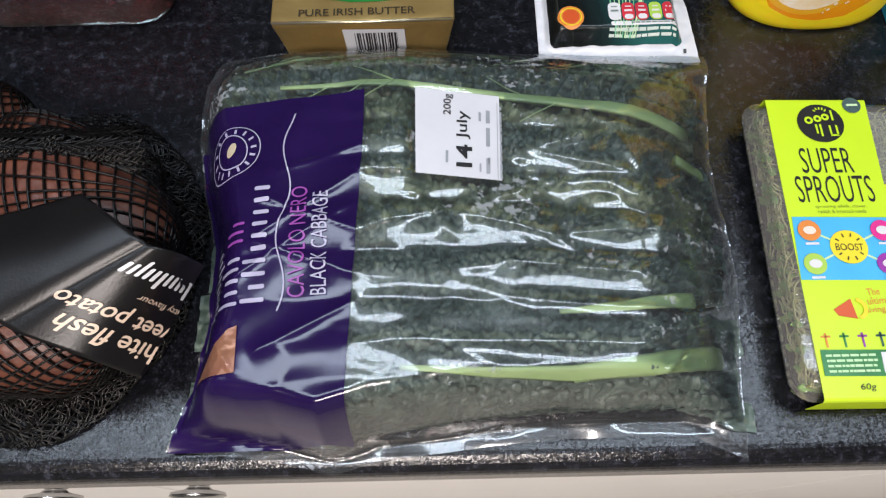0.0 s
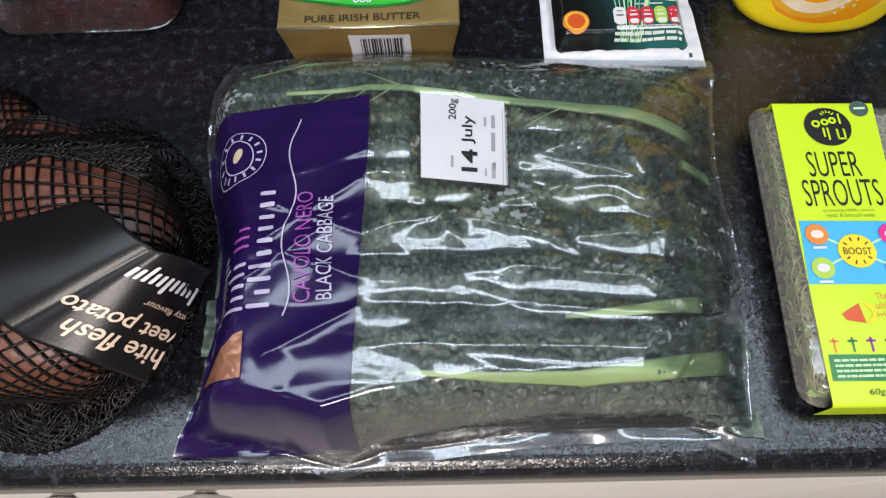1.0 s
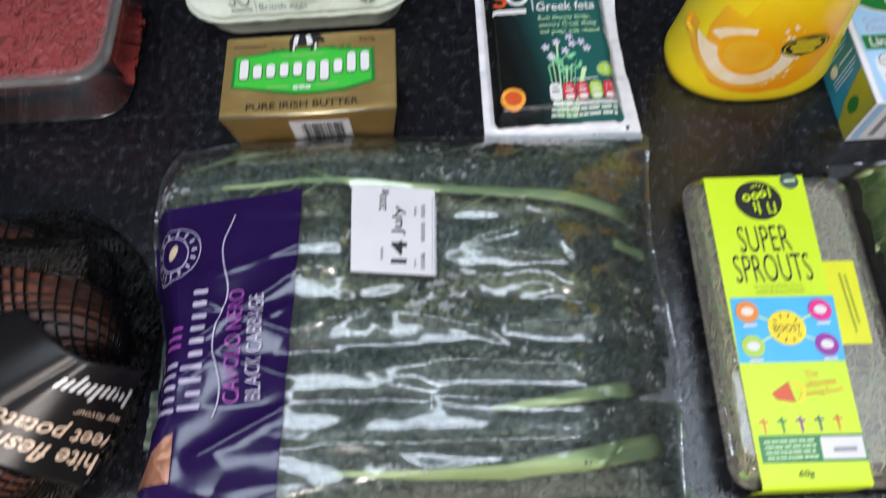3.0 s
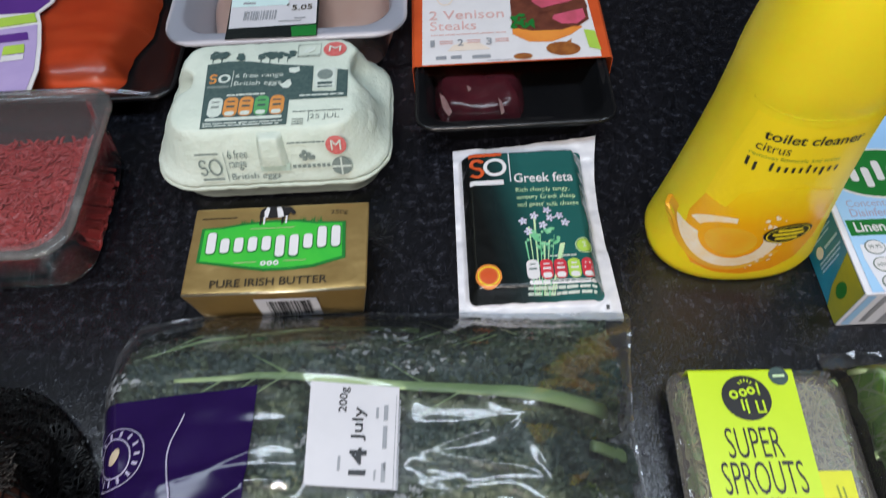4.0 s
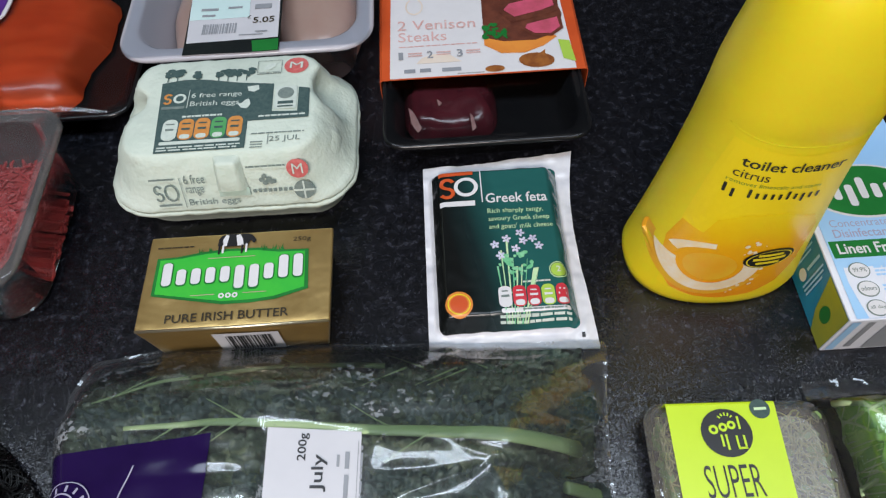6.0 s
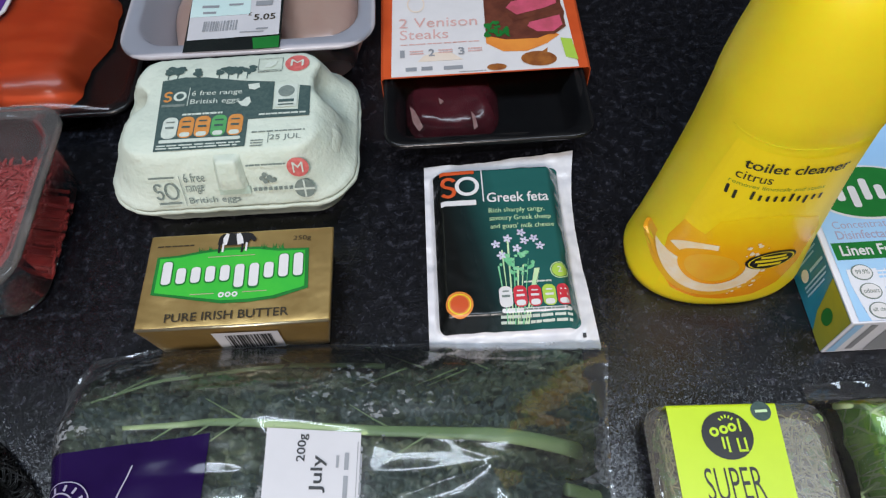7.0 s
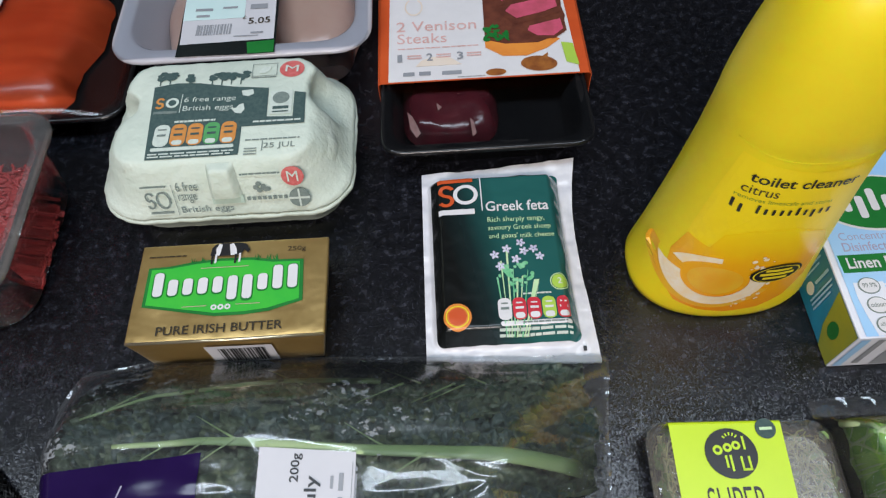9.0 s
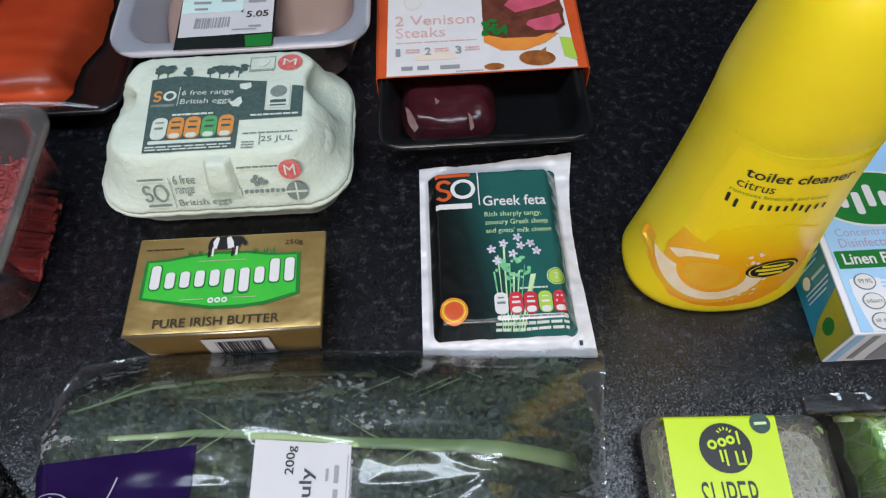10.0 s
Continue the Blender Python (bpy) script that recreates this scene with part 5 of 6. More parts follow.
# ---- mince ----
def mince():
    t = thing("mince_pack", -0.150, 0.455, 0, "clear plastic tray of bright red minced beef with film lid", "meat pack")
    x0, x1, y0, y1, h = -0.2350, -0.0690, 0.3690, 0.5190, 0.0600
    tray(t, "clear_tray", x0, x1, y0, y1, h, 0.0085, 0.0045, 0.024, M_CLEAR, thin=True)
    ix0, ix1, iy0, iy1 = x0 + 0.0135, x1 - 0.0130, y0 + 0.0142, y1 - 0.018

    def top(x, y):
        e = min(x - ix0, ix1 - x, y - iy0, iy1 - y)
        back = max(0.0, min(1.0, (iy1 - 0.004 - y) / 0.02))
        return 0.004 + (0.037 * min(1.0, max(0.0, e / 0.007)) ** 0.35) * (0.55 + 0.45 * back) + 0.0022 * bow(x, y, 0, 70) + 0.0012 * bow(x, y, 0, 190)

    def inside(x, y, r=0.025):
        mx, my = (ix0 + ix1) / 2, (iy0 + iy1) / 2
        dx, dy = max(0, abs(x - mx) - (ix1 - ix0) / 2 + r), max(0, abs(y - my) - (iy1 - iy0) / 2 + r)
        d = math.hypot(dx, dy)
        if d > r:
            x -= math.copysign(dx * (1 - r / d), x - mx)
            y -= math.copysign(dy * (1 - r / d), y - my)
        return x, y

    v, f = grid(110, 110, lambda a, b: (ix0 + (ix1 - ix0) * a, iy0 + (iy1 - iy0) * b, top(ix0 + (ix1 - ix0) * a, iy0 + (iy1 - iy0) * b)))
    v = [(*inside(x, y), z) for x, y, z in v]
    mesh_ob("minced_beef", v, f, M_MINCE, t, "red minced beef")
    rnd = random.Random(21)
    pieces = []
    for k in range(1500):
        edge = rnd.random()
        x, y = rnd.uniform(ix0 + 0.004, ix1 - 0.001), rnd.uniform(iy0 + 0.002, iy1 - 0.012)
        if edge < 0.30:
            x = ix1 - rnd.uniform(0.0, 0.002)
        elif edge < 0.5:
            y = iy0 + rnd.uniform(0.0, 0.002)
        if edge < 0.5:
            z = rnd.uniform(0.005, 0.038)
        else:
            z = top(x, y) + 0.0004
        a = rnd.uniform(0, 6.28)
        pts = []
        for q in range(5):
            pts.append((*inside(min(x, ix1), max(y, iy0)), z + rnd.uniform(-0.0006, 0.0006)))
            x += 0.0022 * math.cos(a)
            y += 0.0022 * math.sin(a)
            a += rnd.uniform(-0.6, 0.6)
        pieces.append(tube(pts, [0.0007, 0.0012, 0.0013, 0.0012, 0.0006], 5))
    v, f = gather(pieces)
    tagged(mesh_ob("mince_strand", v, f, M_MINCE, t), kind="stuff")
    v, f = grid(30, 30, lambda a, b: (x0 + 0.003 + (x1 - x0 - 0.006) * a, y0 + 0.003 + (y1 - y0 - 0.006) * b, h + 0.0005 + 0.0005 * bow(a, b, 0, 6)))
    mesh_ob("film_lid", v, f, M_HAZE, t, "clear film lid")


mince()


# ---- salmon ----
def salmon():
    t = thing("salmon_pack", -0.16, 0.645, 0, "black tray of orange salmon fillet with a purple card sleeve", "fish pack")
    x0, x1, y0, y1, h = -0.2700, -0.0480, 0.5440, 0.7600, 0.021
    tray(t, "black_tray", x0, x1, y0, y1, h, 0.008, 0.005, 0.018, M_BLACKTRAY)

    def fillet(u, v):
        a = 2 * math.pi * u
        c, s = math.cos(a), math.sin(a)
        r = v ** 0.8
        x = -0.1530 + 0.0530 * r * math.copysign(abs(c) ** 0.35, c)
        y = 0.6370 + 0.0740 * r * math.copysign(abs(s) ** 0.35, s)
        if x > -0.115 and y > 0.613:
            x += 0.016 * min(1, (x + 0.115) / 0.02) * min(1, (y - 0.613) / 0.006)
        x += 0.0025 * bow(x, y, 0, 80) * v
        return (x, y, 0.004 + 0.024 * (1 - v ** 7) + 0.0018 * bow(x, y, 0, 45) * (1 - v))

    v, f = grid(120, 26, fillet)
    mesh_ob("salmon_fillet", v, f, M_SALMON, t, "orange raw salmon fillet")
    v, f = grid(40, 40, lambda a, b: (x0 + 0.003 + (x1 - x0 - 0.006) * a, y0 + 0.003 + (y1 - y0 - 0.006) * b, 0.0218 + 0.0095 * (16 * a * (1 - a) * b * (1 - b)) ** 0.35 + 0.0008 * bow(a, b, 0, 9)))
    mesh_ob("film_lid", v, f, M_WRAP, t, "clear film lid")
    z = lambda e: flat(0.0335 + e)
    edge = [(-0.1570, 0.5430), (-0.1575, 0.5700), (-0.1640, 0.6000), (-0.1720, 0.6280), (-0.1780, 0.6420), (-0.1740, 0.6480), (-0.1690, 0.6560), (-0.1680, 0.6680), (-0.1680, 0.7200)]
    v, f = loft([[(x, y, zz) for x, y in edge] + [(-0.2760, y, zz) for x, y in reversed(edge)] for zz in (0.0325, 0.0335)])
    mesh_ob("card_sleeve", v, f, M_WHITE, t, "white edged purple card sleeve", smooth=False)
    v, f = loft([[(x, y, zz) for x, y in ((-0.2772, 0.5440), (-0.2760, 0.5440), (-0.2760, 0.7200), (-0.2772, 0.7200))] for zz in (0.003, 0.0335)])
    mesh_ob("sleeve_side", v, f, M_PURPLECARD, t, smooth=False)
    inner = [(x - 0.0035, y) for x, y in edge]
    up = inner[4:]
    patch(t, "sleeve_panel", up + [(-0.275, 0.7195), (-0.275, 0.6420)], M_PURPLECARD, z(0.0004), "purple panel")
    patch(t, "sleeve_panel", [(-0.1815, 0.6410), (-0.1755, 0.6290), (-0.275, 0.6140), (-0.275, 0.6250)], M_LIME, z(0.0008), "green stripe")
    patch(t, "sleeve_panel", [(-0.1605, 0.5435), (-0.1610, 0.5700), (-0.1675, 0.6000), (-0.1745, 0.6260), (-0.275, 0.6120), (-0.275, 0.5435)], M_LILAC, z(0.0004), "lilac panel")
    patch(t, "sleeve_panel", [(-0.1760, 0.6060), (-0.1800, 0.6160), (-0.2600, 0.6080), (-0.2600, 0.5980)], M_PURPLECARD, z(0.0010))
    patch(t, "nutrition_mark", [(-0.1750, 0.5900), (-0.1780, 0.6010), (-0.1950, 0.5990), (-0.1930, 0.5880)], M_LIME, z(0.0010))
    patch(t, "nutrition_mark", [(-0.1735, 0.5820), (-0.1748, 0.5885), (-0.1930, 0.5870), (-0.1920, 0.5800)], M_WHITE, z(0.0010))


salmon()


# ---- sprouts ----
def sprouts():
    t = thing("sprout_punnet", 0.3440, 0.1970, 0, "clear plastic punnet of sprouting seeds in a bright lime card sleeve", "salad punnet")
    ang = radians(-2.2)
    cx, cy = 0.3440, 0.1975
    h = 0.0245
    x0, x1, y0, y1 = 0.2935, 0.3970, 0.1035, 0.2915

    def trn(p):
        x, y, z = p
        dx, dy = x - cx, y - cy
        return (cx + dx * math.cos(ang) - dy * math.sin(ang), cy + dx * math.sin(ang) + dy * math.cos(ang), z)

    def rr(i, z, r=0.012):
        return [trn(p) for p in ring(x0 + i, x1 - i, y0 + i, y1 - i, r, z)]

    v, f = loft([rr(0.010, 0.0005), rr(0.007, 0.003), rr(0.003, 0.0120), rr(0.0005, 0.0125), rr(0.0005, 0.0140)], True, False)
    mesh_ob("punnet_base", v, f, M_CLEAR, t, "clear plastic base")
    v, f = loft([rr(0.0, 0.0142), rr(0.0, 0.0155), rr(0.003, 0.0160), rr(0.0055, 0.0225), rr(0.0075, 0.0240), rr(0.0115, 0.0242)], False, False)
    lid = mesh_ob("punnet_lid", v, f, M_CLEAR, t, "clear plastic lid")
    v, f = loft([rr(0.0115, 0.0242), rr(0.0150, 0.02415)], False, True)
    mesh_ob("lid_top", v, f, M_CLEARLID, lid, "misted top of the lid")
    rnd = random.Random(31)
    shoots, leaves = [], []
    for k in range(900):
        x, y = rnd.uniform(x0 + 0.009, x1 - 0.009), rnd.uniform(y0 + 0.009, y1 - 0.009)
        side = rnd.random()
        if side < 0.35:
            x = x0 + rnd.uniform(0.0075, 0.011)
        elif side < 0.6:
            x = x1 - rnd.uniform(0.0085, 0.028)
        z = rnd.uniform(0.008, 0.0215)
        a = rnd.uniform(0, 6.28)
        pts = []
        for q in range(6):
            px = min(max(x, x0 + 0.0075), x1 - 0.0075)
            py = min(max(y, y0 + 0.0075), y1 - 0.0075)
            pts.append(trn((px, py, min(0.0222, max(0.004, z)))))
            x += 0.0035 * math.cos(a)
            y += 0.0035 * math.sin(a)
            z += rnd.uniform(-0.002, 0.002)
            a += rnd.uniform(-0.8, 0.8)
        shoots.append(tube(pts, rnd.uniform(0.00035, 0.0007), 4))
        if k % 3 == 0:
            p = Vector(pts[-1])
            d = rnd.uniform(0, 6.28)
            leaves.append(([p + Vector((0.0026 * math.cos(d + q * 1.047) * (1 + 0.5 * (q % 3 == 0)), 0.0026 * math.sin(d + q * 1.047), rnd.uniform(-0.0004, 0.0004))) for q in range(6)], [(0, 1, 2, 3, 4, 5)]))
    v, f = gather(shoots)
    tagged(mesh_ob("sprout_shoot", v, f, M_SPROUT, t), kind="stuff")
    v, f = gather(leaves)
    tagged(mesh_ob("sprout_leaf", v, f, M_SPROUTLEAF, t), kind="stuff")
    v, f = loft([rr(0.013, 0.004), rr(0.013, 0.0120)])
    mesh_ob("seed_mat", v, f, mat("sprout_roots", (0.16, 0.14, 0.07), (0.08, 0.08, 0.035), 0.6, scale=220, dent=0.6, dent_scale=250), t, "tangled sprout roots")
    # sleeve: a card strip over the lid with ends turned down
    s = h + 0.0004
    L = [(0.3085, 0.2905), (0.3695, 0.2885), (0.3585, 0.1030), (0.3020, 0.1035)]

    def strip(u, w):
        a, b, c, d = L
        x = (a[0] * (1 - u) + b[0] * u) * (1 - w) + (d[0] * (1 - u) + c[0] * u) * w
        y = (a[1] * (1 - u) + b[1] * u) * (1 - w) + (d[1] * (1 - u) + c[1] * u) * w
        return x, y

    rows = [(0.0, 0.002), (0.0, s - 0.002), (0.004, s - 0.0004), (0.01, s), (0.99, s), (0.996, s - 0.0004), (1.0, s - 0.002), (1.0, 0.002)]
    verts, faces = [], []
    for w, z in rows:
        for u in (0.0, 0.25, 0.5, 0.75, 1.0):
            verts.append((*strip(u, w), z))
    verts += [(x, y - (0.0006 if i // 5 > 4 else -0.0006 if i // 5 < 3 else 0), z - (0.0005 if 2 < i // 5 < 5 else 0)) for i, (x, y, z) in enumerate(verts)]
    for r in range(7):
        for u in range(4):
            q = (r * 5 + u, (r + 1) * 5 + u, (r + 1) * 5 + u + 1, r * 5 + u + 1)
            faces.append(q)
    mesh_ob("card_sleeve", verts[:40], faces, M_ACID, t, "bright lime card sleeve", smooth=False)
    z1, z2, z3, z4 = (flat(s + 0.0004 * k) for k in (1, 2, 3, 4))
    patch(t, "side_flap", [(0.3655, 0.2290), (0.3840, 0.2285), (0.3805, 0.1780), (0.3630, 0.1785)], M_ACIDYELLOW, flat(s - 0.0006), "yellow card flap")
    bars(t, [(0.3730, 0.1850, 0.0012, 0.036), (0.3760, 0.1900, 0.0010, 0.03)], M_PUTTY, flat(s - 0.0002))
    patch(t, "logo_disc", disc(0.3385, 0.2715, 0.0140, 0.0135), M_BLACK, z1, "black disc with lime strokes")
    annulus(t, "logo_stroke", 0.3315, 0.2735, 0.0012, 0.0026, M_ACID, z2)
    annulus(t, "logo_stroke", 0.3370, 0.2745, 0.0010, 0.0024, M_ACID, z2)
    annulus(t, "logo_stroke", 0.3418, 0.2755, 0.0010, 0.0024, M_ACID, z2)
    bars(t, [(0.3455, 0.2730, 0.0012, 0.0072), (0.3345, 0.2640, 0.0012, 0.0065), (0.3370, 0.2620, 0.0012, 0.0085), (0.3425, 0.2625, 0.0012, 0.0070), (0.3465, 0.2625, 0.0012, 0.0070), (0.3425, 0.2620, 0.0052, 0.0012)], M_ACID, z2, name="logo_stroke")
    for k in range(5):
        a = radians(40 + 25 * k)
        bars(t, [(0.0035, -0.0004, 0.0018, 0.0008)], M_ACID, z2, math.degrees(a), 0.3395, 0.2775, name="logo_ray")
    patch(t, "award_mark", disc(0.3602, 0.2838, 0.0056), M_INK, z1, "small dark award mark")
    bars(t, [(0.3568, 0.2830, 0.0068, 0.0016)], M_PALEGREEN, z2)
    write(t, "SUPER", M_BLACK, 0.3205, 0.2372, 0.0305, 0.0172, z1, -1.0, -0.005)
    write(t, "SPROUTS", M_BLACK, 0.3140, 0.2180, 0.0445, 0.0175, z1, -1.0, -0.005)
    write(t, "sprouting alfalfa, clover,", M_PUTTY, 0.3225, 0.2138, 0.0295, 0.0024, z1, -1)
    write(t, "radish & broccoli seeds", M_PUTTY, 0.3235, 0.2108, 0.0275, 0.0024, z1, -1)
    patch(t, "blue_panel", [(0.3075, 0.2090), (0.3660, 0.2070), (0.3625, 0.1690), (0.3045, 0.1705)], M_SKY, z1, "sky blue panel")
    for ex, ey in ((0.3150, 0.2000), (0.3560, 0.1990), (0.3140, 0.1795), (0.3545, 0.1785)):
        dx, dy = ex - 0.3350, ey - 0.1893
        bars(t, [(0.0, -0.0006, math.hypot(dx, dy), 0.0012)], M_PALEGREEN, z2, math.degrees(math.atan2(dy, dx)), 0.3350, 0.1893, name="link_line")
    patch(t, "boost_disc", disc(0.3350, 0.1893, 0.0105, 0.0102), M_YELLOW, z3, "yellow disc")
    write(t, "BOOST", M_BRONZE, 0.3272, 0.1872, 0.0156, 0.0042, z4, -2)
    for k in range(10):
        a = 36 * k
        if a % 180 > 20:
            bars(t, [(0.0062, -0.0004, 0.0022, 0.0008)], M_BRONZE, z4, a, 0.3350, 0.1893, name="boost_ray")
    for ex, ey, mt, m2 in ((0.3150, 0.2000, M_ORANGE, M_BEIGE), (0.3560, 0.1990, M_PINK, M_WHITE), (0.3140, 0.1795, M_LIME, M_WHITE), (0.3545, 0.1785, M_VIOLET, M_WHITE)):
        patch(t, "use_mark", disc(ex, ey, 0.0064), mt, z3)
        patch(t, "use_mark", disc(ex, ey, 0.0036, 0.0026), m2, z4)
        bars(t, [(ex - 0.0038, ey - 0.0088, 0.0076, 0.0014)], M_WHITE, z3)
    patch(t, "horn_print", [(0.3180, 0.1530), (0.3200, 0.1495), (0.3300, 0.1475), (0.3285, 0.1590)], M_REDORANGE, z1, "orange horn drawing")
    annulus(t, "horn_print", 0.3302, 0.1532, 0.0040, 0.0062, M_YELLOW, z2, 1.0, arc=(-80, 80))
    write(t, "The", M_ORANGE, 0.3385, 0.1605, 0.0070, 0.0040, z1, 4)
    write(t, "ultimate", M_ORANGE, 0.3375, 0.1552, 0.0165, 0.0040, z1, 4)
    write(t, "living food", M_ORANGE, 0.3365, 0.1495, 0.0200, 0.0046, z1, 4)
    for k, mt in enumerate((M_ORANGE, M_DKGREEN, M_VIOLET, M_TEAL, M_ORANGE)):
        x = 0.3095 + 0.0098 * k
        bars(t, [(x, 0.1320, 0.0012, 0.0080), (x - 0.0020, 0.1375, 0.0052, 0.0011)], mt, z1, name="drawn_mark")
    patch(t, "green_panel", [(0.3055, 0.1310), (0.3600, 0.1298), (0.3592, 0.1158), (0.3048, 0.1170)], M_DKGREEN, z1, "dark green panel")
    bars(t, text_lines(0.3075, 0.1270, 0.027, 4, 0.0028, 0.0013, 5), M_PALEGREEN, z2)
    patch(t, "date_panel", [(0.3370, 0.1290), (0.3590, 0.1285), (0.3582, 0.1172), (0.3362, 0.1178)], M_WHITE, z2)
    bars(t, [(0.3425, 0.1210, 0.0120, 0.0022)], M_GREYPRINT, z3)
    write(t, "60g", M_BRONZE, 0.3215, 0.1085, 0.0080, 0.0042, z1, 0, 0, name="weight_text", skew=0.2)


sprouts()


# ---- kale ----
BAG_L = ((0.083, -0.047), (0.12, -0.036), (0.16, -0.031), (0.205, -0.032), (0.25, -0.043), (0.285, -0.050), (0.325, -0.049), (0.345, -0.040), (0.357, -0.015))
BAG_R = ((0.078, 0.266), (0.12, 0.270), (0.18, 0.279), (0.22, 0.277), (0.26, 0.276), (0.30, 0.281), (0.335, 0.287), (0.357, 0.280))


def between(table, v):
    for (a, b), (c, d) in zip(table, table[1:]):
        if v <= c:
            k = max(0.0, (v - a) / (c - a))
            return b + (d - b) * k
    return table[-1][1]


def bag_edge(y):
    return between(BAG_L, y), between(BAG_R, y)


def bag_front(x):
    return between(((-0.06, 0.096), (-0.02, 0.092), (0.02, 0.087), (0.045, 0.080), (0.07, 0.087), (0.12, 0.0925), (0.17, 0.0965), (0.235, 0.097), (0.262, 0.085), (0.29, 0.083)), x)


def bag_back(x):
    return 0.3465 + 0.006 * min(1, max(0, (x + 0.03) / 0.05)) - 0.013 * max(0, (x - 0.05) / 0.23)


ROWS_Y = (0.103, 0.119, 0.141, 0.167, 0.193, 0.219, 0.245, 0.270, 0.296, 0.320)


def bulk(x, y):
    """Height of the filled bag."""
    l, r = bag_edge(y)
    f, b = bag_front(x), bag_back(x)
    ex = max(0.0, min((x - l - 0.004) / 0.030, (r - x - 0.002) / 0.065, 1.0))
    ey = max(0.0, min((y - f - 0.002) / 0.023, (b - y - 0.002) / 0.070, 1.0))
    k = math.sin(math.pi / 2 * ex) * math.sin(math.pi / 2 * ey)
    crown = between(((-0.06, 0.044), (0.02, 0.057), (0.08, 0.060), (0.14, 0.052), (0.20, 0.042), (0.26, 0.033), (0.30, 0.031)), x)
    return 0.002 + (crown - 0.002) * k


def rows_wave(x, y):
    d = min(abs(y - r - 0.003 * math.sin(x * 14 + r * 60)) for r in ROWS_Y)
    return 1 - min(1, d / 0.0135) ** 2


# creases of the film: ends, height and breadth
FOLDS = ((0.155, 0.240, 0.205, 0.258, 0.0034, 0.0040), (0.205, 0.258, 0.220, 0.228, 0.0030, 0.0030), (0.155, 0.240, 0.216, 0.229, 0.0028, 0.0035),
         (0.176, 0.192, 0.226, 0.196, 0.0030, 0.0028), (0.176, 0.192, 0.180, 0.207, 0.0026, 0.0026), (0.064, 0.190, 0.106, 0.202, 0.0032, 0.0030),
         (0.106, 0.202, 0.164, 0.190, 0.0026, 0.0030), (0.092, 0.213, 0.112, 0.186, 0.0024, 0.0022), (0.120, 0.204, 0.172, 0.222, 0.0026, 0.0028),
         (0.138, 0.173, 0.213, 0.170, 0.0034, 0.0045), (0.140, 0.153, 0.232, 0.150, 0.0030, 0.0035), (0.205, 0.171, 0.232, 0.156, 0.0026, 0.0024),
         (0.062, 0.131, 0.210, 0.131, 0.0030, 0.0060), (0.130, 0.105, 0.198, 0.104, 0.0028, 0.0035), (0.210, 0.107, 0.230, 0.131, 0.0030, 0.0022),
         (0.208, 0.105, 0.238, 0.103, 0.0024, 0.0024), (0.238, 0.103, 0.256, 0.120, 0.0024, 0.0022), (0.232, 0.222, 0.252, 0.238, 0.0030, 0.0026),
         (0.060, 0.222, 0.012, 0.190, 0.0026, 0.0026), (0.062, 0.190, 0.010, 0.212, 0.0022, 0.0024), (0.062, 0.166, 0.008, 0.186, 0.0024, 0.0026),
         (0.062, 0.152, 0.015, 0.128, 0.0024, 0.0028), (0.060, 0.205, -0.012, 0.160, 0.0022, 0.0024), (0.064, 0.240, 0.020, 0.226, 0.0018, 0.0024),
         (-0.018, 0.150, 0.004, 0.118, 0.0030, 0.0040), (0.064, 0.226, 0.118, 0.221, 0.0028, 0.0028), (0.118, 0.221, 0.150, 0.216, 0.0020, 0.0026),
         (-0.032, 0.300, 0.012, 0.322, 0.0026, 0.0034), (-0.040, 0.270, -0.022, 0.300, 0.0030, 0.0030), (0.05, 0.330, 0.16, 0.334, 0.0022, 0.0040))


def fold_z(x, y):
    z = 0.0
    for ax, ay, bx, by, h, w in FOLDS:
        if min(ax, bx) - 0.02 < x < max(ax, bx) + 0.02 and min(ay, by) - 0.02 < y < max(ay, by) + 0.02:
            dx, dy = bx - ax, by - ay
            ll = dx * dx + dy * dy
            k = ((x - ax) * dx + (y - ay) * dy) / ll
            q = min(1.0, max(0.0, k))
            d = math.hypot(x - ax - q * dx, y - ay - q * dy)
            d += 0.0012 * noise.noise(Vector((x * 70, y * 70, h * 900)))
            z = max(z, h * math.exp(-abs(d) / w) * (0.4 + 0.6 * math.sin(math.pi * (0.1 + 0.8 * q))))
    return z


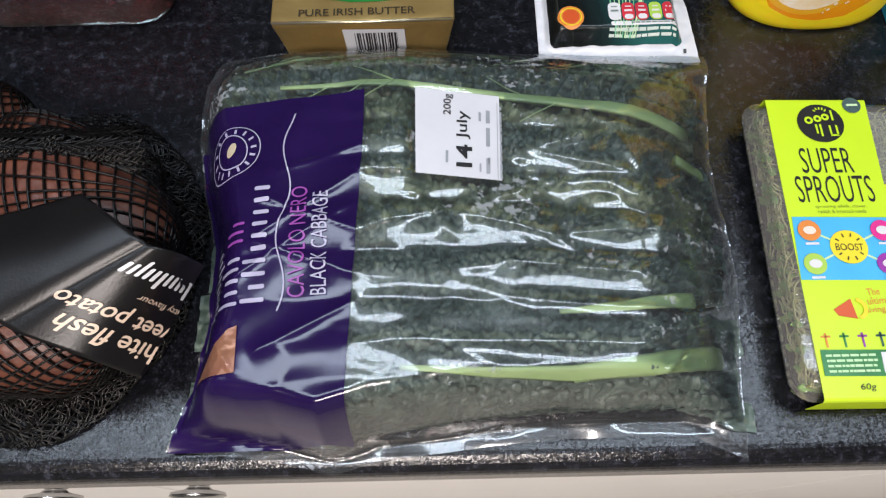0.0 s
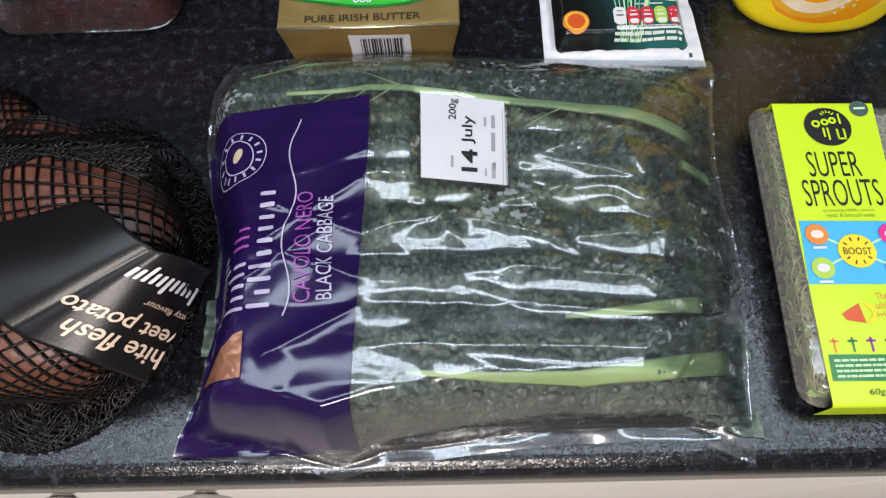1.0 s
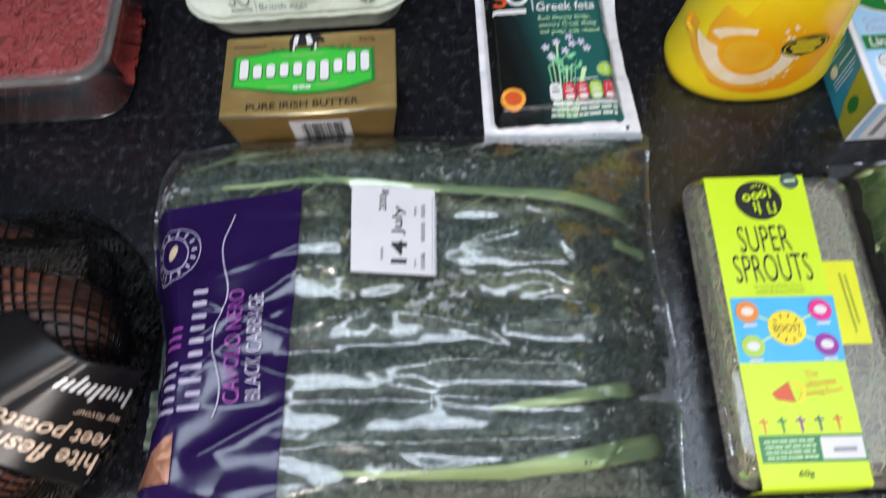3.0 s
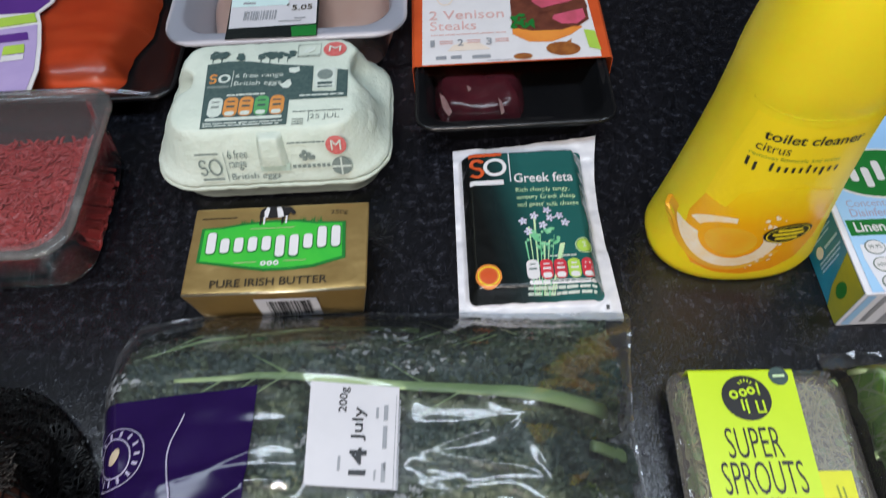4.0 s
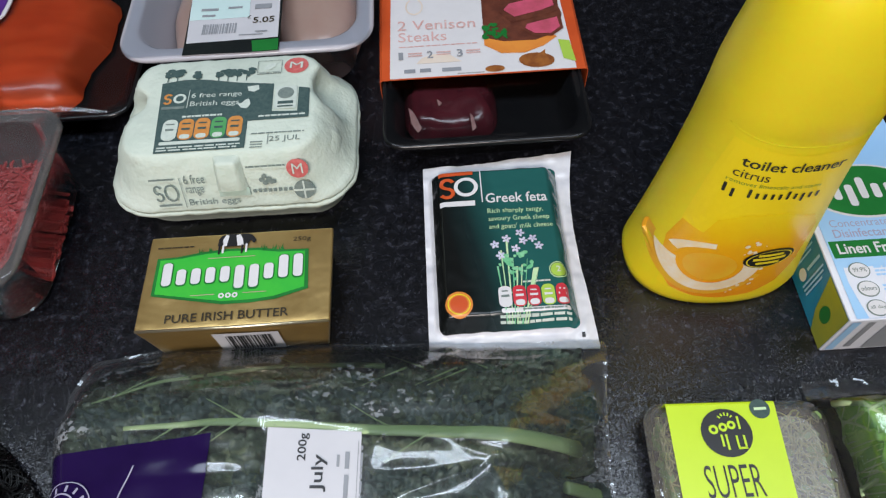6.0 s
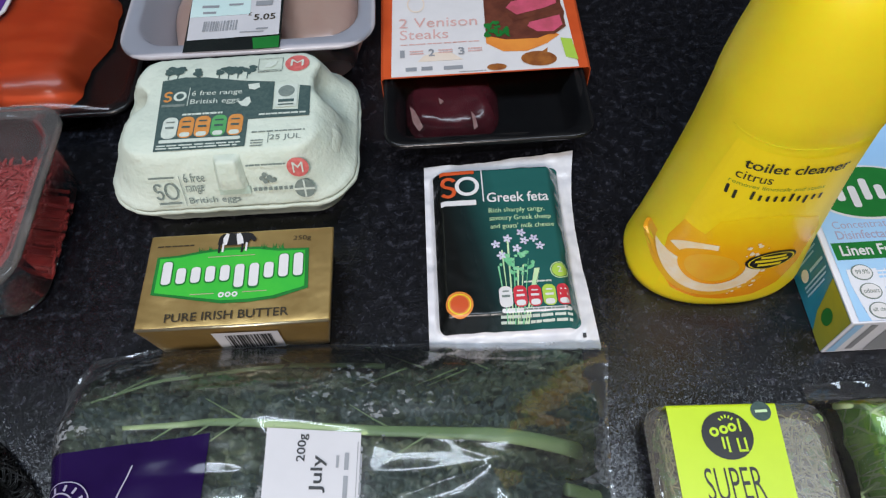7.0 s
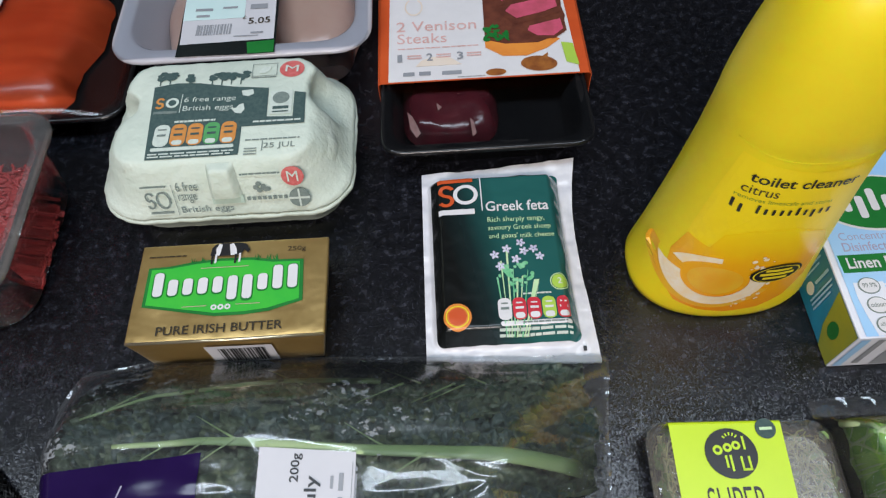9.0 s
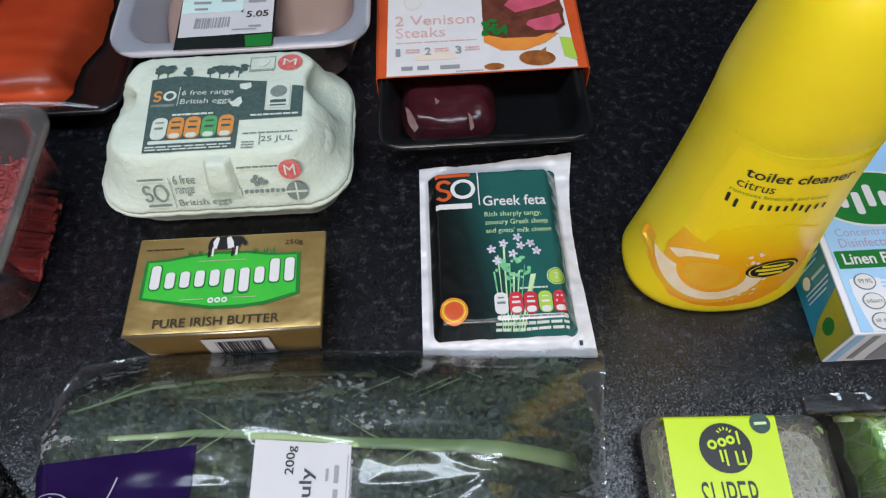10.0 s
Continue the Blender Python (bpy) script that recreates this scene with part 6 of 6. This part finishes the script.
def film_z(x, y):
    b = bulk(x, y)
    k = min(1.0, b / 0.02)
    # the film lies smooth under the sticker
    off = max(abs(x - 0.1175) - 0.025, abs(y - 0.247) - 0.029)
    slack = min(1.0, max(0.0, off / 0.006))
    if slack == 0.0:
        return b + 0.004
    clear = max(0.15, min(1.0, (x - 0.045) / 0.03))
    calm = 1 - 0.75 * math.exp(-((y - 0.127) / 0.013) ** 2) * min(1.0, max(0.0, (0.235 - x) / 0.03))
    z = b + 0.0016 * calm * k * (0.35 + 0.65 * clear) * (rows_wave(x, y) - 0.4)
    z += 0.0012 * k * clear * (0.6 - abs(noise.noise(Vector((x * 13 + 3, y * 44, 1.7)))) * 2)
    z += 0.0026 * calm * k * noise.noise(Vector((x * 14, y * 20, 8.2)))
    # taut facets, each leaning its own way
    q = Vector((x * 17 + 0.5 * noise.noise(Vector((x * 30, y * 30, 0))), y * 34 + 0.5 * noise.noise(Vector((x * 26, y * 30, 9))), 3.3))
    d, cells = noise.voronoi(q)
    lean = noise.cell_vector(cells[0] * 37.0)
    flatness = min(1.0, (d[1] - d[0]) * 4)
    z += 0.0046 * calm * k * clear * flatness * ((q.x - cells[0].x) * (lean.x - 0.5) + (q.y - cells[0].y) * (lean.y - 0.5) * 1.3)
    z += (0.75 + 0.25 * clear) * max(0.3, k) * fold_z(x, y)
    z += 0.0012 * k * (1 - clear) * (0.5 - abs(noise.noise(Vector((x * 22 + y * 16, (y - x) * 30, 4.4)))) * 2)
    # slack hem
    z += 0.0060 * (1 - k) * max(0.0, 0.2 + noise.noise(Vector((x * 24 + y * 20, y * 70 - x * 9, 6.6))))
    return max(0.0012, (z + 0.0015 + 0.0035 * k) * slack + (b + 0.004) * (1 - slack))


def kale_leaf(y0, x0, x1, lift, seed, material, group):
    """A long, crinkled, rolled leaf with its pale rib."""
    rnd = random.Random(seed)
    yaw = rnd.uniform(-0.04, 0.04)
    width = rnd.uniform(0.0175, 0.0205)
    base = thing("kale_leaf", (x0 + x1) / 2, y0, max(0.001, bulk((x0 + x1) / 2, y0) * 0.4), "dark green crinkled kale leaf packed in the bag", "kale leaf", group)

    def put(u, v):
        x = x0 + (x1 - x0) * u
        s = 2 * v - 1
        w = width * (0.55 + 0.45 * math.sin(math.pi * min(1, 0.15 + 0.85 * u)) ** 0.5) * (1 if u < 0.75 else 1 - 0.12 * (u - 0.75) / 0.25)
        y = y0 + yaw * (x - (x0 + x1) / 2) + s * w + 0.003 * math.sin(x * 30 + seed)
        y = max(bag_front(x) + 0.007, min(y, bag_back(x) - 0.005))
        cell = noise.cell_vector(Vector((x * 130, y * 130, seed)))
        d, pts = noise.voronoi(Vector((x * 135 + seed, y * 135, 0.3 * seed)))
        bub = min(1.0, (d[1] - d[0]) * 2.2)
        top = bulk(x, y) + 0.0035 * (rows_wave(x, y) - 0.6) + 0.0010 + lift
        z = top - 0.007 * s * s * min(1, bulk(x, y0) / 0.04) + 0.0105 * bub - 0.0085 + 0.0035 * bow(x, y, 0, 70, seed)
        limit = film_z(x, y) - 0.0011
        return (x + 0.001 * cell.x, y + 0.001 * cell.y, max(0.0015, min(z, limit)))

    v, f = grid(170, 26, put)
    mesh_ob("blade", v, f, material, base)
    return base


def rib(base, pts, r0, r1):
    path = []
    n = 16
    for i in range(n + 1):
        k = i / n * (len(pts) - 1)
        a = min(int(k), len(pts) - 2)
        x = pts[a][0] + (pts[a + 1][0] - pts[a][0]) * (k - a)
        y = pts[a][1] + (pts[a + 1][1] - pts[a][1]) * (k - a)
        path.append((x, y, max(0.002, film_z(x, y) - 0.0012)))
    v, f = tube(path, [r0 + (r1 - r0) * i / n for i in range(n + 1)], 8)
    v = [(x, y, min(z, film_z(x, y) - 0.0007)) for x, y, z in v]
    mesh_ob("stem", v, f, M_STEM, base, "pale green stem")


def kale():
    leaves = []
    for k, y in enumerate(ROWS_Y):
        m = M_KALE2 if k in (5, 7, 9) else M_KALE
        leaves.append(kale_leaf(y, -0.038 + 0.004 * (k % 3), 0.274 - 0.006 * (k % 2), 0.0, 3 + k, m, "kale leaves in the bag"))
    for k, y in enumerate((0.127, 0.180, 0.232, 0.283, 0.309, 0.333, 0.341)):
        leaves.append(kale_leaf(y, -0.03, 0.270, -0.004 if k < 4 else 0.001, 30 + k, M_KALE2 if k > 2 else M_KALE, "kale leaves in the bag"))
    rib(leaves[7], [(0.015, 0.284), (0.062, 0.283), (0.147, 0.276), (0.205, 0.2735), (0.257, 0.2685)], 0.0012, 0.0046)
    rib(leaves[9], [(-0.01, 0.302), (0.03, 0.315), (0.10, 0.322), (0.15, 0.320)], 0.0006, 0.0022)
    rib(leaves[3], [(0.165, 0.1470), (0.20, 0.151), (0.240, 0.158)], 0.0012, 0.0046)
    rib(leaves[2], [(0.085, 0.1180), (0.13, 0.116), (0.17, 0.1165), (0.21, 0.121), (0.255, 0.130)], 0.0012, 0.0068)
    rib(leaves[6], [(0.246, 0.2470), (0.266, 0.2450)], 0.0034, 0.0040)
    # fine side veins
    rnd = random.Random(9)
    for k in range(14):
        x = rnd.uniform(0.01, 0.22)
        s = rnd.choice((-1, 1))
        y = between(((0.0, 0.280), (0.062, 0.284), (0.147, 0.277), (0.25, 0.266)), x) if k % 2 else 0.318
        rib(leaves[7 if k % 2 else 9], [(x, y), (x - 0.010, y + s * 0.006), (x - 0.024, y + s * 0.015)], 0.0007, 0.0002)

    t = thing("kale_bag", 0.115, 0.215, 0, "clear crinkled plastic bag of kale with a purple printed end", "bag of kale")

    def sheet(u, v):
        y = 0.078 + (0.3525 - 0.078) * v
        l, r = bag_edge(y)
        x = l + (r - l) * u
        f, b = bag_front(x), bag_back(x)
        y = f - 0.006 + (b - f + 0.006) * v
        l, r = bag_edge(y)
        x = l + (r - l) * u
        return x, y

    v, f = grid(190, 190, lambda u, w: (*sheet(u, w), film_z(*sheet(u, w))))
    mesh_ob("bag_film", v, f, M_FILM, t, "clear wrinkled film")
    v, f = grid(24, 24, lambda u, w: (*sheet(0.05 + 0.88 * u, 0.10 + 0.86 * w), 0.0006))
    mesh_ob("bag_back", v, f, M_WRAP, t, "clear film underside")

    lay = lambda e: (lambda x, y: (x, y, film_z(x, y) + e))

    # printed purple end
    def purple(u, v):
        y = 0.0875 + v * ((0.2720 - 0.0875) * (1 - u) + (0.2765 - 0.0875) * u)
        l = bag_edge(y)[0] + 0.0012
        x = l + (0.0580 + 0.0065 * min(1, (y - 0.085) / 0.16) - l) * u
        return x, y

    v, f = grid(70, 130, lambda u, w: (*purple(u, w), film_z(*purple(u, w)) + 0.0005))
    mesh_ob("printed_end", v, f, M_PURPLE, t, "deep purple printed film")
    F = 0.0025
    e, e2 = lay(0.0012), lay(0.0016)
    annulus(t, "seal_print", -0.0090, 0.2420, 0.0165, 0.0171, M_LAVENDER, e, 0.95, fine=F, ang=20)
    annulus(t, "seal_print", -0.0090, 0.2420, 0.0088, 0.0095, M_LAVENDER, e, 1.15, fine=F, ang=20)
    patch(t, "seal_print", disc(-0.0090, 0.2425, 0.0024, 0.0046, 20, -20), M_GOLDINK, e, fine=F)
    for k in range(14):
        a = 26 * k + 8
        bars(t, [(0.0112, -0.0008, 0.0032, 0.0014)], M_LAVENDER, e, a, -0.0090, 0.2420, name="seal_stroke")
    # wavy rule
    pts = []
    for i in range(33):
        y = 0.148 + i * 0.0036
        pts.append((0.0235 + 0.0028 * math.sin(i * 0.42), y))
    rule = [(x, y) for x, y in pts] + [(x + 0.0008, y) for x, y in reversed(pts)]
    vs = rule
    n = len(pts)
    on_surface("wavy_rule", vs, [(i, i + 1, 2 * n - 2 - i, 2 * n - 1 - i) for i in range(n - 1)], e, M_LAVENDER, t, fine=F)
    # range name: plain bars along the reading line, which runs up the pack
    wordmark(t, "lxxlx", M_LAVENDER, 0.0030, 0.1520, 0.0300, 0.0125, e, 91, F, 0.34, "name_bar")
    wordmark(t, "llx", M_MAGENTA, 0.0035, 0.1860, 0.0150, 0.0105, e, 91, F, 0.32, "name_bar")
    wordmark(t, "lxllxxxxxx", M_LAVENDER, 0.0170, 0.1530, 0.0690, 0.0125, e, 91, F, 0.34, "name_bar")
    wordmark(t, "lxxxxlxgxx", M_LAVENDER, -0.0110, 0.1480, 0.0420, 0.0080, e, 91, F, 0.34, "name_bar")
    write(t, "CAVOLO NERO", M_MAGENTA, 0.0372, 0.1550, 0.0610, 0.0088, e, 91, 0.0, F)
    write(t, "BLACK CABBAGE", M_LAVENDER, 0.0482, 0.1560, 0.0560, 0.0082, e, 91, 0.0, F)
    # Opaque copper coloured patch low on the purple end.
    patch(t, "copper_patch", [(-0.0180, 0.1160), (0.0055, 0.1180), (0.0045, 0.1415), (0.0000, 0.1400), (-0.0100, 0.1290)], M_COPPER, e, "copper coloured corner patch", F)
    # sticker
    st = lambda k: (lambda x, y: (x, y, 0.0046 + k + bulk(x, y)))
    patch(t, "date_sticker", [(0.0930, 0.2235), (0.1395, 0.2205), (0.1405, 0.2750), (0.0930, 0.2785)], M_STICKER, st(0.0), "white date sticker", F)
    write(t, "14", M_BLACK, 0.1235, 0.2275, 0.0140, 0.0088, st(0.0006), 88, 0.03, F)
    write(t, "July", M_BLACK, 0.1232, 0.2450, 0.0185, 0.0078, st(0.0006), 88, 0.012, F)
    write(t, "200g", M_BLACK, 0.1140, 0.2605, 0.0140, 0.0056, st(0.0006), 88, 0.012, F)
    bars(t, [(0.0, 0.0, 0.0075, 0.0014)], M_GREYPRINT, st(0.0006), 88, 0.1105, 0.2300, F)
    bars(t, [(0.0, 0.0, 0.0040, 0.0012), (0.011, 0.0, 0.012, 0.0022), (0.026, 0.0, 0.0085, 0.0022), (-0.006, 0.0, 0.0095, 0.0022)], M_GREYPRINT, st(0.0006), 88, 0.1335, 0.2300, F)
    bars(t, [(0.030, 0.0045, 0.006, 0.0014), (-0.002, 0.0045, 0.005, 0.0010)], M_GREYPRINT, st(0.0006), 88, 0.1330, 0.2270, F)
    bars(t, [(0.0, 0.0, 0.050, 0.0003)] + [(x, 0.0012 - 0.0035, w, h) for x, y, w, h in text_lines(0.001, 0, 0.047, 1, 0.002, 0.0012, 3)], M_GREYPRINT, st(0.0006), 88, 0.1375, 0.2200, F)


kale()


# ---- sweet potatoes in a net ----
def potato(cx, cy, rx, ry, rz, ang, bend, seed, rise=0.0):
    t = thing("sweet_potato", cx, cy, 0, "red-brown sweet potato in black netting", "sweet potato", "sweet potatoes in the net")
    ca, sa = math.cos(radians(ang)), math.sin(radians(ang))

    def surf(u, v, e=0.0):
        a, b = 2 * math.pi * u, math.pi * (v - 0.5)
        lx = (rx + e) * math.sin(b)
        k = math.cos(b) ** 0.85
        n = 1 + 0.07 * noise.noise(Vector((math.sin(b) * 1.6 + seed, math.cos(a) * 0.8, math.sin(a) * 0.8)))
        ly = (ry + e) * k * math.cos(a) * n + bend * (lx / rx) ** 2
        lz = (rz + e) * k * math.sin(a) * n
        return (cx + lx * ca - ly * sa, cy + lx * sa + ly * ca, max(0.0006, rise + rz + lz))

    v, f = grid(48, 32, surf)
    mesh_ob("skin", v, f, M_POTATO, t)
    return surf


def sweet_potatoes():
    surfs = [potato(-0.1000, 0.2160, 0.066, 0.040, 0.037, -40, 0.010, 1.0, 0.008), potato(-0.1250, 0.1490, 0.060, 0.033, 0.036, -8, -0.004, 4.0), potato(-0.1850, 0.2560, 0.055, 0.036, 0.033, 60, 0.0, 7.0), potato(-0.2100, 0.1800, 0.05, 0.034, 0.033, 80, 0.0, 9.0)]
    t = thing("net_bag", -0.13, 0.20, 0, "black plastic net bag with a black card band", "net bag")
    for k, surf in enumerate(surfs):
        pieces = []
        for d in (-1, 1):
            for q in range(27):
                pts = []
                for i in range(49):
                    w = i / 48
                    u = (q / 27 + d * 0.62 * w + 0.012 * math.sin(9 * w + q)) % 1.0
                    pts.append(surf(u, 0.03 + 0.94 * w, 0.0012))
                pieces.append(tube(pts, 0.00075, 4))
        v, f = gather(pieces)
        tagged(mesh_ob("netting", v, f, M_NET, t, "black netting strands"), kind="stuff")
    # loose net bunched on the worktop and between the potatoes
    pieces = []

    def lattice(point, nu, nv, wraps):
        for d in (-1, 1):
            for q in range(nu):
                pts = []
                for i in range(nv + 1):
                    w = i / nv
                    u = q / nu + d * wraps * w
                    pts.append(point(u + 0.004 * math.sin(23 * w + q), w))
                pieces.append(tube(pts, 0.0006, 4))

    def skirt(u, w):
        a = 2 * math.pi * u
        r = 0.80 + 0.32 * w
        n = bow(math.cos(a), math.sin(a), w, 2.4)
        x = -0.130 + 0.080 * (r + 0.10 * n) * math.cos(a)
        y = 0.200 + 0.096 * (r + 0.06 * n) * math.sin(a)
        return (x, y, max(0.001, 0.026 * (1 - w) ** 1.5 + 0.004 * bow(x, y, 0, 90) + 0.003))

    def ruck(u, w):
        x = -0.205 + 0.150 * u + 0.004 * math.sin(30 * w)
        y = 0.216 + 0.026 * w + 0.010 * u
        return (x, y, 0.083 - 0.012 * (2 * w - 1) ** 2 - 0.020 * max(0.0, u - 0.55) + 0.004 * bow(x, y, 0, 80))

    lattice(skirt, 90, 24, 0.10)
    lattice(skirt, 120, 24, 0.04)
    lattice(lambda u, w: ruck(u % 1.0 if 0 <= u <= 1 else min(1, max(0, u)), w), 46, 14, 0.10)
    lattice(lambda u, w: tuple(Vector(ruck(min(1, max(0, u)), w)) + Vector((0.002, 0.003, 0.002))), 40, 14, 0.16)
    v, f = gather(pieces)
    tagged(mesh_ob("loose_netting", v, f, M_NET, t, "bunched black netting"), kind="stuff")
    # card band folded over the top: far flap, rounded fold, printed side
    C0, C1 = Vector((-0.0960, 0.1360, 0.0860)), Vector((-0.0310, 0.1720, 0.0930))
    O0, O1 = Vector((-0.0450, 0.1190, 0.0480)), Vector((-0.0185, 0.1770, 0.0530))
    A0, A1 = Vector((-0.1500, 0.1850, 0.0800)), Vector((-0.0730, 0.2050, 0.0830))

    def band_at(s, w):
        """w runs from the far edge (-1) over the fold (0) to the printed edge (1) and on underneath."""
        c, o, a = C0.lerp(C1, s), O0.lerp(O1, s), A0.lerp(A1, s)
        k = 0.16
        if w > 1:
            return o + Vector((-0.55, 0.10, -0.85)) * (0.05 * (w - 1))
        if w > k:
            p = c.lerp(o, w)
        elif w < -k:
            p = c.lerp(a, -w)
        else:
            q = (w + k) / (2 * k)
            e, f = c.lerp(a, k), c.lerp(o, k)
            p = e * (1 - q) ** 2 + c * (2 * q * (1 - q)) + f * q * q
        if w > 0:
            p = p + Vector((0.55, -0.25, 0.70)) * (0.010 * math.sin(math.pi * min(1, w)) ** 1.2)
        else:
            p = p + Vector((0, 0, 1)) * (0.005 * math.sin(math.pi * -w))
        return p + Vector((0, 0, 0.0010 * bow(p.x, p.y, 0, 28)))

    v, f = grid(30, 90, lambda s, w: band_at(s, -1 + 2.2 * w))
    band = mesh_ob("label_band", v, f, M_BAND, t, "black card label band")
    sol = band.modifiers.new("thickness", "SOLIDIFY")
    sol.thickness, sol.offset = 0.0005, 0
    reach, span = 0.056, 0.074

    def put(x, y):
        """x along the lines of print from the outer edge, y towards the lower end of the fold."""
        s, w = 1 - y / span, 1 - x / reach
        p = band_at(s, w)
        n = (band_at(s, w - 0.02) - p).cross(band_at(s - 0.02, w) - p).normalized()
        return tuple(p + n * (0.0008 if n.z > 0 else -0.0008))

    F = 0.004
    wordmark(t, "lxxxxlxxgxx", M_WHITE, 0.0020, 0.0130, 0.0500, 0.0115, put, 0, F, 0.55, "name_bar")
    write(t, "nutty flavour", M_CREAM, -0.0050, 0.0290, 0.0330, 0.0052, put, 0, 0.0, F)
    write(t, "sweet potato", M_CREAM, -0.0110, 0.0385, 0.0680, 0.0115, put, 0, 0.012, F)
    write(t, "white flesh", M_CREAM, -0.0100, 0.0540, 0.0560, 0.0115, put, 0, 0.012, F)


sweet_potatoes()


# ---- salad bag ----
def salad_bag():
    x0, x1, y0, y1 = 0.3985, 0.62, 0.06, 0.3050

    def z_at(x, y):
        e = min(max(0.0, (x - x0) / 0.010), max(0.0, (y1 - 0.012 - y) / 0.018), max(0.0, (y - y0) / 0.04), (x1 - x) / 0.04, 1.0)
        z = 0.003 + 0.044 * math.sin(math.pi / 2 * max(0.0, e))
        return z + 0.003 * bow(x, y, 0, 30, 3) + 0.0026 * (1 - 2 * abs(bow(x, y, 0, 55, 6))) + 0.0008 * (1 - 2 * abs(bow(x, y, 0, 130, 9)))

    rnd = random.Random(41)
    for k in range(44):
        cx, cy = rnd.uniform(x0 + 0.02, x1 - 0.05), rnd.uniform(y0 + 0.03, y1 - 0.035)
        if k < 28:
            cx, cy = x0 + rnd.uniform(0.008, 0.055), rnd.uniform(0.20, y1 - 0.022)
        rx, ry, a0 = rnd.uniform(0.015, 0.023), rnd.uniform(0.010, 0.015), rnd.uniform(0, 6.28)
        leaf = thing("lettuce_leaf", cx, cy, 0.012, "pale green lettuce leaf packed in the bag", "lettuce leaf", "lettuce leaves in the bag")
        drop = rnd.uniform(0.0, 0.006)

        def put(u, v):
            p, q = 2 * u - 1, (2 * v - 1) * math.sqrt(max(0.0, 1 - (2 * u - 1) ** 2 * 0.85))
            x = cx + rx * p * math.cos(a0) - ry * q * math.sin(a0)
            y = cy + rx * p * math.sin(a0) + ry * q * math.cos(a0)
            x, y = max(x, x0 + 0.004), min(y, y1 - 0.0145)
            z = z_at(x, y) - 0.003 - 0.004 * (k % 3) / 3 - drop * (1 - abs(q)) + 0.004 * bow(x, y, 0, 90, k) * abs(q)
            return (x, y, max(0.002, min(z, z_at(x, y) - 0.001)))

        v, f = grid(26, 18, put)
        mesh_ob("blade", v, f, M_LETTUCEDARK if k % 3 == 0 else M_LETTUCE, leaf)
        for q in range(8):
            u0, s = 0.14 + 0.10 * (q // 2), 0.36 if q % 2 else -0.36
            path = [Vector(put(u0 + 0.16 * i / 5, 0.5 + s * i / 5)) + Vector((0, 0, 0.0003)) for i in range(6)]
            v, f = tube(path, [0.0008 - 0.0001 * i for i in range(6)], 5)
            mesh_ob("vein", v, f, M_LETTUCEPALE, leaf)
        v, f = tube([Vector(put(0.05 + 0.9 * i / 8, 0.5)) + Vector((0, 0, 0.0002)) for i in range(9)], [0.0022 - 0.0002 * i for i in range(9)], 6)
        mesh_ob("rib", v, f, M_LETTUCEPALE, leaf, "pale rib")
    t = thing("salad_bag", (x0 + x1) / 2, (y0 + y1) / 2, 0, "clear plastic bag of green lettuce leaves", "salad bag")
    v, f = grid(110, 110, lambda u, w: (x0 + (x1 - x0) * u, y0 + (y1 - y0) * w, z_at(x0 + (x1 - x0) * u, y0 + (y1 - y0) * w)))
    mesh_ob("bag_film", v, f, M_SALADFILM, t, "clear wrinkled film")
    v, f = grid(10, 10, lambda u, w: (x0 + (x1 - x0) * u, y0 + (y1 - y0) * w, 0.0006))
    mesh_ob("bag_back", v, f, M_WRAP, t)


salad_bag()
